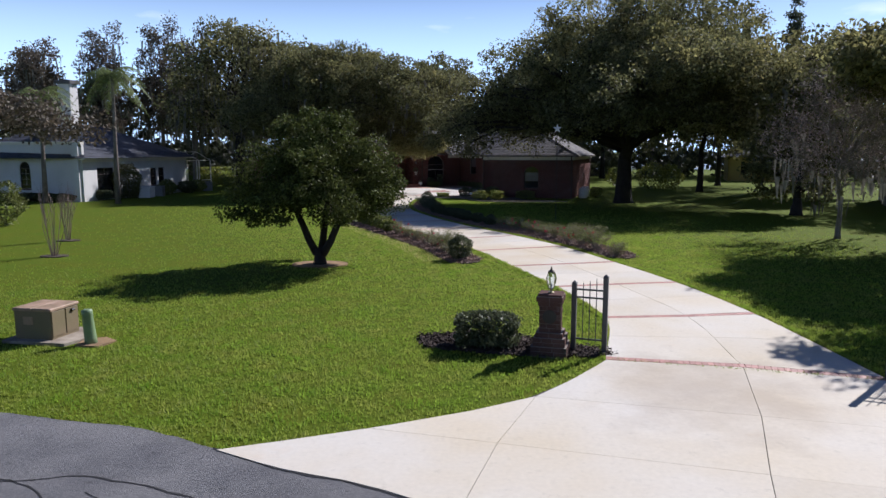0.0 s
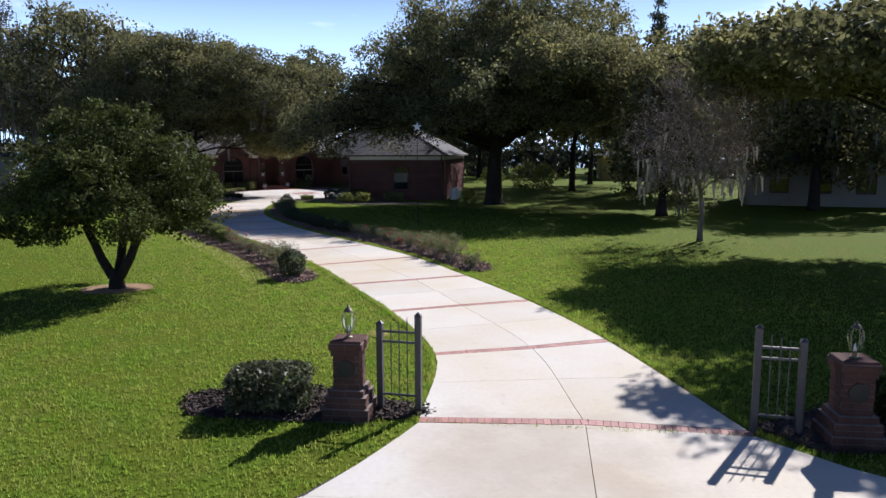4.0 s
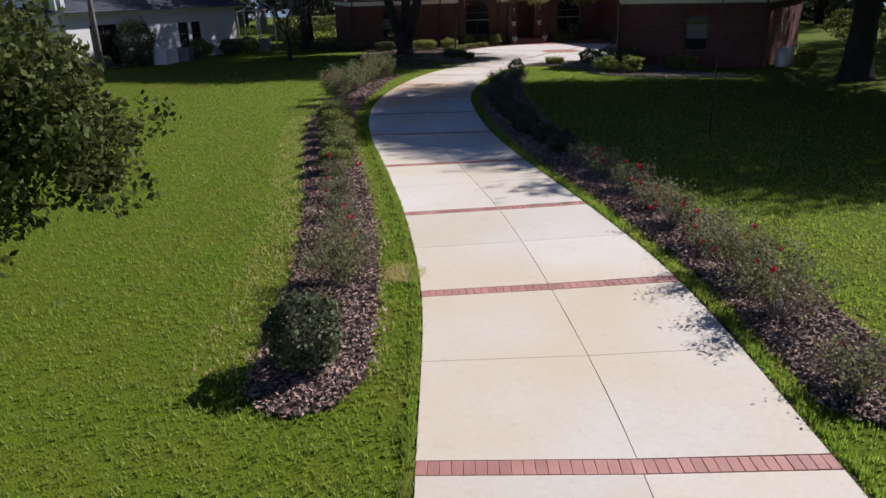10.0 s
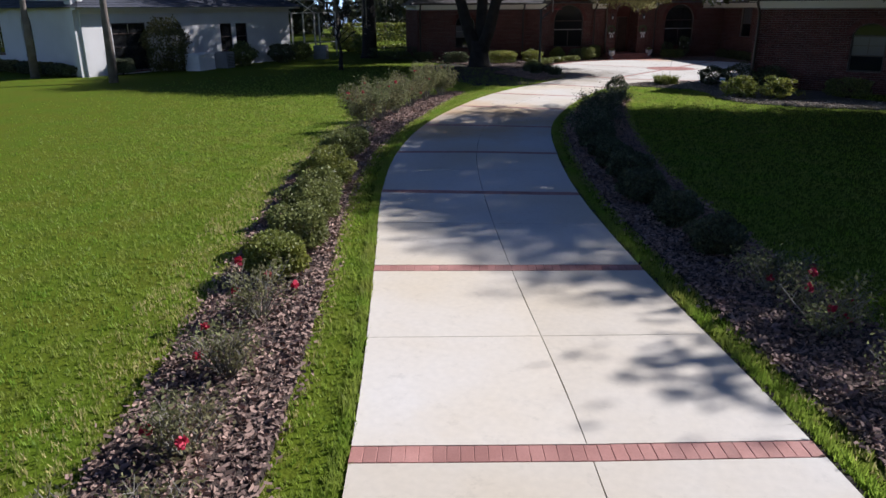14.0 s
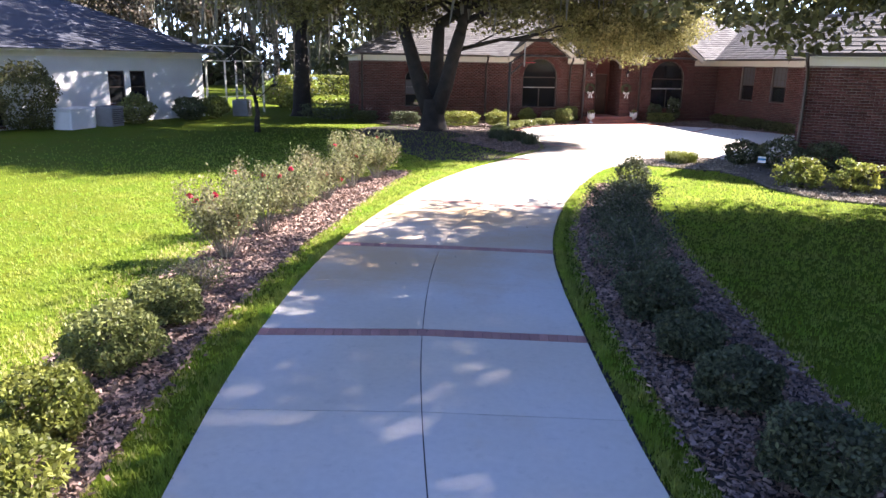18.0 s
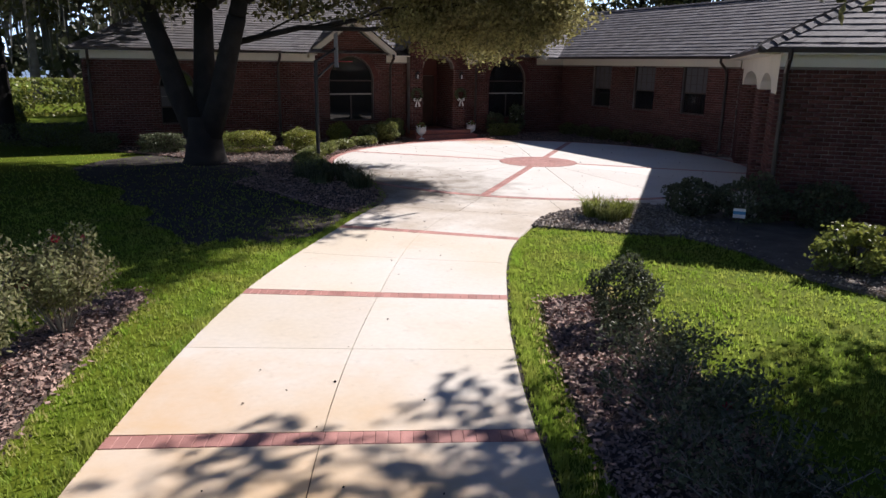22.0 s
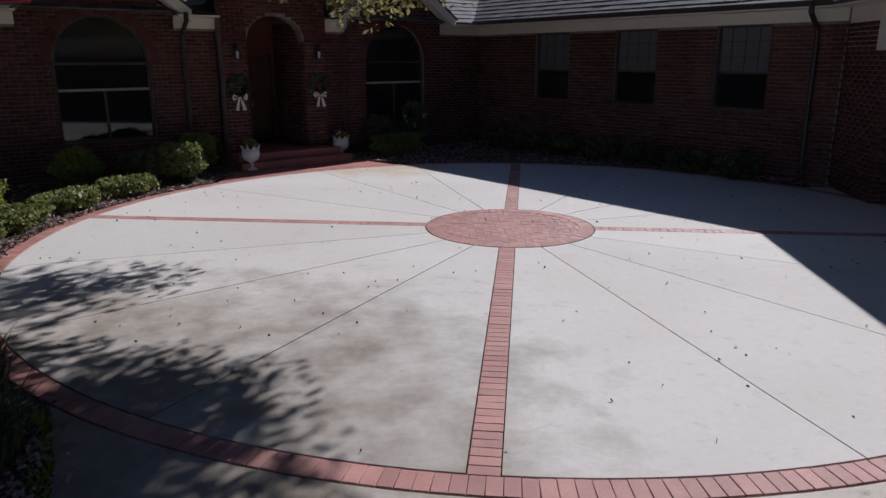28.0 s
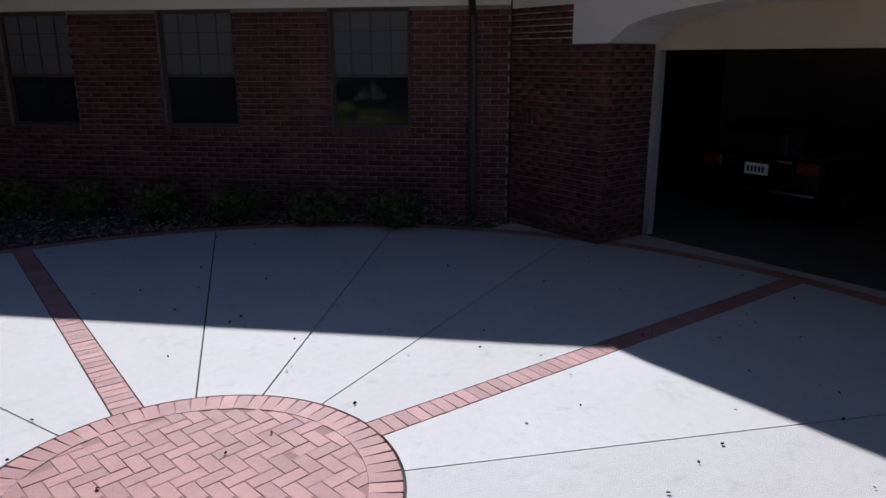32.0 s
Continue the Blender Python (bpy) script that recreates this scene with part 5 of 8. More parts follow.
def ball_bush(name, label, x, y, r, h, material, seed, leaf=0.05, n=2600, category="shrub", group="", turn=None, wide=1.0, loose=0.0, boxy=False):
    """A clipped or loose round shrub: stems, an inner mass of leaves and a skin of leaves."""
    rnd = np.random.RandomState(seed)
    t = thing(name, label, category, (x, y, 0), 0 if turn is None else turn, group)
    bld = Build()
    for _ in range(7):
        e = in_ball(1, rnd, 0.6)[0] * np.array([r * wide, r, h / 2]) * 0.8
        bld.tube([(rnd.normal(0, 0.03), rnd.normal(0, 0.03), -0.03), (e[0] * 0.4, e[1] * 0.4, h * 0.3), (e[0], e[1], max(0.1, e[2] + h / 2))], [0.014, 0.01, 0.004], 5)
    bld.done("stem_cluster", M_BARK, t)["kind"] = "stuff"
    d = in_ball(n, rnd, 0.78 - 0.5 * loose)
    if loose:        # leaves gather in sprays with gaps between
        c = in_ball(max(20, n // 60), rnd, 0.6)
        d = c[rnd.randint(len(c), size=n)] + rnd.normal(0, 0.13, (n, 3))
    if boxy:
        d = d * (1 + 0.65 * (np.linalg.norm(d, axis=1) / np.abs(d).max(1) - 1))[:, None]
        d *= np.array([0.88, 0.88, 0.95])
    lump = 1 + (0.05 if boxy else 0.16) * np.sin(d[:, 0] * 5 + seed) * np.sin(d[:, 1] * 4 + seed * 2) + 0.10 * np.sin(d[:, 2] * 7 + seed) + rnd.normal(0, 0.04, n)
    pts = d * lump[:, None] * np.array([r * wide, r, h / 2]) + np.array([0, 0, h / 2 + 0.02])
    pts[:, 2] = np.maximum(pts[:, 2], 0.02)
    quads("foliage", leaf_quads(pts, leaf, rnd), 4, material, t)
    return t


def rose_bush(x, y, r, h, seed, blooms=6, leaves=900, group="rose bushes", leafy=M_ROSEL, leaf=0.024):
    """A loose rose bush: many thin canes, sparse small leaves, some red blooms."""
    rnd = np.random.RandomState(seed)
    t = thing("rose_bush", "loose rose bush with thin canes and red blooms" if blooms else "sparse rose bush with thin bare canes", "rose bush", (x, y, 0), 0, group)
    bld = Build()
    tips = []
    for _ in range(36):
        a, out = rnd.rand() * 6.283, r * (0.3 + 0.75 * rnd.rand())
        e = Vector((math.cos(a) * out, math.sin(a) * out, h * (0.55 + 0.5 * rnd.rand())))
        s = Vector((math.cos(a) * 0.05, math.sin(a) * 0.05, -0.02))
        m = s.lerp(e, 0.5) + Vector((rnd.normal(0, 0.05), rnd.normal(0, 0.05), 0.06))
        bld.tube([s, m, e], [0.008, 0.006, 0.003], 4)
        for q in (0.25, 0.6):
            o = m.lerp(e, q)
            bld.tube([o, o + Vector((rnd.normal(0, 0.07), rnd.normal(0, 0.07), 0.06 + 0.06 * rnd.rand()))], [0.004, 0.002], 3)
        tips += [m.lerp(e, q) for q in (0.1, 0.4, 0.7, 1.0)]
    bld.done("cane_tangle", M_TWIG, t)["kind"] = "stuff"
    tp = np.array([tuple(p) for p in tips])
    c = tp[rnd.randint(len(tp), size=leaves)] + rnd.normal(0, 0.07, (leaves, 3))
    c[:, 2] = np.maximum(c[:, 2], 0.03)
    quads("foliage", leaf_quads(c, leaf, rnd, long=1.9), 4, leafy, t)
    for _ in range(blooms):
        p = tp[rnd.randint(len(tp))] + rnd.normal(0, 0.04, 3)
        k = in_ball(26, rnd, 0.5) * 0.04 + p
        quads("bloom", leaf_quads(k, 0.045, rnd, long=1.0), 4, M_BLOOM, t)
    return t


def grass_clump(name, label, x, y, r, h, n, material, seed, category="grass clump"):
    """A clump of arching blades."""
    rnd = np.random.RandomState(seed)
    t = thing(name, label, category, (x, y, 0))
    out = []
    for _ in range(n):
        a, s = rnd.rand() * 6.283, rnd.rand() ** 0.5
        bx, by = s * r * 0.6 * math.cos(a), s * r * 0.6 * math.sin(a)
        a2 = a + rnd.normal(0, 0.6)
        L = h * (0.6 + 0.6 * rnd.rand())
        ox, oy = math.cos(a2), math.sin(a2)
        bend = (0.25 + 0.6 * rnd.rand()) * L
        w = 0.008
        px, py = -oy * w, ox * w
        mid = (bx + ox * bend * 0.35, by + oy * bend * 0.35, L * 0.7)
        tip = (bx + ox * bend, by + oy * bend, L * (0.75 + 0.25 * rnd.rand()))
        out += [(bx - px, by - py, 0), (bx + px, by + py, 0), (mid[0] + px, mid[1] + py, mid[2]), (mid[0] - px, mid[1] - py, mid[2])]
        out += [(mid[0] - px, mid[1] - py, mid[2]), (mid[0] + px, mid[1] + py, mid[2]), (tip[0] + px * 0.1, tip[1] + py * 0.1, tip[2]), (tip[0] - px * 0.1, tip[1] - py * 0.1, tip[2])]
    quads("blade_tuft", np.array(out), 4, material, t, kind="stuff")
    return t


# --- beds along the drive
def offset_curve(curve, s0, s1, d0, d1, n=40):
    """Points beside a curve: d metres to its left (positive) from d0 at s0 to d1 at s1."""
    out = []
    for i, s in enumerate(np.linspace(s0, s1, n)):
        p, q = catmull(curve, s - 0.02), catmull(curve, s + 0.02)
        t = (q - p) / np.linalg.norm(q - p)
        d = d0 + (d1 - d0) * i / (n - 1)
        out.append(tuple(catmull(curve, s) + np.array([-t[1], t[0]]) * d))
    return out


def mulch_bed(name, label, poly, chips, seed, material=M_MULCH, chip=M_CHIP, size=0.024, z=0.012, chipname="bark_chips", east=None):
    bed = Build().prism(poly, -0.1, z).done(name, material)
    tagged(bed, label, "flower bed", kind="structure")
    rnd = np.random.RandomState(seed)
    P = np.array(poly)
    lo, hi = P.min(0), P.max(0)
    pts = lo + (hi - lo) * rnd.rand(chips * 4, 2)
    pts = pts[inside(poly, pts[:, 0], pts[:, 1])][:chips]
    ends = np.roll(P, -1, 0)
    long = np.linalg.norm(ends - P, axis=1)
    pick = rnd.choice(len(P), size=int(long.sum() * 60), p=long / long.sum())
    spill = P[pick] + (ends - P)[pick] * rnd.rand(len(pick), 1) + rnd.normal(0, 0.015 if chip is M_STONE else 0.07, (len(pick), 2))
    pts = np.concatenate([pts, spill])
    if east is not None:        # the pieces thin out towards the garage
        pts = pts[(pts[:, 0] < east + rnd.normal(0, 0.5, len(pts))) | (pts[:, 1] < 59.2 + rnd.normal(0, 0.3, len(pts)))]
    c = np.column_stack([pts, z + 0.004 + 0.03 * rnd.rand(len(pts))])
    ob = quads(chipname, leaf_quads(c, size, rnd, 0.7, 1.5 if chip is M_STONE else 2.3, True), 4, chip)
    tagged(ob, "loose brown river stones on the bed" if chip is M_STONE else "loose grey-brown bark chips on the bed", "stones" if chip is M_STONE else "bark mulch", kind="stuff")
    return bed


LB_IN = offset_curve(LEFT, 3.42, 9.4, 0.6, 0.53, 50) + offset_curve(LEFT, 9.55, 10.9, 0.58, 1.15, 12)
LB_OUT = offset_curve(LEFT, 3.42, 10.9, 1.85, 1.8, 60)
left_bed = LB_IN + [tuple((np.array(LB_IN[-1]) + np.array(LB_OUT[-1])) / 2 + np.array([0.05, 0.2]))] + LB_OUT[::-1] + [(0.95, 28.98), (1.25, 28.83), (1.55, 28.82), (1.83, 29.1)]
RB_IN = offset_curve(RIGHT, 3.2, 10.98, -0.36, -0.45, 60)
RB_OUT = offset_curve(RIGHT, 3.35, 9.0, -1.55, -2.1, 45) + offset_curve(RIGHT, 9.1, 10.98, -2.1, -1.6, 16)
right_bed = RB_IN + [tuple((np.array(RB_IN[-1]) + np.array(RB_OUT[-1])) / 2 + np.array([0.0, 0.25]))] + RB_OUT[::-1] + [(7.45, 30.4), (7.05, 30.05)]
mulch_bed("bed_left", "bark mulch flower bed along the drive", left_bed, 62000, 21)
mulch_bed("bed_right", "bark mulch flower bed along the drive", right_bed, 62000, 22)
# --- shrubs of the left bed
ball_bush("round_shrub", "dense dark rounded shrub at the bed's tip", 1.2, 29.75, 0.42, 0.85, M_BOXD, 31, 0.04, 3600, "shrub")
rnd = np.random.RandomState(8)
for i, (x, y, r, h, b) in enumerate(((0.85, 30.7, 0.36, 0.42, 3), (0.62, 32.0, 0.62, 0.74, 3), (0.15, 33.0, 0.36, 0.4, 2), (-0.25, 33.9, 0.5, 0.56, 6), (-0.8, 35.0, 0.38, 0.42, 3), (-1.3, 36.1, 0.42, 0.45, 3), (-1.8, 37.2, 0.5, 0.6, 6))):
    rose_bush(x, y, r * 0.95, h, 40 + i, b // 2 + 1, 3300 if i == 1 else 900)
for i, (x, y, r, h, m) in enumerate(((-2.35, 38.25, 0.42, 0.6, M_YEL), (-2.75, 39.35, 0.48, 0.68, M_BOX), (-3.3, 40.45, 0.5, 0.72, M_BOX), (-3.8, 41.45, 0.45, 0.62, M_BOX), (-4.3, 42.45, 0.55, 0.72, M_YEL), (-4.85, 43.45, 0.42, 0.6, M_YEL), (-5.35, 44.65, 0.5, 0.66, M_BOX), (-5.75, 45.85, 0.46, 0.55, M_BOX))):
    ball_bush("boxwood", "rounded clipped boxwood shrub in bark mulch", x, y, r * 0.88, h * 0.92, m, 60 + i, 0.031, 6000, "shrub", "boxwoods along the drive")
rose_bush(-6.2, 46.95, 0.4, 0.4, 70, 0, 800)
for i, (x, y, r, h, b) in enumerate(((-6.85, 48.4, 0.75, 1.25, 9), (-7.3, 50.1, 0.75, 1.1, 7), (-7.6, 51.6, 0.75, 1.15, 5), (-7.85, 53.2, 0.7, 1.1, 5), (-8.05, 54.8, 0.75, 1.25, 5), (-8.1, 56.3, 0.7, 1.2, 5))):
    rose_bush(x, y, r * 0.9, h * (0.92, 1.0, 0.85, 0.95, 1.0, 0.9)[i], 80 + i, b, 4800, leaf=0.03)
# --- shrubs of the right bed
for i, (x, y, r, h, b) in enumerate(((6.85, 30.7, 0.42, 0.5, 3), (6.35, 32.3, 0.68, 0.9, 6), (6.0, 33.7, 0.62, 0.85, 6), (5.6, 34.8, 0.55, 0.7, 4), (5.15, 35.8, 0.5, 0.62, 6), (4.75, 36.8, 0.5, 0.55, 7), (4.3, 37.9, 0.45, 0.55, 6), (3.7, 39.1, 0.5, 0.55, 5), (3.2, 40.1, 0.45, 0.5, 2))):
    rose_bush(x, y, r, h * 0.92, 100 + i, b, 3400 if h > 0.75 else 1400)
for i, (x, y, r, h) in enumerate(((2.5, 41.3, 0.5, 0.6), (1.85, 42.4, 0.5, 0.6), (1.2, 43.6, 0.55, 0.62), (0.75, 44.9, 0.58, 0.68), (0.25, 46.1, 0.5, 0.62), (-0.2, 47.1, 0.48, 0.58), (-0.6, 48.2, 0.62, 0.75))):
    ball_bush("holly_shrub", "dark rounded evergreen shrub in bark mulch", x, y, r * 0.72, h * 0.84, M_BOXD, 120 + i, 0.032, 5200, "shrub", "evergreen shrubs along the drive")
for i, (x, y, h) in enumerate(((-0.95, 49.7, 0.55), (-1.15, 50.9, 0.6), (-1.4, 52.0, 0.55), (-1.6, 53.3, 0.6), (-1.75, 54.4, 0.65))):
    rose_bush(x, y, 0.72, h, 140 + i, 1 if i > 2 else 0, 2400, leafy=M_BOXD, leaf=0.028)
rose_bush(-1.6, 55.85, 0.62, 0.48, 150, 0, 1500, leafy=M_BOXD, leaf=0.03)
ball_bush("shrub", "loose upright green shrub at the bed's end", -1.78, 57.1, 0.38, 0.84, M_BOXD, 151, 0.03, 4200)

# --- trees
tree("evergreen_tree", "round glossy evergreen lawn tree with a forked trunk", (-3.48, 28.56), 0.19, 0.4,
     [(0.1, 0, 4.2, 1.5, 1.5, 0.95), (-1.5, 0.2, 3.0, 1.3, 1.3, 1.0), (1.4, 0.1, 3.2, 1.3, 1.3, 1.0), (0, -1.5, 3.0, 1.4, 1.3, 1.0), (0.2, 1.5, 3.0, 1.4, 1.3, 1.0), (-2.0, -0.6, 2.0, 0.9, 1.0, 0.6), (1.7, -0.4, 2.2, 0.85, 0.95, 0.7), (0.9, -1.9, 2.1, 1.0, 0.9, 0.6), (-1.0, -1.7, 2.1, 1.0, 0.9, 0.6), (0, 0, 3.2, 1.6, 1.6, 1.2), (1.6, 1.3, 2.7, 1.1, 1.1, 0.9), (2.0, 0.9, 2.3, 0.9, 0.9, 0.8), (0.5, 2.1, 2.6, 1.0, 1.0, 0.8)],
     470, 140, 0.34, 0.062, M_GLOSSY, 3, forks=[(-0.75, 0.1, 1.7), (0.15, 0.6, 1.9), (0.85, -0.25, 1.7)])
straw = Build().prism([(-3.48 + 0.95 * math.cos(a), 28.56 + 0.7 * math.sin(a)) for a in np.linspace(0, 6.283, 25)[:-1]], -0.1, 0.006).done("straw_ring", M_STRAW)
tagged(straw, "ring of tan pine straw round the trunk", "mulch", kind="structure")

SX, SY = math.sin(radians(SUN_AZ)) / math.tan(radians(SUN_EL)), math.cos(radians(SUN_AZ)) / math.tan(radians(SUN_EL))
# the crown leans away from the drive as it rises
rnd = np.random.RandomState(30)
oak_r = []
for gx in np.arange(-5.0, 11.5, 2.15):
    for gy in np.arange(39.8, 57.5, 2.25):
        if (gx < 2.6 and gy < 43.6) or (gx < 5.2 and gy < 41) or (gx < 0 and gy > min(54.6, 55.0 + 1.25 * (gx + 2.5))) or (gx < -2.5 and gy < 46.5) or (gx < -4 and gy > 50):
            continue
        h = min(max(5.3 + 0.3 * (gx + 4) + 0.3 * (50 - gy), 5.0), 8.8) + rnd.normal(0, 0.5)
        s_ = 1.35 + 0.35 * rnd.rand()
        oak_r.append((gx + SX * h - 12.53 + rnd.normal(0, 0.3), gy + SY * h - 57.76 + rnd.normal(0, 0.3), h, s_, s_, s_ * 0.75))
for gx in np.arange(-5.6, 4.2, 1.25):        # a second layer of limbs, thickest over the drive
    for gy in np.arange(47.4, 56.0, 1.3):
        if gy > min(54.8, 55.0 + 1.25 * (gx + 2.5)):
            continue
        h = 6.6 + 0.3 * (gx + 4) + 0.3 * (50 - gy) + rnd.normal(0, 0.4)
        oak_r.append((gx + SX * h - 12.53 + rnd.normal(0, 0.3), gy + SY * h - 57.76 + rnd.normal(0, 0.3), h, 1.1, 1.1, 0.8))
for gy in (41.2, 42.8, 44.4, 46.0):        # limbs over the drive's bend
    for k in range(3):
        if (k + int(gy)) % 2:
            continue
        gx = -2.35 - 0.49 * (gy - 42.33) + 1.55 * k
        h = 6.8 + 0.3 * (gx + 4) + 0.3 * (50 - gy) + rnd.normal(0, 0.4)
        oak_r.append((gx + SX * h - 12.53 + rnd.normal(0, 0.2), gy + SY * h - 57.76 + rnd.normal(0, 0.2), h, 0.8, 0.8, 0.55))
for gx in np.arange(3.0, 17.5, 2.0):       # the wide limbs over the lawn
    for gy in np.arange(39.0, 56.5, 2.0):
        if gy < 36.6 + 0.26 * gx or (gx > 9 and gy > 49.5) or (gx < 6 and gy > 55):
            continue
        h = 6.8 + 1.8 * rnd.rand() + 0.1 * gx
        oak_r.append((gx + SX * h - 12.53 + rnd.normal(0, 0.4), gy + SY * h - 57.76 + rnd.normal(0, 0.4), h, 1.4, 1.4, 0.8))
oak_r += rnd_blobs(30, 8.0, 7.0, 6.4, 14.0, 2.1, 5, (0.4, 0.5))
for k, a in enumerate(np.linspace(radians(188), radians(372), 15)):      # limb ends that droop round the crown
    q = 7.4 + 1.6 * rnd.rand()
    if 57.76 + q * math.sin(a) > 57.6 and q * math.cos(a) < 0:
        continue
    oak_r.append((q * math.cos(a), q * 0.95 * math.sin(a), 5.4 + 0.9 * rnd.rand(), 1.7, 1.7, 1.25))
    oak_r.append((0.8 * q * math.cos(a + 0.1), 0.8 * q * math.sin(a + 0.1), 6.6 + 0.9 * rnd.rand(), 1.8, 1.8, 1.2))
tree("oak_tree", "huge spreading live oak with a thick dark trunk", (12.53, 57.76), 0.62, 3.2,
     oak_r, 2950, 72, 0.72, 0.118, M_OAK, 5, second=(M_OAK_SUN, 0.3))
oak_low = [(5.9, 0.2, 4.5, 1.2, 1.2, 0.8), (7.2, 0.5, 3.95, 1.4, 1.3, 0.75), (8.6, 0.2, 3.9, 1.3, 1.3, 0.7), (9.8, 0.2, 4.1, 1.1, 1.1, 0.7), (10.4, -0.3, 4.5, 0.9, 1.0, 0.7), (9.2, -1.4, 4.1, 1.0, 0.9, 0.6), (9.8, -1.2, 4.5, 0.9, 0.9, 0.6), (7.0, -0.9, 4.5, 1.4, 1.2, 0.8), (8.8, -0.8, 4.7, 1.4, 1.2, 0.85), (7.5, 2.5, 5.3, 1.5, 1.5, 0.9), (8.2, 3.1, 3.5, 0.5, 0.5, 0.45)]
rnd = np.random.RandomState(31)
oak_over = []                            # the wide limbs that shade the lawn beside the drive's end
for gx in (-7.5, -8.9, -10.2, -11.5, -13.3, -15.3, -17.3):
    for gy in (57.0, 58.8, 60.6, 62.6, 64.6, 66.6, 68.8):
        if (gx > -8 and (gy < 62 or gy > 65)) or (gx > -9.5 and gy < 60) or (gx < -14 and gy > 67) or (gx < -12.5 and gy < 60):
            continue
        h = 6.3 + 1.6 * rnd.rand() + 0.12 * (-gx - 7)
        s_ = 1.45 + 0.35 * rnd.rand()
        oak_over.append((gx + SX * h + 11.9 + rnd.normal(0, 0.3), gy + SY * h - 70.2 + rnd.normal(0, 0.3), h, s_, s_, s_ * 0.65))
for gx in np.arange(-23.0, -6.5, 2.0):
    for gy in np.arange(53.0, 67.0, 2.1):
        if gy < (53.6 if gx < -15.6 else 53.6 + 1.12 * (gx + 15.6) if gx < -11.3 else 57.6 + 0.5 * (gx + 11.3)) or gx > -8.5 or (gx < -19 and gy > 60):
            continue
        h = 7.6 + 2.6 * rnd.rand() + 0.1 * (-gx - 7)
        oak_over.append((gx + SX * h + 11.9 + rnd.normal(0, 0.4), gy + SY * h - 70.2 + rnd.normal(0, 0.4), h, 1.45, 1.45, 0.9))
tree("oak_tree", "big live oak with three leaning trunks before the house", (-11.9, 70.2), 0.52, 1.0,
     rnd_blobs(28, 7.5, 7.5, 5.6, 11.6, 2.1, 9, (0.2, 0)) + oak_over, 2850, 72, 0.7, 0.12, M_OAK, 6, second=(M_OAK_SUN, 0.1), moss=16, moss_len=0.9, forks=[(-1.5, 0.1, 4.4), (-0.2, 1.1, 4.6), (1.3, -0.3, 4.2)], lit=(oak_low, M_OAK_SUN, 540))
tree("oak_tree", "tall oak with a mossy trunk beside the white house", (-21.6, 75.0), 0.5, 4.5,
     rnd_blobs(34, 8.6, 7.5, 5.8, 15.4, 2.0, 12, (0.6, 1.5)), 500, 46, 0.95, 0.19, M_OAK, 7, second=(M_OAK_SUN, 0.1), moss=110, moss_len=2.2)
tree("oak_tree", "dark oak at the edge of the lawn", (-13.5, 89.0), 0.4, 4.5, rnd_blobs(22, 7.0, 6.5, 5.0, 13.6, 2.4, 13), 620, 44, 1.0, 0.2, M_OAK, 8, moss=60, moss_len=2.0)
oak_lawn = []
for gx in np.arange(8.6, 22.0, 2.0):
    for gy in np.arange(15.6, 30.5, 2.0):
        if (gy < 17 and gx < 10.5) or gx < 8.4 + 0.22 * (gy - 18.2) or gx > 14.5 + 0.45 * (gy - 18):
            continue
        h = 6.2 + 1.3 * rnd.rand()
        oak_lawn.append((gx + SX * h - 25.0 + rnd.normal(0, 0.35), gy + SY * h - 31.0 + rnd.normal(0, 0.35), h, 1.3, 1.3, 0.75))
tree("oak_tree", "leafy oak that shades the lawn", (25.0, 31.0), 0.34, 3.4, oak_lawn, 860, 60, 0.7, 0.14, M_OAK, 9, second=(M_OAK_SUN, 0.3))
tree("bare_tree", "small bare tree hung with grey moss", (17.4, 36.43), 0.11, 1.7, rnd_blobs(24, 3.1, 3.1, 2.6, 7.0, 1.1, 15), 520, 26, 0.55, 0.045, M_RTWIG, 10, bark=M_BARK_P, moss=26, moss_len=0.75, moss_low=True, twigs=56)
tree("crepe_myrtle", "bare young tree with thin branches", (-18.2, 65.75), 0.11, 1.2, rnd_blobs(14, 1.6, 1.6, 1.9, 4.2, 0.75, 16), 40, 10, 0.4, 0.06, M_RTWIG, 11, bark=M_BARK, twigs=30)
tree("cedar_tree", "dark bushy cedar hung with grey moss", (20.6, 47.8), 0.3, 1.0, rnd_blobs(14, 2.6, 2.6, 1.4, 7.5, 1.3, 17), 420, 36, 0.6, 0.16, M_OAK, 12, moss=10, moss_len=0.8)
for i, (x, y, s) in enumerate(((22.4, 72.0, 1.0), (30.5, 66, 0.8), (36, 58, 0.72), (41, 48, 0.66), (28, 84, 0.95), (8.0, 106, 1.1), (-4, 108, 1.0), (19, 104, 1.2))):
    tree("oak_tree", "dark oak beyond the lawn", (x, y), 0.3 * s, 3.6, rnd_blobs(14, 5.5 * s, 5.5 * s, 5.0, 15.5 * s, 2.5 * s, 20 + i), 320, 40, 0.95, 0.24, M_OAK, 20 + i, moss=7, moss_len=1.4)
tree("oak_tree", "dark low-hanging oak hung with moss beyond the lawn", (31.5, 50.0), 0.35, 2.6, rnd_blobs(22, 4.8, 4.5, 3.0, 9.5, 1.9, 44), 460, 40, 0.9, 0.2, M_OAK, 46, moss=60, moss_len=1.0)
tree("column_cypress", "tall narrow dark cypress", (30.2, 72.0), 0.25, 2.0, [(0.15 * math.sin(k * 2.1), 0.15 * math.cos(k * 1.7), 2.4 + 0.98 * k, 1.45 * (1 - k / 18), 1.45 * (1 - k / 18), 1.2) for k in range(16)], 420, 40, 0.5, 0.16, M_WOOD, 40)
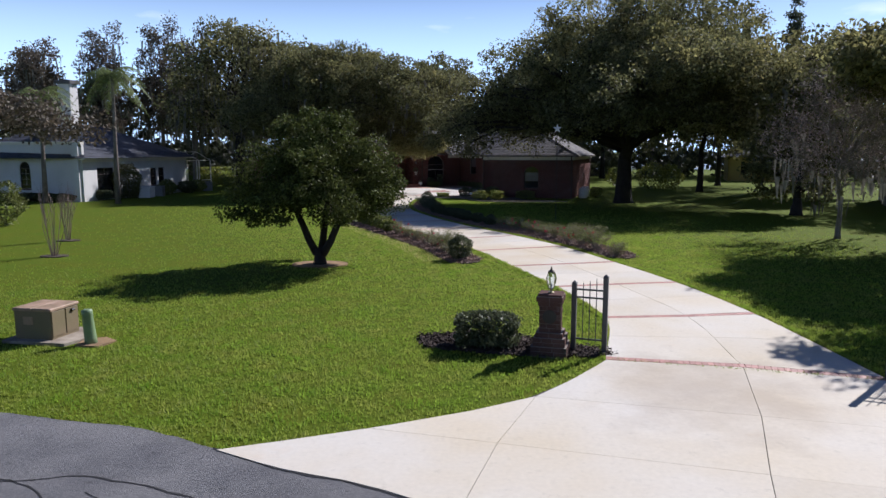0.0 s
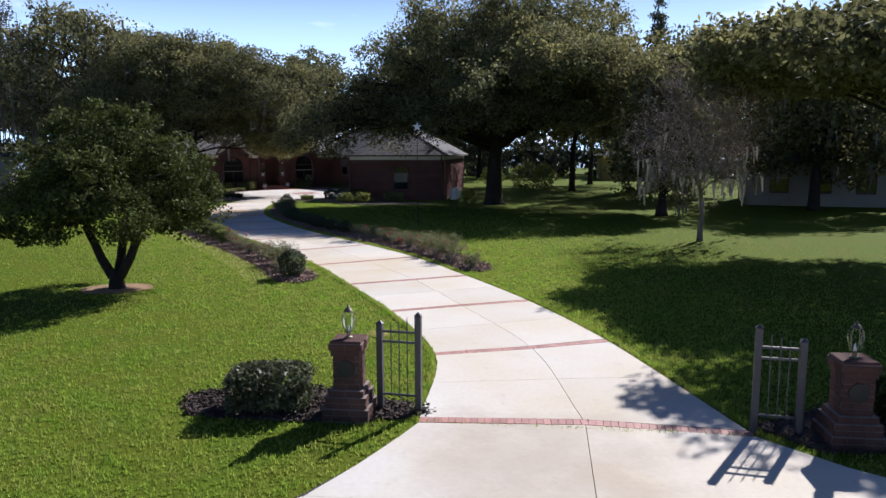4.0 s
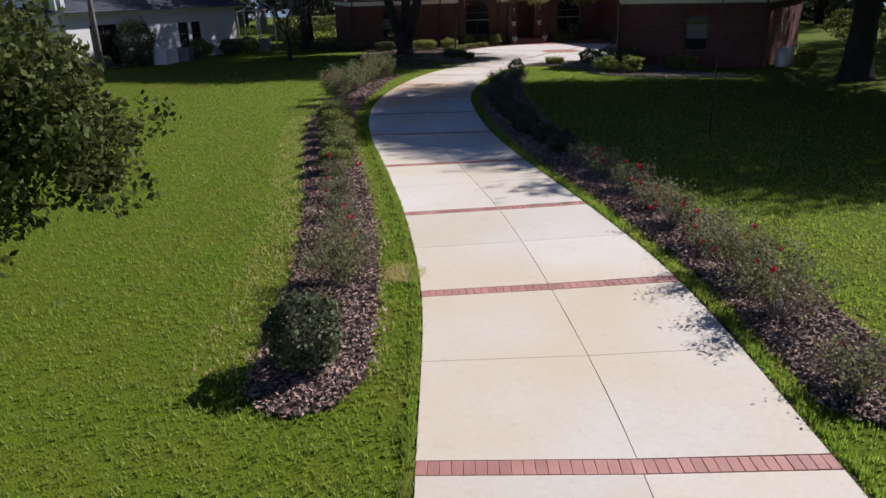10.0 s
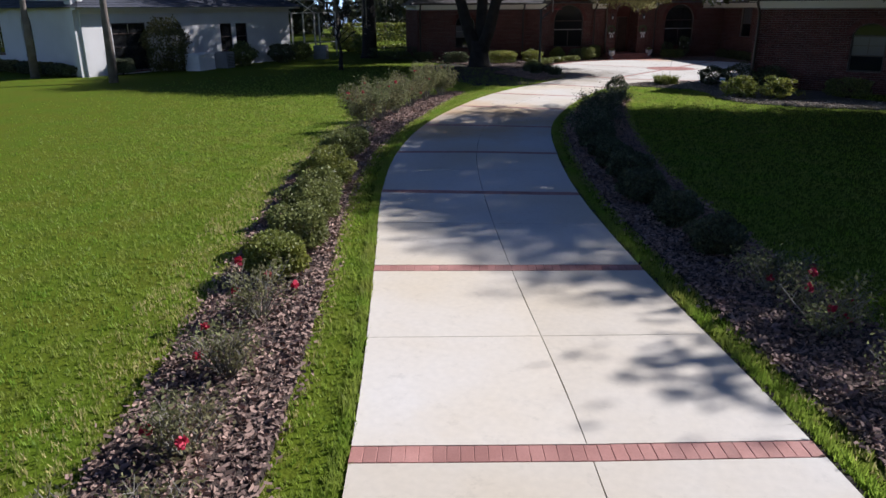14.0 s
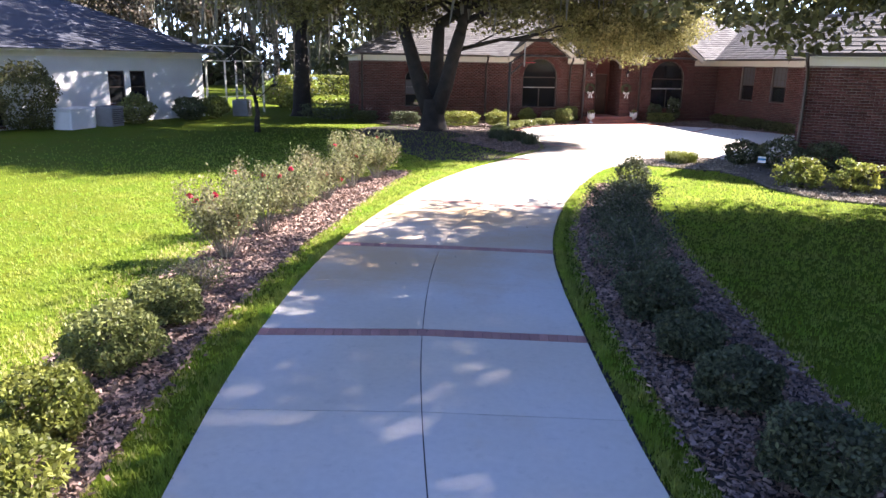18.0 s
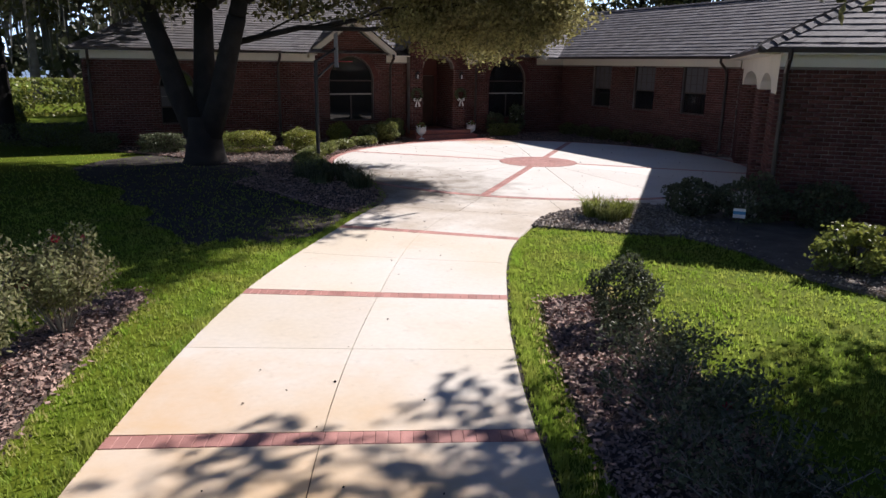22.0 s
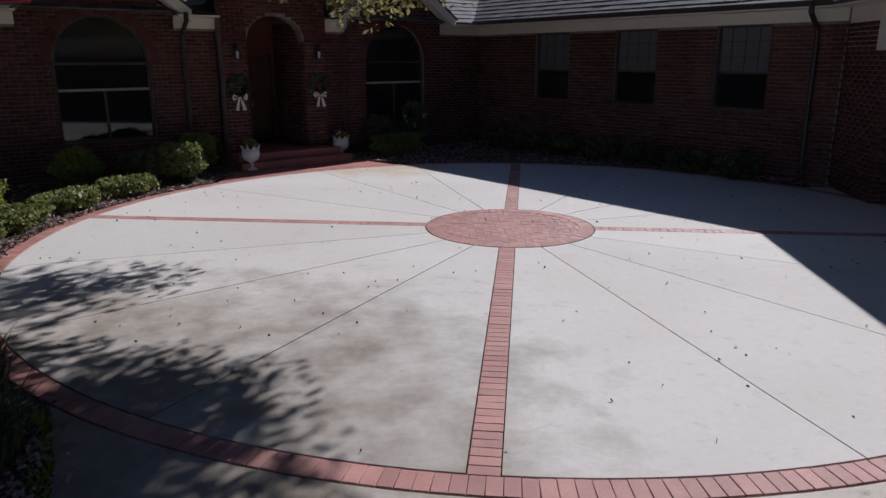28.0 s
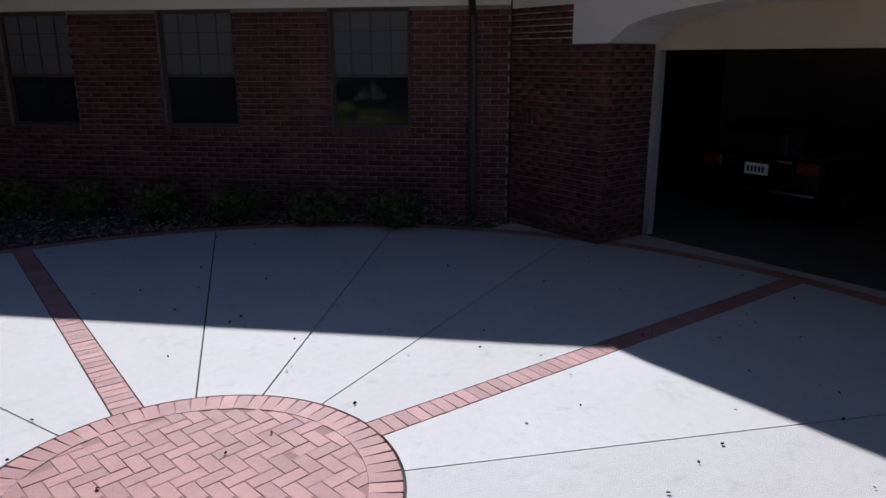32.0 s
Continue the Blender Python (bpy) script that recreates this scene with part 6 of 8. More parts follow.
for i, (x, y, h) in enumerate(((-47, 98, 20), (-42, 104, 22), (-36, 100, 20), (-52, 92, 17), (-30, 106, 19), (-58, 100, 18))):
    tree("bald_cypress", "tall brown winter cypress hung with moss", (x, y), 0.35, h * 0.35, [(math.sin(k * 2.4) * 1.6, math.cos(k * 2.4) * 1.6, h * (0.35 + 0.6 * k / 11), 2.4 * (1.1 - k / 14), 2.4 * (1.1 - k / 14), 1.4) for k in range(12)], 430, 26, 0.9, 0.21, M_CYP, 50 + i, bark=M_BARK_P, moss=120, moss_len=2.4)


def palm(x, y, h, seed):
    rnd = np.random.RandomState(seed)
    t = thing("palm_tree", "tall palm with a slim grey trunk and drooping fronds", "palm tree", (x, y, 0), 0, "palms by the white house")
    Build().tube([(0, 0, -0.05), (0.05, 0, h * 0.4), (0.1, 0.05, h * 0.75), (0.1, 0.05, h)], [0.22, 0.14, 0.12, 0.1], 12).done("trunk", M_BARK_P, t, smooth=True)
    for k in range(18):
        a, lift = k * 2.399, 1.1 - 1.6 * (k / 18)
        stem = []
        for i in range(9):
            u = i / 8
            stem.append(Vector((math.cos(a) * 2.6 * u, math.sin(a) * 2.6 * u, h + lift * 2.0 * u - 2.4 * u * u)))
        fr = []
        side = Vector((-math.sin(a), math.cos(a), 0))
        for i in range(1, 33):
            u = i / 32 * 8
            j = min(int(u), 7)
            p = stem[j].lerp(stem[j + 1], u - j)
            d = (stem[j + 1] - stem[j]).normalized()
            L = 0.7 * math.sin(math.pi * (0.15 + 0.8 * i / 32))
            for s in (-1, 1):
                tip = p + side * s * L * 0.8 + d * L * 0.4 - Vector((0, 0, 0.35 * L + 0.1 * rnd.rand()))
                fr += [tuple(p - d * 0.032), tuple(p + d * 0.032), tuple(tip + d * 0.015), tuple(tip - d * 0.015)]
        quads("frond", np.array(fr), 4, M_PALM, t)
    return t


palm(-24.5, 56.2, 9.3, 1)
palm(-30.2, 56.6, 8.0, 2)


def woods(name, label, rows, seed):
    """A far belt of trees as one mass: trunks and leaf clumps."""
    rnd = np.random.RandomState(seed)
    t = thing(name, label, "woods", (0, 0, 0), kind="stuff")
    trunks, pts, moss = Build(), [], []
    for x, y, h in rows:
        trunks.tube([(x, y, -0.1), (x + rnd.normal(0, 0.3), y, h * 0.5), (x + rnd.normal(0, 0.5), y, h * 0.9)], [0.35, 0.22, 0.08], 6)
        bl = [(x + rnd.normal(0, 2.2), y + rnd.normal(0, 2.2), h * (0.35 + 0.65 * rnd.rand()), 2.4, 2.4, 1.7) for _ in range(9)]
        pts.append(crown_points(bl, 54, 10, 1.3, rnd))
        low = [(x + rnd.normal(0, 2.5), y + rnd.normal(0, 2.5), 0.8 + 3.6 * rnd.rand(), 2.4, 2.2, 1.6) for _ in range(8)]
        pts.append(crown_points(low, 76, 10, 1.1, rnd, 0.2))
        moss.append(crown_points(bl, 14, 2, 1.3, rnd, 0.5))
    trunks.done("trunks", M_BARK_P, t)
    quads("leaves", leaf_quads(np.concatenate(pts), 0.58, rnd), 4, M_WOOD, t)
    quads("moss", moss_quads(np.concatenate(moss), 2.6, rnd, 0.16), 4, M_MOSS, t)
    return t


rnd = np.random.RandomState(77)
woods("woods", "belt of dark mossy woods behind the houses", [(x + rnd.normal(0, 2), 106 + rnd.rand() * 16, 11 + 6 * rnd.rand()) for x in np.arange(-95, 75, 4.2)], 78)
woods("woods", "belt of dark woods on the far side of the lawn", [(52 + rnd.rand() * 12, y, 10 + 6 * rnd.rand()) for y in np.arange(20, 110, 5.0)], 79)
woods("woods", "belt of dark woods beyond the white house", [(-78 - rnd.rand() * 12, y, 9 + 6 * rnd.rand()) for y in np.arange(10, 100, 6.0)], 80)
woods("woods", "belt of woods across the road", [(x, -35 - rnd.rand() * 10, 9 + 5 * rnd.rand()) for x in np.arange(-80, 80, 7.0)], 81)
# ---------------------------------------------------------------- gate at the road
def lathe_part(name, profile, material, parent, at=(0, 0, 0), sides=16, label="", smooth=False):
    return Build().lathe(profile, at, sides).done(name, material, parent, label, smooth)


def gate_pillar(x, y, turn, label):
    """A brick pier with a stepped foot, corbelled cap, a plaque and a lantern on top (a thing of its own)."""
    t = thing("gate_pillar", label, "pillar", (x, y, 0), turn, "gate pillars")
    core = Build()
    tiers = [(0.33, 0.0, 0.17), (0.29, 0.17, 0.33), (0.245, 0.33, 0.42), (0.19, 0.42, 0.92), (0.21, 0.92, 1.0), (0.235, 1.0, 1.1)]
    for h, z0, z1 in tiers:
        core.box(-h, h, -h, h, z0 - (0.05 if z0 == 0 else 0), z1)
    core.done("core", M_MORTAR, t)
    for h, z0, z1 in tiers:
        rows = max(1, round((z1 - z0) / COURSE))
        for r in range(rows):
            za, zb = z0 + (z1 - z0) * r / rows, z0 + (z1 - z0) * (r + 1) / rows - 0.01
            n = max(2, round(2 * h / 0.2))
            course = Build()
            for side in range(4):
                rot = Matrix.Rotation(side * math.pi / 2, 4, "Z")
                for i in range(n):
                    s = 0.5 * (r % 2) / n
                    u0, u1 = -h + 2 * h * max(0, (i - s) / n), -h + 2 * h * min(1, (i + 1 - s) / n) - 0.008
                    course.box(u0, u1, -h - 0.008, -h + 0.05, za, zb, rot)
            course.done("brick_course", M_BRICK_G, t)
    Build().box(-0.225, 0.225, -0.225, 0.225, 1.1, 1.135, None, 0.012).done("cap", M_BRICK_G, t)
    plate = lathe_part("plaque", [(0.0, 0.0), (0.13, 0.0), (0.13, 0.02), (0.0, 0.025)], M_BLACK, t)
    plate.matrix_local = pose(0, -0.2, 0.72, 90, 0, 0)
    return t


def lantern(x, y, z, turn):
    t = thing("post_lantern", "clear glass and brass lantern on the brick pillar", "lantern", (x, y, z), turn, "gate lanterns")
    lathe_part("base", [(0.07, 0), (0.07, 0.02), (0.035, 0.035), (0.035, 0.08), (0.05, 0.1), (0.02, 0.1)], M_BRASS, t)
    lathe_part("glass", [(0.055, 0.1), (0.09, 0.2), (0.115, 0.33), (0.105, 0.4), (0.07, 0.47), (0.05, 0.11)], M_LAMPGLASS, t, sides=8)
    for k in range(6):
        a = k * math.pi / 3
        Build().tube([(0.057 * math.cos(a), 0.057 * math.sin(a), 0.1), (0.092 * math.cos(a), 0.092 * math.sin(a), 0.2), (0.118 * math.cos(a), 0.118 * math.sin(a), 0.33), (0.073 * math.cos(a), 0.073 * math.sin(a), 0.47)], 0.006, 5).done("rib", M_BRASS, t)
    lathe_part("roof", [(0.08, 0.465), (0.075, 0.48), (0.04, 0.52), (0.02, 0.53), (0.026, 0.55), (0.01, 0.565), (0.014, 0.58), (0.0, 0.6)], M_COPPER, t)
    lathe_part("candle", [(0.02, 0.1), (0.02, 0.2), (0.005, 0.23)], M_PORC, t, sides=8)
    t.scale = (0.84, 0.84, 0.84)
    return t


def gate_panel(p0, p1, tall_first, label):
    """A short fixed gate: two square posts of unequal height, rails and pointed pickets."""
    a, b = Vector((*p0, 0)), Vector((*p1, 0))
    t = thing("gate_panel", label, "gate", p0 + (0,), math.degrees(math.atan2(b.y - a.y, b.x - a.x)), "gate panels")
    L = (b - a).length
    for k, u in enumerate((0.0, L)):
        h = 1.45 if (k == 0) == tall_first else 1.3
        post = Build().box(u - 0.045, u + 0.045, -0.045, 0.045, -0.05, h, None, 0.006).done("post", M_GATE, t)
        c = 0.052
        raw("post_cap", [(u - c, -c, h), (u + c, -c, h), (u + c, c, h), (u - c, c, h), (u, 0, h + 0.05)], [(0, 1, 4), (1, 2, 4), (2, 3, 4), (3, 0, 4), (3, 2, 1, 0)], M_GATE, post)
    for z in (0.22, 1.02, 1.17):
        Build().box(0.045, L - 0.045, -0.014, 0.014, z, z + 0.032).done("rail", M_GATE, t)
    for k in range(3):
        u = 0.045 + (L - 0.09) * (k + 1) / 4
        h = (1.33, 1.37, 1.42)[k if not tall_first else 2 - k]
        Build().tube([(u, 0, 0.2), (u, 0, h - 0.07), (u, 0, h)], [0.009, 0.009, 0.001], 6).done("picket", M_GATE, t)
    return t


gate_pillar(3.17, 18.22, -13, "red brick gate pillar with stepped foot beside a dark shrub")
gate_pillar(9.72, 16.45, -13, "red brick gate pillar in the shade of the oak")
lantern(3.17, 18.22, 1.135, 10)
lantern(9.72, 16.45, 1.135, 20)
gate_panel((3.62, 18.36), (4.17, 18.16), False, "grey metal gate panel beside the drive")
gate_panel((8.66, 16.9), (9.18, 16.7), True, "grey metal gate panel in the shade")
front_bed = [(0.75, 18.55), (1.3, 18.3), (2.2, 18.08), (3.3, 17.92), (4.05, 17.98), (4.3, 18.1), (4.2, 18.5), (3.5, 18.8), (2.6, 19.4), (1.5, 19.65), (0.6, 19.3)]
mulch_bed("bed_gate", "bark mulch bed round the gate pillar", front_bed, 3000, 23, chip=M_MULCH)
right_gate_bed = [(8.75, 17.1), (9.2, 16.2), (10.6, 15.9), (12.2, 16.2), (12.0, 17.4), (10.2, 17.6)]
mulch_bed("bed_gate", "bark mulch bed round the gate pillar", right_gate_bed, 1500, 24, chip=M_MULCH)
ball_bush("spreading_shrub", "low dark glossy evergreen shrub beside the gate pillar", 1.98, 18.6, 0.52, 0.68, M_BOXD, 200, 0.05, 4600, wide=1.3, boxy=True)
ball_bush("spreading_shrub", "low dark evergreen shrub in deep shade", 11.0, 16.8, 0.6, 0.75, M_GLOSSY, 201, 0.06, 2600, wide=1.3)

# ---------------------------------------------------------------- utility box and green post
pad = Build().prism([(-7.7, 18.5), (-6.3, 18.3), (-6.05, 18.9), (-6.4, 19.6), (-7.6, 19.8)], -0.1, 0.03).done("concrete_pad", M_PAD)
tagged(pad, "small stained concrete pad under the utility box", "concrete pad")
ub = thing("utility_box", "olive green steel transformer box with a rusty lid", "utility box", (-7.05, 19.0, 0.03), -8)
Build().box(-0.42, 0.42, -0.4, 0.4, 0.0, 0.58, None, 0.015).done("cabinet", M_UTIL, ub)
for k in range(2):
    Build().box(-0.44 + 0.44 * k, 0.435 * k + 0.005, -0.43, 0.43, 0.58, 0.635, None, 0.02).done("lid", M_UTILTOP, ub, "rusty sloped steel lid")
Build().box(0.42, 0.435, -0.38, -0.02, 0.06, 0.56, None, 0.004).done("door", M_UTIL, ub)
Build().box(0.42, 0.435, 0.02, 0.38, 0.06, 0.56, None, 0.004).done("door", M_UTIL, ub)
Build().box(-0.2, 0.02, -0.412, -0.402, 0.3, 0.46).done("label_plate", M_UTILTOP, ub)
Build().tube([(0.45, 0.16, 0.5), (0.45, 0.24, 0.5)], 0.03, 10).done("padlock", M_BLACK, ub)
gp = thing("marker_post", "pale green plastic utility post in the lawn", "post", (-5.87, 18.5, 0), 0)
Build().lathe([(0.125, -0.05), (0.115, 0.1), (0.1, 0.55), (0.105, 0.56), (0.105, 0.64), (0.095, 0.67), (0.05, 0.685)], (0, 0, 0), 20).done("tube", M_GREEN, gp, smooth=True)
gp.matrix_world = pose(-5.87, 18.5, 0, 0, -4, 0)
dirt = Build().prism([(-6.1, 18.3), (-5.6, 18.25), (-5.45, 18.7), (-5.8, 18.95), (-6.15, 18.75)], -0.1, 0.004).done("bare_soil", M_STRAW)
tagged(dirt, "patch of bare sandy soil", "soil", kind="structure")


def twig_shrub(x, y, h, seed):
    rnd = np.random.RandomState(seed)
    t = thing("twig_shrub", "bare upright crape myrtle shrub on the lawn", "shrub", (x, y, 0), 0, "bare shrubs on the lawn")
    for k in range(13):
        b = Build()
        a, o = rnd.rand() * 6.283, 0.15 + 0.5 * rnd.rand()
        top = Vector((math.cos(a) * o, math.sin(a) * o, h * (0.75 + 0.3 * rnd.rand())))
        s = Vector((math.cos(a) * 0.08, math.sin(a) * 0.08, -0.03))
        b.tube([s, s.lerp(top, 0.5) + Vector((rnd.normal(0, 0.04), rnd.normal(0, 0.04), 0)), top], [0.014, 0.01, 0.004], 5)
        for _ in range(6):
            q = s.lerp(top, 0.45 + 0.5 * rnd.rand())
            b.tube([q, q + Vector((rnd.normal(0, 0.15), rnd.normal(0, 0.15), 0.35 + 0.2 * rnd.rand()))], [0.007, 0.002], 4)
        b.done("stem", M_RTWIG, t)
    d = Build().prism([(0.5 * math.cos(a), 0.35 * math.sin(a)) for a in np.linspace(0, 6.283, 17)[:-1]], -0.1, 0.004).done("mulch_ring", M_MULCH, t)
    return t


twig_shrub(-13.6, 30.1, 2.3, 1)
twig_shrub(-15.7, 34.6, 2.3, 2)
tree("brown_oak", "spreading oak with sparse brown winter leaves", (-26.0, 43.5), 0.3, 2.6, [(3.6, 0, 5.6, 2.2, 2.0, 1.2), (5.6, 0.4, 5.2, 1.8, 1.8, 1.0), (1.5, -1, 5.8, 2.2, 2.0, 1.2), (-1.5, 0.5, 6.2, 2.2, 2.2, 1.3), (-4, 0, 5.8, 2.2, 2.2, 1.3), (1.0, 2.2, 6.0, 2.0, 2.0, 1.2)], 240, 24, 0.7, 0.15, M_CYP, 61, shell=0.3)
ball_bush("shrub", "leafy green shrub at the lawn's edge", -22.5, 40.6, 1.0, 2.2, M_BOX, 210, 0.09, 1800)

# ---------------------------------------------------------------- white neighbouring house
wh = thing("white_house", "white stucco house with dark shingled hip roof", "house", (0, 0, 0))
A0, A1 = (-27.9, 57.8), (-25.8, 72.0)
wop = [(1.6, 3.6, 0.12, 2.5, 0.0), (8.6, 9.5, 0.85, 2.35, 0.0), (9.8, 10.7, 0.85, 2.35, 0.0)]
strip_wall("wall_side", A0, A1, -0.1, 3.2, wop, M_STUCCO, wh, 0.25)
for o, cols in zip(wop, (2, 1, 1)):
    window_unit(A0, A1, o, wh, cols=cols, rows=1, split=0.5 if cols == 1 else 0.22, deep=0.08, muntin=M_WHITE, blind=False)
run_of(A0, A1, 2.95, 3.2, 0.0, 0.04, "trim_band", M_WHITE, wh)
run_of(A0, A1, 3.15, 3.3, 0.1, 0.55, "eave_board", M_WHITE, wh, trim=(-0.5, -0.5))
strip_wall("wall_end", A1, (-37.5, 73.8), -0.1, 3.2, [(1.0, 2.2, 0.85, 2.35, 0.0)], M_STUCCO, wh, 0.25)
B0 = (-41.0, 60.3)
fop = [(4.3, 5.3, 0.9, 2.5, 0.5), (7.6, 8.6, 0.9, 2.5, 0.5)]
strip_wall("wall_front", B0, A0, -0.1, 4.35, fop, M_STUCCO, wh, 0.25)
for o in fop:
    window_unit(B0, A0, o, wh, cols=2, rows=3, split=0.8, arched=True, muntin=M_WHITE, blind=False)
for sp in ((-28.3, 57.9), (-40.8, 60.2)):
    Build().box(-0.3, 0.3, -0.3, 0.3, -0.1, 4.4, pose(*sp, 0, 0, 0, -12)).done("corner_pier", M_STUCCO, wh)
run_of(B0, A0, 4.3, 4.5, -0.3, 0.12, "parapet_cap", M_WHITE, wh)
h2 = [(-27.3, 57.2, 3.25), (-25.0, 72.6, 3.25), (-38.2, 74.4, 3.25), (-40.4, 59.0, 3.25)]
r0, r1 = (-33.4, 63.6, 6.0), (-32.2, 68.4, 6.0)
for nm, q in (("roof_east", (h2[0], h2[1], r1, r0)), ("roof_north", (h2[1], h2[2], tuple(np.array(r1) + 1e-3), r1)), ("roof_west", (h2[2], h2[3], r0, r1)), ("roof_south", (h2[3], h2[0], r0, tuple(np.array(r0) + 1e-3)))):
    tile_roof(nm, *q, M_ROOF2, wh, course=0.28, tile=0.5)
Build().box(-0.55, 0.55, -0.45, 0.45, 3.0, 9.2, pose(-31.6, 63.0, 0, 0, 0, -10)).done("chimney", M_STUCCO, wh, "tall white stucco chimney")
Build().box(-0.75, 0.75, -0.65, 0.65, 9.2, 9.5, pose(-31.6, 63.0, 0, 0, 0, -10), 0.05).done("chimney_cap", M_TILE, wh)
# screened porch beyond its corner
pr = thing("screen_porch", "white framed screen enclosure beside the white house", "porch", (-25.8, 72.3, 0), -8)
for x in (0.0, 1.5, 3.0):
    for y in (0.0, 2.2, 4.4):
        if x in (0.0, 3.0) or y in (0.0, 4.4):
            Build().box(x - 3.04, x - 2.96, y - 0.04, y + 0.04, -0.05, 2.9).done("post", M_WHITE, pr)
for z in (0.9, 2.84):
    Build().box(-3.04, 0.04, -0.03, 0.03, z, z + 0.06).done("rail", M_WHITE, pr)
    Build().box(-0.03, 0.03, 0.0, 4.4, z, z + 0.06).done("rail", M_WHITE, pr)
for y in (0.0, 2.2, 4.4):
    Build().tube([(0, y, 2.88), (-1.5, y, 3.7), (-3.0, y, 2.88)], 0.03, 6).done("roof_bar", M_WHITE, pr)
Build().tube([(-1.5, 0, 3.7), (-1.5, 4.4, 3.7)], 0.03, 6).done("roof_bar", M_WHITE, pr)
for i, (x, y, r, h, m, w) in enumerate(((-26.6, 61.9, 1.2, 2.7, M_OAK, 1.0), (-25.3, 66.4, 0.7, 1.25, M_BOX, 1.2), (-24.7, 69.4, 0.6, 1.05, M_BOXD, 1.5), (-24.3, 70.9, 0.6, 1.1, M_BOX, 1.2), (-27.3, 59.4, 0.5, 0.8, M_BOXD, 1.5), (-29.5, 57.5, 0.45, 0.6, M_BOXD, 2.4), (-32.5, 58.1, 0.45, 0.6, M_BOXD, 2.4), (-36.0, 58.8, 0.45, 0.6, M_BOXD, 2.4), (-31.0, 57.8, 0.42, 0.6, M_OAK, 2.2), (-34.3, 58.4, 0.42, 0.6, M_OAK, 2.2), (-26.9, 63.9, 0.5, 0.7, M_OAK, 1.0))):
    ball_bush("foundation_shrub", "dark shrub against the white wall" if i else "big dark rounded shrub against the white wall", x, y, r, h, m, 220 + i, 0.08, 2600 if i else 6000, wide=w)
ac = thing("air_conditioner", "grey metal air conditioner on the grass by the white house", "air conditioner", (-25.35, 64.9, 0), 8)
Build().box(-0.42, 0.42, -0.42, 0.42, -0.02, 0.85, None, 0.04).done("casing", M_GREY, ac)
for k in range(8):
    Build().box(0.42, 0.432, -0.36, 0.36, 0.1 + 0.085 * k, 0.13 + 0.085 * k).done("louvre", M_BLACK, ac)
lathe_part("fan_guard", [(0.32, 0.85), (0.32, 0.87), (0.05, 0.88)], M_BLACK, ac)
copy_thing(ac, pose(-24.2, 73.1, 0, 0, 0, 20))
tank = thing("storage_chest", "white plastic storage chest by the white house", "chest", (-25.6, 63.2, 0), 10)
Build().box(-0.45, 0.45, -0.8, 0.8, -0.02, 0.78, None, 0.05).done("body", M_PORC, tank)
Build().box(-0.48, 0.48, -0.83, 0.83, 0.78, 0.86, None, 0.03).done("lid", M_PORC, tank)

# ---------------------------------------------------------------- forecourt things
def urn(x, y, z, seed):
    rnd = np.random.RandomState(seed)
    t = thing("garden_urn", "white tulip-shaped ceramic urn with small flowers", "urn", (x, y, z), 0, "urns at the porch")
    lathe_part("foot", [(0.13, 0), (0.13, 0.03), (0.06, 0.07), (0.05, 0.16), (0.07, 0.18)], M_PORC, t, smooth=True)
    b = Build()
    prof = [(0.07, 0.18), (0.16, 0.24), (0.2, 0.34), (0.19, 0.46)]
    b.lathe(prof, (0, 0, 0), 24)
    b.done("bowl", M_PORC, t, smooth=True)
    pet = Build()
    for k in range(9):
        a0, a1 = 2 * math.pi * k / 9, 2 * math.pi * (k + 1) / 9
        am = (a0 + a1) / 2
        v = [(0.19 * math.cos(a0), 0.19 * math.sin(a0), 0.45), (0.19 * math.cos(a1), 0.19 * math.sin(a1), 0.45), (0.22 * math.cos(am), 0.22 * math.sin(am), 0.55), (0.17 * math.cos(a0), 0.17 * math.sin(a0), 0.45), (0.17 * math.cos(a1), 0.17 * math.sin(a1), 0.45), (0.2 * math.cos(am), 0.2 * math.sin(am), 0.55)]
        pet.add(v, [(0, 1, 2), (5, 4, 3), (0, 2, 5, 3), (1, 4, 5, 2)])
    pet.done("rim", M_PORC, t)
    pts = in_ball(260, rnd) * np.array([0.17, 0.17, 0.12]) + np.array([0, 0, 0.56])
    quads("leaves", leaf_quads(pts, 0.05, rnd), 4, M_BOX, t)
    for k in range(6):
        p = in_ball(1, rnd, 0.8)[0] * np.array([0.14, 0.14, 0.08]) + np.array([0, 0, 0.62])
        quads("flower", leaf_quads(in_ball(14, rnd) * 0.025 + p, 0.035, rnd, long=1), 4, M_BLOOM if k % 2 else M_WFLOW, t)
    return t


urn(*pq(-0.62, 7.6), 0.0, 1)
urn(*pq(2.0, 8.15), 0.0, 2)


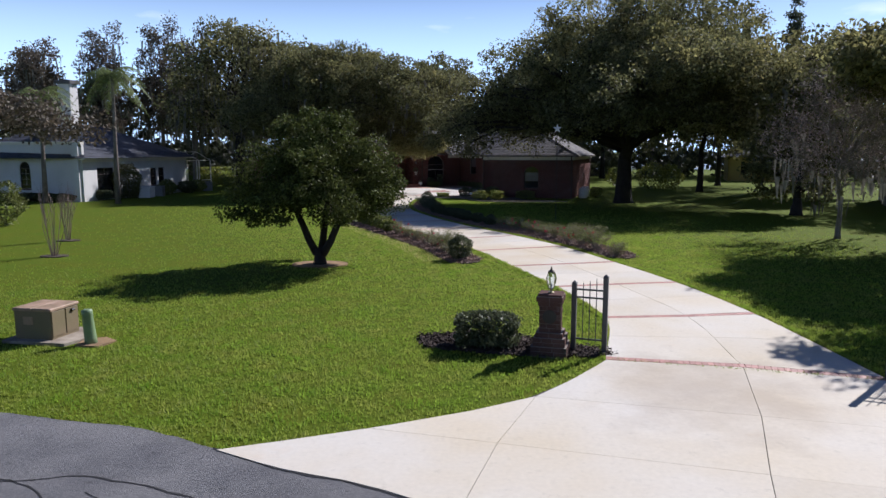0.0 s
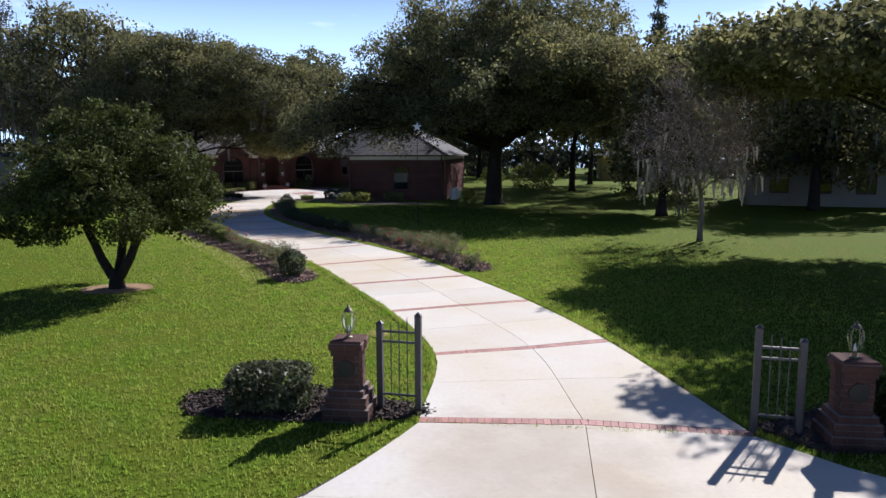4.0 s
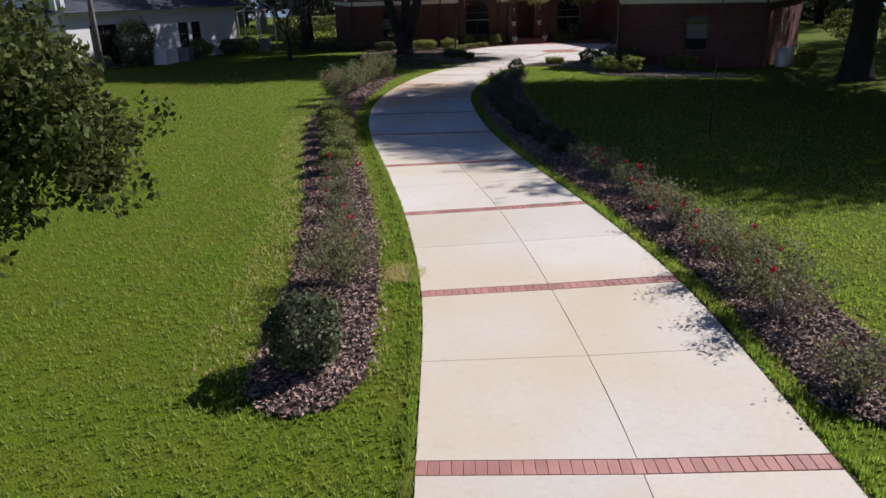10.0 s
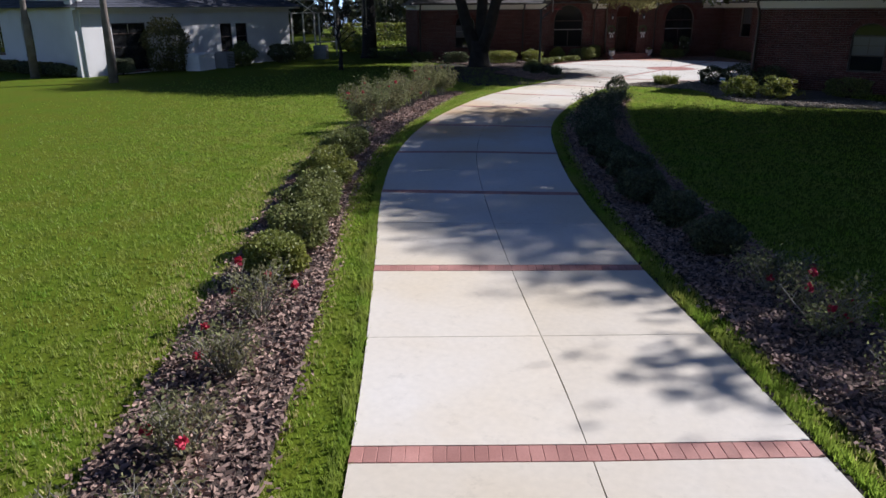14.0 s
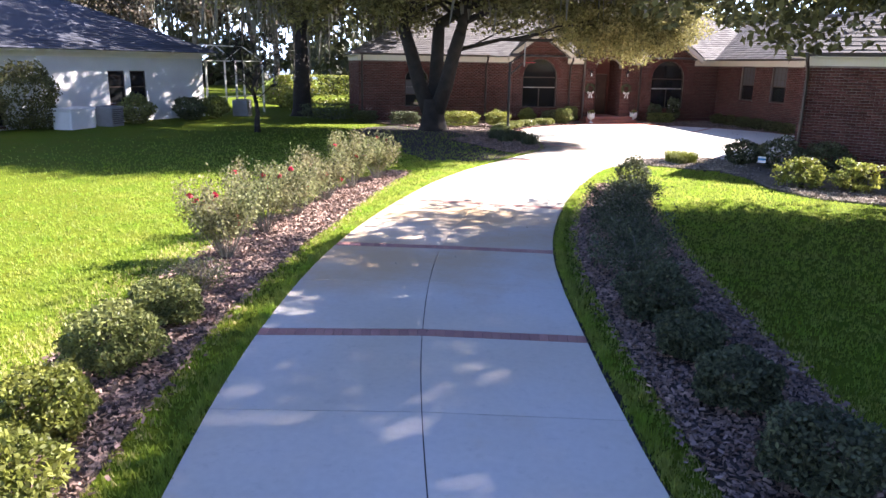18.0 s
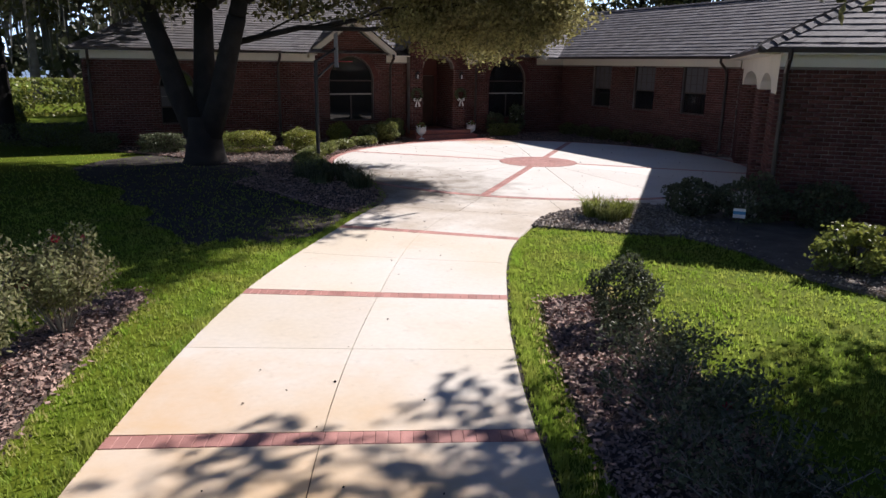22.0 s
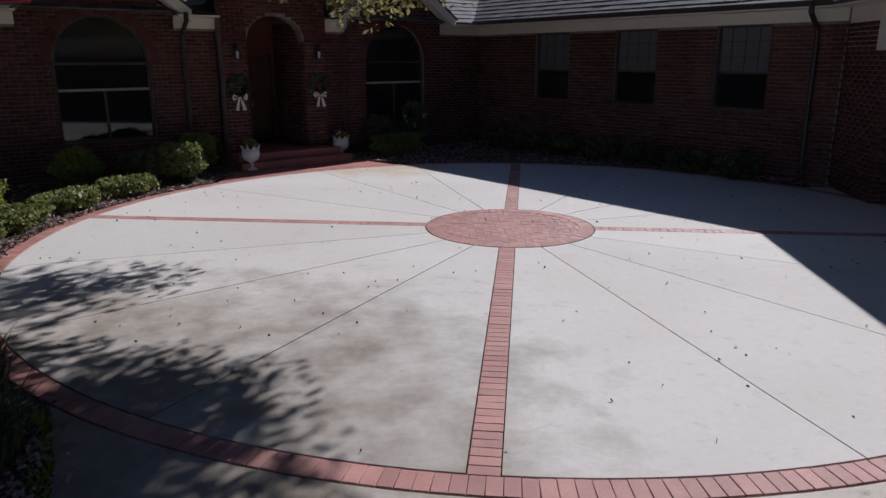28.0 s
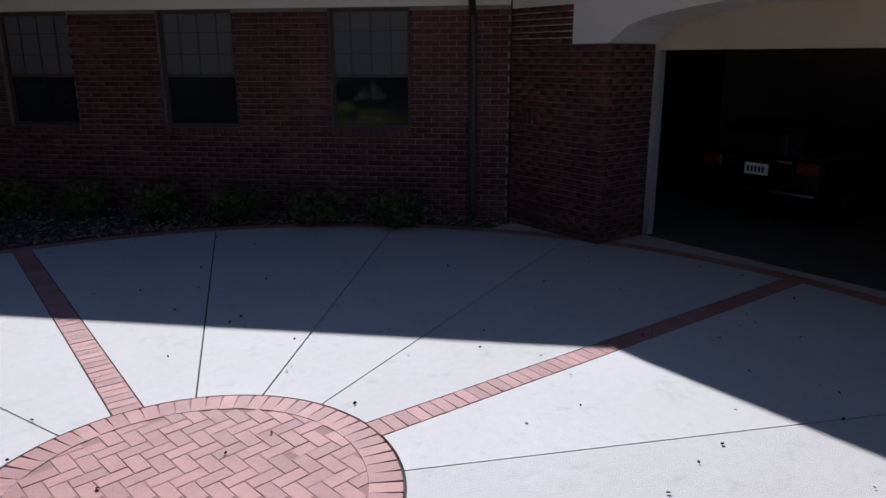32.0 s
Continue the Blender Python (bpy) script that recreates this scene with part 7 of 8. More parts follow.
def wreath(x, y, z, turn, seed):
    rnd = np.random.RandomState(seed)
    t = thing("wreath", "green wreath with a big white ribbon bow", "wreath", (x, y, z), turn, "wreaths on the entry piers")
    a = rnd.rand(900) * 6.283
    pts = np.column_stack([0.21 * np.cos(a), 0.03 * rnd.normal(size=900), 0.21 * np.sin(a)]) + rnd.normal(0, 0.03, (900, 3))
    quads("greenery", leaf_quads(pts, 0.05, rnd), 4, M_BOXD, t)
    b = Build()
    for s in (-1, 1):
        b.add([(0, -0.06, -0.2), (s * 0.16, -0.1, -0.12), (s * 0.18, -0.06, -0.22), (s * 0.14, -0.1, -0.27)], [(0, 1, 2, 3)])
        b.add([(0, -0.07, -0.22), (s * 0.05, -0.07, -0.22), (s * 0.13, -0.09, -0.48), (s * 0.05, -0.08, -0.5)], [(0, 1, 2, 3)])
        b.add([(0, -0.05, -0.2), (s * 0.16, -0.08, -0.125), (s * 0.18, -0.04, -0.225), (s * 0.14, -0.08, -0.275)], [(3, 2, 1, 0)])
    b.done("bow", M_WFLOW, t, "white ribbon bow")
    return t


wreath(*pq(-0.47, F - 0.43), 1.75, 30, 1)
wreath(*pq(1.57, F - 0.43), 1.75, 30, 2)


def wall_lamp(x, y, z, turn):
    t = thing("wall_lantern", "small black wall lantern beside the entry", "lantern", (x, y, z), turn, "wall lanterns")
    Build().box(-0.05, 0.05, -0.02, 0.03, -0.1, 0.12, None, 0.01).done("back_plate", M_BLACK, t)
    lathe_part("glass", [(0.05, -0.1), (0.075, 0.1), (0.07, 0.11)], M_LAMPGLASS, t, (0, -0.12, 0), 6)
    lathe_part("roof", [(0.09, 0.11), (0.03, 0.18), (0.01, 0.22)], M_BLACK, t, (0, -0.12, 0), 6)
    lathe_part("candle", [(0.03, -0.1), (0.03, 0.05)], M_PORC, t, (0, -0.12, 0), 8)
    Build().tube([(0, 0.0, -0.12), (0, -0.12, -0.12)], 0.012, 6).done("arm", M_BLACK, t)
    return t


wall_lamp(*pq(-0.47, F - 0.4), 2.5, 30)
wall_lamp(*pq(1.57, F - 0.4), 2.5, 30)

hoop = thing("basketball_hoop", "tall dark pole with a basketball backboard and rim", "basketball hoop", (-8.62, 70.95, 0), 15)
Build().tube([(0, 0, -0.05), (0, 0, 3.05)], 0.06, 12).done("pole", M_BLACK, hoop)
Build().tube([(0, 0, 2.5), (0.55, 0, 3.0)], 0.035, 8).done("arm", M_BLACK, hoop)
Build().tube([(0, 0, 3.0), (0.6, 0, 3.4)], 0.035, 8).done("arm", M_BLACK, hoop)
Build().box(0.6, 0.635, -0.85, 0.85, 2.85, 3.85, None, 0.01).done("backboard", M_MUNTIN, hoop)
Build().tube([(0.86 + 0.23 * math.cos(a), 0.23 * math.sin(a), 3.02) for a in np.linspace(0, 6.283, 21)], 0.012, 6).done("rim", M_BLOOM, hoop)

# planting between the ring and the front of the house
front_poly = [(CX + 6.76 * math.cos(radians(a)), CY + 6.76 * math.sin(radians(a))) for a in range(138, 222, 4)] + [(-8.6, 66.6), (-10.2, 69.3), (-13.2, 71.2), (-17.2, 73.0), pq(-12.6, F - 0.35), pq(-0.9, F - 0.35), pq(-1.2, 7.2)]
mulch_bed("bed_front", "shaded bark mulch bed before the house", front_poly, 5500, 25)
right_poly = [(CX + 6.76 * math.cos(radians(a)), CY + 6.76 * math.sin(radians(a))) for a in range(96, 20, -4)] + [en(5.9, 3.9), pq(7.05, -1.0), pq(7.05, F - 0.35), pq(1.95, F - 0.35), pq(2.2, 7.2)]
mulch_bed("bed_wing", "shaded bark mulch bed under the windows", right_poly, 3000, 26)
for i, (x, y, r, h, m, w, lab) in enumerate((
        (-9.1, 76.55, 0.42, 0.7, M_YEL, 1.1, "yellow-green loose shrub before the house"), (-7.95, 76.75, 0.4, 0.65, M_BOXD, 1.1, "dark green shrub before the house"), (-7.3, 77.0, 0.45, 0.76, M_BOX, 1.1, "green shrub before the house"), (-7.2, 78.3, 0.38, 0.85, M_BOX, 1.0, "green shrub beside the porch"), (-9.85, 73.5, 0.55, 0.78, M_YEL, 1.15, "yellow-green loose shrub before the house"),
        (-11.5, 72.85, 0.5, 0.72, M_YEL, 2.0, "clipped yellow-green hedge before the house"), (-14.2, 72.3, 0.45, 0.6, M_BOXD, 1.8, "dark clipped shrub before the house"), (-16.4, 72.4, 0.45, 0.55, M_BOXD, 1.5, "dark clipped shrub before the house"), (-18.7, 73.2, 0.9, 0.8, M_BOXD, 2.0, "dark clipped hedge at the house corner"))):
    ball_bush("front_shrub", lab, x, y, r, h, m, 240 + i, 0.038, 5200, wide=w, turn=30, boxy="clipped" in lab)
hd = ball_bush("low_hedge", "low clipped hedge lit by the sun beside the porch", *pq(3.4, 7.75), 0.34, 0.5, M_BOX, 260, 0.042, 3600, "hedge", turn=25, wide=2.3, boxy=True)
ball_bush("shrub", "dark shrub behind the low hedge", *pq(3.3, 8.35), 0.4, 0.95, M_BOXD, 261, 0.06, 1500)
wf = ball_bush("camellia", "dark shrub with a few white blooms", *pq(4.3, 8.2), 0.35, 1.35, M_BOXD, 262, 0.07, 900)
rnd = np.random.RandomState(4)
for k in range(4):
    p = in_ball(1, rnd, 0.9)[0] * np.array([0.3, 0.3, 0.4]) + np.array([0, 0, 1.0])
    quads("bloom", leaf_quads(in_ball(30, rnd) * 0.05 + p, 0.06, rnd, long=1), 4, M_WFLOW, wf)
for i in range(7):
    ball_bush("box_hedge", "dark low hedge under the windows in shade", *pq(6.55, 7.4 - 1.2 * i), 0.4, 0.5, M_OAK, 270 + i, 0.06, 1500, "hedge", "hedge under the windows")
for i in range(6):
    a = radians(150 + 11 * i)
    ball_bush("ground_cover", "low green leafy ground cover along the brick ring", CX + 7.25 * math.cos(a), CY + 7.25 * math.sin(a), 0.42, 0.3, M_BOX, 280 + i, 0.06, 1700, "ground cover", "ground cover", turn=150 + 11 * i + 90, wide=1.6)
for i, (x, y) in enumerate(((-6.5, 66.3), (-6.95, 67.2), (-7.6, 66.9), (-7.5, 68.2), (-8.2, 67.7))):
    grass_clump("liriope_clump", "dark arching clump of border grass in shade", x, y, 0.5, 0.42, 330, M_BOXD, 290 + i)
stone_poly = STONE_EDGE + [en(5.9, -7.0), en(9.5, -7.1), en(9.5, -8.6), (8.5, 58.2), (4.6, 57.8), (2.3, 58.2), (1.4, 59.4), (0.9, 61.0), (0.2, 62.0), (-0.8, 62.1)]
mulch_bed("bed_stones", "bed of brown river stones beside the forecourt", stone_poly, 34000, 27, M_GRAVEL, M_STONE, 0.027, 0.01, "river_stones", 0.3)
for i, (x, y, r, h) in enumerate(((-1.15, 63.55, 0.42, 0.42), (-0.7, 63.45, 0.4, 0.4), (-0.95, 63.1, 0.35, 0.34))):
    grass_clump("green_grass_clump", "bright green clump of border grass among stones", x, y, r, h, 420, M_YEL if i < 2 else M_BOX, 310 + i)
for i, (x, y, r, h, m, w) in enumerate(((0.9, 63.9, 0.5, 0.75, M_BOXD, 1.2), (1.9, 63.4, 0.6, 0.9, M_BOXD, 1.2), (3.1, 62.9, 0.55, 0.85, M_BOXD, 1.2), (2.15, 59.75, 0.5, 0.72, M_YEL, 1.2), (3.35, 59.6, 0.52, 0.75, M_YEL, 1.3), (5.6, 60.9, 0.5, 0.7, M_BOX, 1.5))):
    ball_bush("garage_shrub", "dark loose shrub before the garage" if m is M_BOXD else "yellow-green loose shrub before the garage", x, y, r, h, m, 320 + i, 0.05, 2600, wide=w, loose=0.4 if m is M_YEL else 0.0)
sg = thing("yard_sign", "small blue and white yard sign on a wire stake", "sign", (1.35, 62.5, 0), -20)
Build().tube([(0, 0, -0.05), (0, 0, 0.3)], 0.008, 6).done("stake", M_BLACK, sg)
Build().box(-0.11, 0.11, -0.01, 0.01, 0.26, 0.44, None, 0.003).done("plate", M_PORC, sg)
Build().box(-0.11, 0.11, -0.013, -0.011, 0.33, 0.39).done("blue_bar", mat("blue_print", (0.05, 0.25, 0.45), 0.5, 0.1, 2.0, bump=0), sg)

# car in the open garage
car = thing("parked_car", "dark red car parked in the open garage", "car", (*en(10.95, 1.75), 0.01), -105)
prof = [(-0.9, 0.3), (-0.92, 0.75), (-0.88, 0.98), (-0.72, 1.05), (-0.62, 1.42), (0.62, 1.42), (0.72, 1.05), (0.88, 0.98), (0.92, 0.75), (0.9, 0.3)]
b = Build()
stations = [(-2.2, 0.9, 0.86), (-2.3, 0.96, 0.9), (-2.25, 1.0, 0.98), (-1.3, 1.0, 1.0), (1.0, 1.0, 1.0), (2.2, 0.95, 0.72)]
for i, (yy, sx, sz) in enumerate(stations):
    b.v += [(x * sx, yy, 0.3 + (zz - 0.3) * sz) for x, zz in prof]
for i in range(len(stations) - 1):
    for k in range(len(prof)):
        j = (k + 1) % len(prof)
        b.f.append((i * 10 + k, i * 10 + j, (i + 1) * 10 + j, (i + 1) * 10 + k))
b.f += [tuple(reversed(range(10))), tuple(range(50, 60))]
b.done("body", M_CAR, car, smooth=False)
Build().box(-0.62, 0.62, -2.33, -2.29, 1.02, 1.3).done("rear_window", M_GLASS, car)
for s in (-1, 1):
    Build().box(s * 0.72 - 0.16, s * 0.72 + 0.16, -2.36, -2.3, 0.8, 0.95, None, 0.02).done("tail_lamp", M_LENSR, car)
    for y0 in (-1.45, 1.4):
        w = Build().tube([(s * 0.8 - 0.1, y0, 0.32), (s * 0.8 + 0.1, y0, 0.32)], 0.32, 20).done("wheel", M_RUBBER, car)
        Build().tube([(s * 0.8 - 0.11, y0, 0.32), (s * 0.8 + 0.11, y0, 0.32)], 0.2, 14).done("rim", M_CHROME, w)
Build().box(-0.17, 0.17, -2.37, -2.34, 0.72, 0.88).done("number_plate", M_PORC, car)
for k in range(5):
    Build().box(-0.13 + 0.055 * k, -0.095 + 0.055 * k, -2.376, -2.371, 0.76, 0.84).done("plate_bar", M_GUTTER, car)
Build().box(-0.5, 0.5, -2.36, -2.33, 0.92, 0.95).done("chrome_strip", M_CHROME, car)
Build().box(-0.85, 0.85, -2.37, -2.3, 0.5, 0.53).done("bumper_strip", M_CHROME, car)
# pool equipment beside the garage
for i, (n, r, h) in enumerate(((-5.9, 0.3, 0.85), (-5.0, 0.3, 0.8), (-4.0, 0.26, 0.7))):
    eq = thing("pump_tank", "white plastic pump tank beside the garage wall", "tank", (*en(GE1 + 0.65, n), 0), 0, "pump tanks")
    lathe_part("vessel", [(r * 0.9, -0.02), (r, 0.05), (r, h * 0.75), (r * 0.7, h * 0.95), (0.05, h)], M_PORC, eq, smooth=True)
    Build().tube([(0, 0, h), (0, 0, h + 0.08), (0.3, 0, h + 0.08), (0.3, 0, 0.0)], 0.03, 8).done("pipe", M_PORC, eq)
ball_bush("shrub", "yellow-green shrub beside the pump tanks", *en(GE1 + 1.6, -4.6), 0.5, 0.8, M_YEL, 330, 0.07, 1400)

# star on a pole
st = thing("star_ornament", "white five-pointed star on a thin dark pole", "ornament", (6.11, 44.03, 0), 0)
Build().tube([(0, 0.02, -0.05), (0, 0.02, 4.8)], [0.02, 0.012], 8).done("pole", M_BLACK, st)
v = [(0, -0.03, 4.93), (0, 0.03, 4.93)] + [((0.25 if k % 2 == 0 else 0.1) * math.sin(math.pi * k / 5), 0, 4.93 + (0.25 if k % 2 == 0 else 0.1) * math.cos(math.pi * k / 5)) for k in range(10)]
raw("star", v, [(0, 2 + k, 2 + (k + 1) % 10) for k in range(10)] + [(1, 2 + (k + 1) % 10, 2 + k) for k in range(10)], M_STAR, st)

# hedge and far things
hg = thing("clipped_hedge", "tall clipped bright green hedge behind the oak", "hedge", (-24.5, 88.0, 0), 12)
rnd = np.random.RandomState(6)
pts = (rnd.rand(9000, 3) * 2 - 1)
ax = rnd.randint(3, size=9000)
pts[np.arange(9000), ax] = np.sign(pts[np.arange(9000), ax]) * (0.92 + 0.12 * rnd.rand(9000))
quads("foliage", leaf_quads(pts * np.array([6.0, 0.9, 0.95]) + np.array([0, 0, 0.95]), 0.13, rnd), 4, M_YEL, hg)
for i, (x, y, r, h) in enumerate(((19.0, 76.2, 1.5, 2.6), (20.8, 76.0, 1.3, 2.3), (16.5, 80, 1.2, 2.0), (-24.0, 78.5, 0.9, 1.1), (-26.5, 80.5, 1.2, 1.4))):
    ball_bush("yellow_shrub", "yellow-green loose shrub on the far lawn", x, y, r, h, M_YEL, 340 + i, 0.12, 1500)
lake = raw("water", [(-400, 150, -0.02), (400, 150, -0.02), (400, 700, -0.02), (-400, 700, -0.02)], [(0, 1, 2, 3)], M_WATER)
tagged(lake, "still pale lake beyond the trees", "lake", kind="structure")
for nm, x, y, turn, wmat, w, label in (("grey_house", 36.0, 55.5, -25, M_TANWALL, 11.0, "pale house half hidden behind the oaks"), ("yellow_house", 38.0, 97.0, -15, M_YELWALL, 9.0, "yellow house far behind the trees")):
    hs = thing(nm, label, "house", (x, y, 0), turn)
    a, b_ = (-w / 2, -3.5), (w / 2, -3.5)
    ops = [(1.5 + 2.6 * k, 2.7 + 2.6 * k, 0.9, 2.2, 0.0) for k in range(3)]
    strip_wall("wall", a, b_, -0.1, 2.9, ops, wmat, hs)
    for o in ops:
        window_unit(a, b_, o, hs, cols=2, rows=2, muntin=M_WHITE, blind=False)
    for q in (((w / 2, -3.5), (w / 2, 3.5)), ((w / 2, 3.5), (-w / 2, 3.5)), ((-w / 2, 3.5), (-w / 2, -3.5))):
        strip_wall("wall", *q, -0.1, 2.9, [], wmat, hs)
    c = [(-w / 2 - 0.5, -4, 2.9), (w / 2 + 0.5, -4, 2.9), (w / 2 + 0.5, 4, 2.9), (-w / 2 - 0.5, 4, 2.9)]
    ra, rb = (-w / 2 + 3.5, 0, 4.9), (w / 2 - 3.5, 0, 4.9)
    tile_roof("roof", c[0], c[1], rb, ra, M_ROOF2, hs, course=0.5, tile=0.8)
    tile_roof("roof", c[1], c[2], tuple(np.array(rb) + 1e-3), rb, M_ROOF2, hs, course=0.5, tile=0.8)
    tile_roof("roof", c[2], c[3], ra, rb, M_ROOF2, hs, course=0.5, tile=0.8)
    tile_roof("roof", c[3], c[0], ra, tuple(np.array(ra) + 1e-3), M_ROOF2, hs, course=0.5, tile=0.8)
# fallen leaves and acorns on the forecourt and drive
rnd = np.random.RandomState(12)
k = 240
a, r = rnd.rand(k) * 6.283, 6.4 * np.sqrt(rnd.rand(k))
pts = np.column_stack([CX + r * np.cos(a), CY + r * np.sin(a), np.full(k, 0.012)])
p2 = np.array([[*(catmull(MID, s) + rnd.normal(0, 0.8, 2)), 0.01] for s in rnd.rand(60) * 4 + 9])
litter = quads("fallen_leaves", leaf_quads(np.concatenate([pts, p2]), 0.024, rnd, 0.6, 1.3), 4, M_SOIL)
tagged(litter, "small brown fallen leaves and acorns on concrete", "leaf litter", kind="stuff")
oak_poly = [(-5.75, 64.2), (-5.74, 65.2), (-6.0, 66.2), (-6.35, 67.05), (-7.5, 67.7), (-9.4, 68.0), (-9.8, 66.6), (-8.2, 65.2), (-7.0, 63.9), (-6.1, 63.2)]
# thin soil under the oak; its dark colour also deepens the oak's shade
shade_soil_poly = [(-6.5, 61.3), (-7.1, 60.7), (-7.7, 60.9), (-8.4, 60.4), (-9.0, 61.3), (-9.9, 62.0), (-10.3, 63.2), (-11.3, 63.9), (-12.2, 65.6), (-13.5, 66.3), (-14.3, 67.4), (-15.2, 69.0), (-14.6, 71.4), (-12.6, 72.3), (-10.6, 71.6), (-9.6, 69.8), (-9.2, 67.6), (-8.1, 65.0), (-6.95, 63.8), (-6.1, 63.1), (-6.25, 62.2)]
soil_curve = shade_soil_poly + shade_soil_poly[:1]
soil_edge = [catmull(soil_curve, s) for s in np.arange(0, len(shade_soil_poly), 0.25)]
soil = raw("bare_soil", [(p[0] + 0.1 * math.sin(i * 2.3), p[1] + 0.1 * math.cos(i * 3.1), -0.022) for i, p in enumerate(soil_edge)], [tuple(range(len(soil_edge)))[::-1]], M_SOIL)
tagged(soil, "thinly grassed soil under the big oak, coloured dark to deepen its shade", "soil", kind="structure")
mulch_bed("bed_oak", "dark mulch and gravel bed at the forecourt edge", oak_poly, 3500, 28)
GRASS_HOLES = [oak_poly, front_bed, right_gate_bed, front_poly, right_poly, stone_poly, [(-7.75, 18.45), (-6.15, 18.2), (-5.45, 18.25), (-5.45, 18.7), (-5.95, 19.1), (-6.3, 19.75), (-7.6, 19.9)], [(-3.48 + 0.9 * math.cos(w), 28.56 + 0.65 * math.sin(w)) for w in np.linspace(0, 6.283, 17)[:-1]]]
# ---------------------------------------------------------------- grass
def grass(name, label, parent, spots, rnd, height, width, material=M_GRASS):
    """Tufts of three blades at the spots (array of x, y)."""
    n = len(spots)
    out = np.empty((n, 3, 3, 3), np.float32)
    for k in range(3):
        a = rnd.rand(n) * 6.283
        h = height * (0.55 + 0.7 * rnd.rand(n)) * (1 + 0.3 * np.sin(spots[:, 0] * 5.1 + 2 * np.sin(spots[:, 1] * 3.7)) * np.sin(spots[:, 1] * 6.3 + 2 * np.sin(spots[:, 0] * 2.9)))
        lean = 0.8 * h * rnd.rand(n)
        bx, by = spots[:, 0] + rnd.normal(0, 0.012, n), spots[:, 1] + rnd.normal(0, 0.012, n)
        w = width * (0.7 + 0.6 * rnd.rand(n))
        dx, dy = np.cos(a), np.sin(a)
        out[:, k, 0] = np.column_stack([bx - dy * w, by + dx * w, np.full(n, -0.03)])
        out[:, k, 1] = np.column_stack([bx + dy * w, by - dx * w, np.full(n, -0.03)])
        out[:, k, 2] = np.column_stack([bx + dx * lean, by + dy * lean, -0.03 + h])
    return quads(name, out.reshape(-1, 3), 3, material, parent, label, "stuff")


rnd = np.random.RandomState(91)
hard = [[p for p in EDGE_L[:49]] + [p for p in EDGE_R[:49]][::-1], AP + [(8.58, 16.7), (9.2, 15.7), (9.9, 14.9), (11.8, 12.7), (14.2, 11.4), (15.2, 5), (-1.54, 5)], left_bed, right_bed, list(outer), ribbon(LEFT, RIGHT, 11.4, 12.95)]
hard += GRASS_HOLES


DRY_SPOTS = ((3.66, 22.75, 0.22), (1.29, 32.69, 0.36), (-1.71, 58.55, 0.15))


def lawn_spots(x0, x1, y0, y1, count):
    """Spots on the lawn, thick beside the drive and thinning out away from it."""
    s = np.column_stack([x0 + (x1 - x0) * rnd.rand(count), y0 + (y1 - y0) * rnd.rand(count)])
    away = np.full(count, 1e9)
    for k in np.arange(0, 13, 0.5):
        c = catmull(MID, k)
        away = np.minimum(away, np.hypot(s[:, 0] - c[0], s[:, 1] - c[1]))
    away = np.minimum(away, np.hypot((s[:, 0] + 2) * 0.7, s[:, 1] - 16))
    s = s[rnd.rand(count) < 1.0 * np.exp(-(away / 7.6) ** 2)]
    ok = s[:, 1] > road_edge(s[:, 0]) + 0.02
    for poly in hard:
        ok &= ~inside(poly, s[:, 0], s[:, 1])
    ok &= np.hypot(s[:, 0] - CX, s[:, 1] - CY) > 7.3
    for px, py, pr in DRY_SPOTS:
        ok &= (np.hypot(s[:, 0] - px, s[:, 1] - py) > pr * 0.85) | (rnd.rand(len(s)) < 0.2)
    # grass thinned here so the shade-darkened sheet shows through
    ok &= ~inside(shade_soil_poly, s[:, 0], s[:, 1]) | (rnd.rand(len(s)) < 0.25)
    return s[ok]


grass("grass", "short green lawn grass beside the drive", ground, lawn_spots(-22, 22, 12.5, 76, 1120000), rnd, 0.052, 0.0085)
# longer tufts that overhang the edges of the drive
edge = []
for curve, d in ((EDGE_L, 1), (EDGE_R[:49], -1)):
    for (x0, y0), (x1, y1) in zip(curve, curve[1:]):
        L = math.hypot(x1 - x0, y1 - y0)
        for _ in range(int(L * 130)):
            u = rnd.rand()
            nx, ny = -(y1 - y0) / L * d, (x1 - x0) / L * d
            o = (0.01 if d > 0 else 0.045) + 0.12 * rnd.rand()
            edge.append((x0 + (x1 - x0) * u + nx * o, y0 + (y1 - y0) * u + ny * o))
edge = np.array([p for p in edge if not (p[1] > 62.2 and p[0] > -3.2)])
for poly in (hard[0], ribbon(LEFT, RIGHT, 11.4, 12.95)):
    edge = edge[~inside(poly, edge[:, 0], edge[:, 1])]
edge = edge[np.hypot(edge[:, 0] - CX, edge[:, 1] - CY) > 6.8]
grass("edge_grass", "longer grass along the drive edges", ground, edge, rnd, 0.085, 0.008)
# yellowed grass along the outer edges of the beds
dry = []
for line, d in ((LB_OUT, 1), (RB_OUT, -1), (LB_IN, -1), (RB_IN, 1)):
    reach = 0.8 if line is LB_OUT else 0.2
    for (x0, y0), (x1, y1) in zip(line, line[1:]):
        L = math.hypot(x1 - x0, y1 - y0)
        nx, ny = -(y1 - y0) / L * d, (x1 - x0) / L * d
        for _ in range(int(L * 210 * reach)):
            u, o = rnd.rand(), 0.01 + reach * rnd.rand() ** 1.6
            dry.append((x0 + (x1 - x0) * u + nx * o, y0 + (y1 - y0) * u + ny * o))
for px, py, pr in DRY_SPOTS:
    for _ in range(int(2600 * pr)):
        w, q = rnd.rand() * 6.283, pr * rnd.rand() ** 0.7
        dry.append((px + q * math.cos(w), py + q * math.sin(w)))
dry = [p for p in dry if p[1] < 62.2]
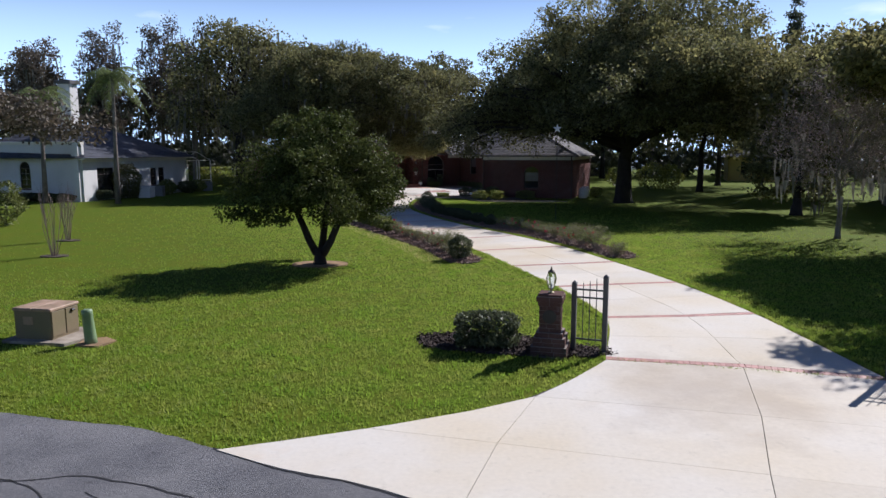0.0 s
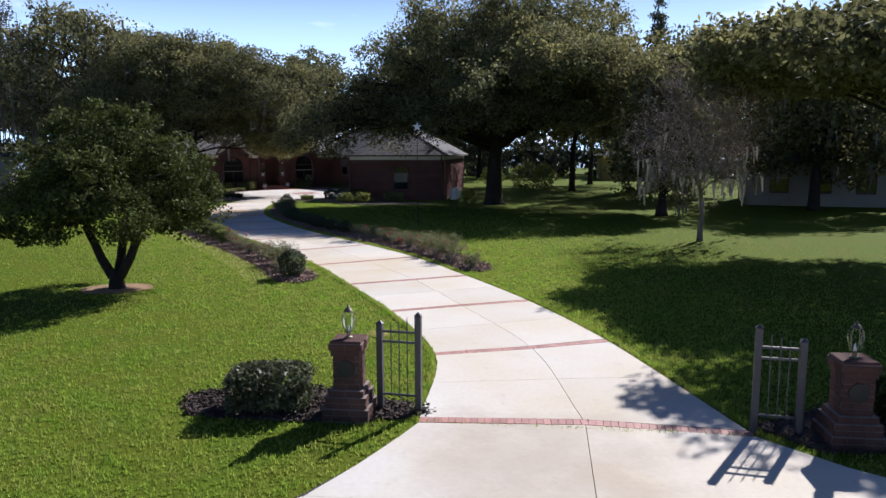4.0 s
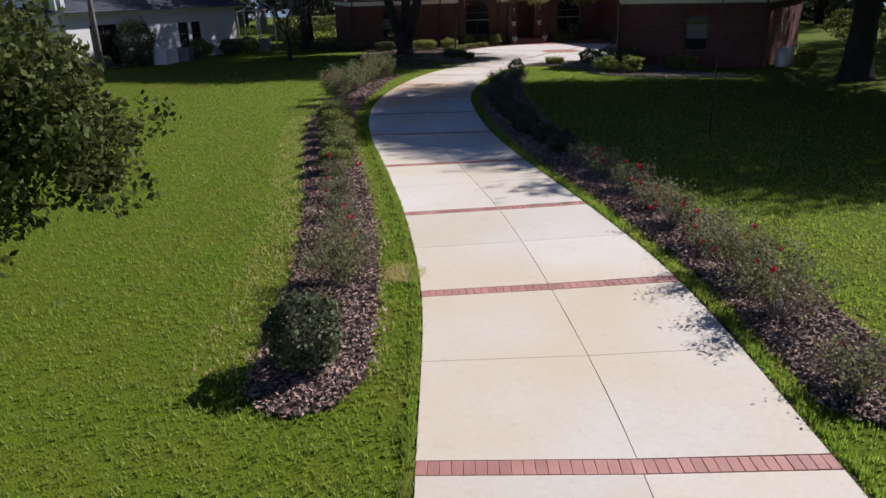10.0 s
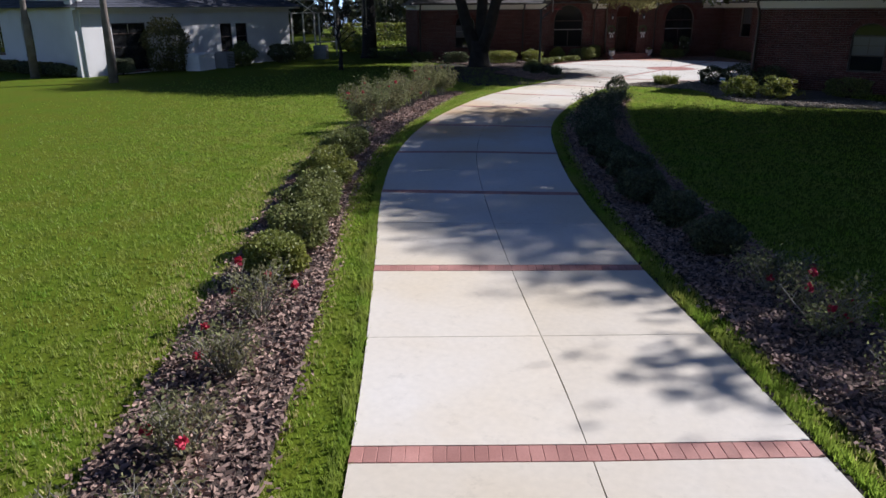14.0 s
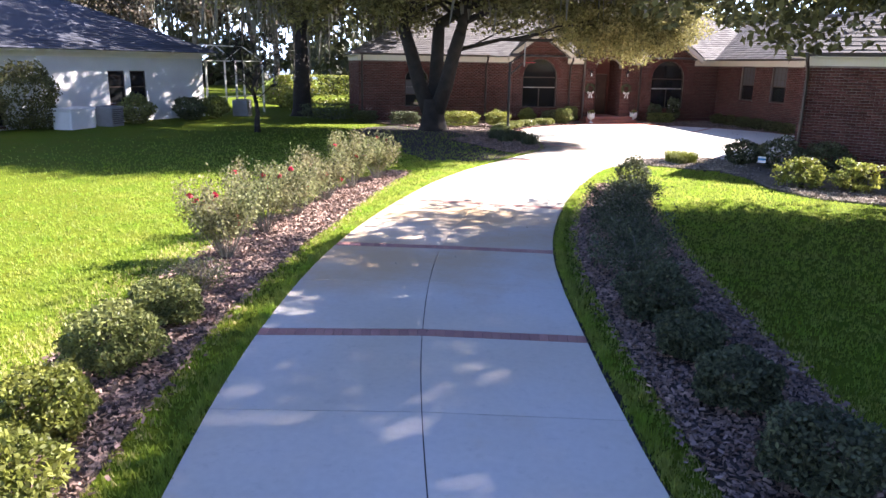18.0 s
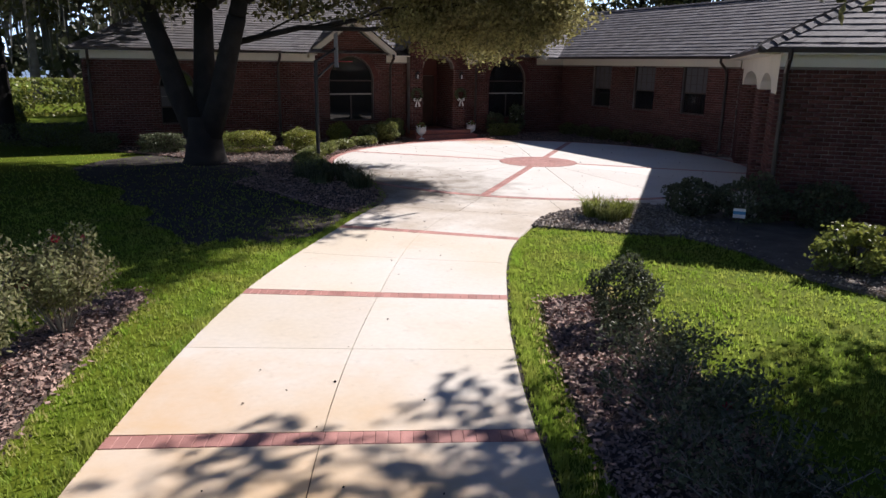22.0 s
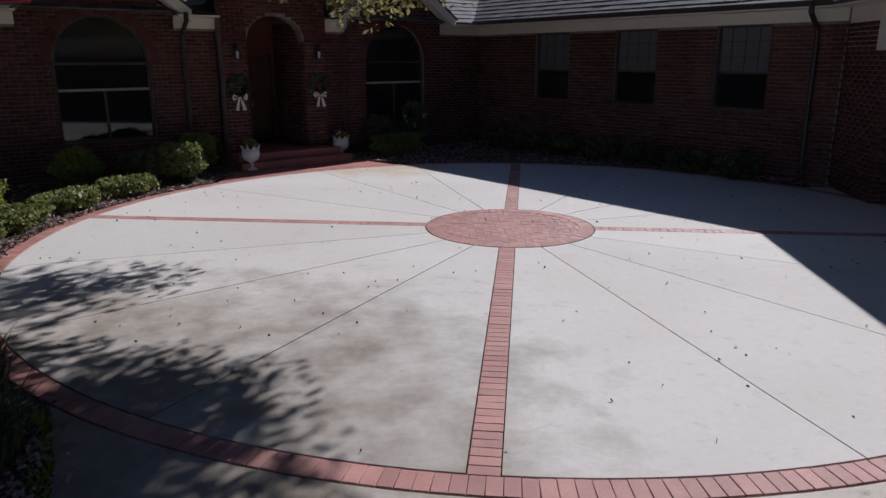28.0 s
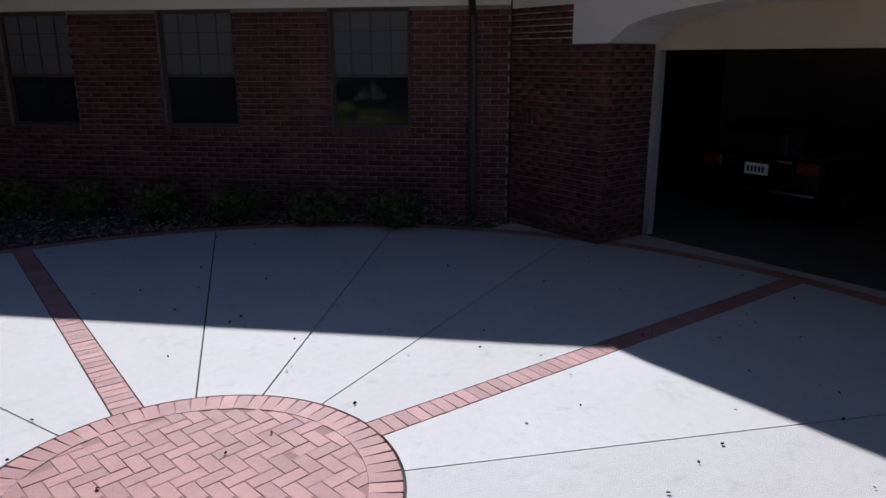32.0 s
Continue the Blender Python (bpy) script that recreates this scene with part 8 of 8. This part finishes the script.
grass("dry_grass", "yellowed grass along the flower beds", ground, np.array(dry), rnd, 0.055, 0.007, M_DRY)
# ---------------------------------------------------------------- wall bricks beside the window, one by one
b = BRICK_L / 2 - 0.0055
me = bpy.data.meshes.new("brick")
me.from_pydata([(x, y, z) for y in (0, 0.008) for x, z in ((-b, 0), (b, 0), (b, COURSE - 0.011), (-b, COURSE - 0.011))], [], [(4, 7, 6, 5), (0, 4, 5, 1), (3, 2, 6, 7), (0, 3, 7, 4), (1, 5, 6, 2)])
me.materials.append(M_BRICK_O)
for parent, p in singles[:300]:
    ob = new("brick", me)
    ob.matrix_world = p
    ob.parent = parent
# ---------------------------------------------------------------- paving bricks, one by one
for band, k in bands:
    a, m, b = (np.array(c[k]) for c in (LEFT, MID, RIGHT))
    rows = [a + (m - a) * u for u in np.linspace(0, 1, 19)][:-1] + [m + (b - m) * u for u in np.linspace(0, 1, 19)]
    n = int(round((np.linalg.norm(m - a) + np.linalg.norm(b - m)) / 0.1035))
    half = np.linalg.norm(m - a) / (np.linalg.norm(m - a) + np.linalg.norm(b - m))
    for i in range(n):
        u = (i + 0.5) / n
        p = a + (m - a) * (u / half) if u < half else m + (b - m) * ((u - half) / (1 - half))
        d = (m - a) if u < half else (b - m)
        lay(band, p[0], p[1], math.atan2(d[1], d[0]), 0.0)
ring = new("brick_ring")
ring.parent = court
ring["label"] = "ring of red bricks round the forecourt"
count = 400
for i in range(count):
    a = 2 * math.pi * i / count
    lay(ring, CX + 6.605 * math.cos(a), CY + 6.605 * math.sin(a), a - math.pi / 2)
for k in range(4):
    spoke = new("brick_spoke")
    spoke.parent = court
    spoke["label"] = "straight spoke of red bricks"
    a = radians(SPOKE0 + 90 * k)
    for i in range(51):
        r = R_DISC + 0.055 + 0.1035 * i
        if r < R_IN - 0.04:
            lay(spoke, CX + r * math.cos(a), CY + r * math.sin(a), a)
disc = new("brick_disc")
disc.parent = court
Build().prism([(CX + 1.21 * math.cos(w), CY + 1.21 * math.sin(w)) for w in np.linspace(0, 6.283, 49)[:-1]], -0.05, -0.002).done("sand_bed", M_SAND, disc)
disc["label"] = "disc of red bricks in herringbone with a soldier border"
for i in range(68):
    a = 2 * math.pi * i / 68
    lay(disc, CX + 1.115 * math.cos(a), CY + 1.115 * math.sin(a), a - math.pi / 2, 0.003)
u = 0.1035
turn_d = radians(SPOKE0 + 8)
for i in range(-14, 15):
    for j in range(-14, 15):
        # herringbone: a cell starts an upright brick or a lying one by its diagonal
        d = (i - j) % 4
        if d == 3:
            x, y, a = (i + 0.5) * u, (j + 1.0) * u, 0.0
        elif d == 0:
            x, y, a = (i + 1.0) * u, (j + 0.5) * u, math.pi / 2
        else:
            continue
        if math.hypot(x, y) < 1.035:
            lay(disc, CX + x * math.cos(turn_d) - y * math.sin(turn_d), CY + x * math.sin(turn_d) + y * math.cos(turn_d), a + turn_d)
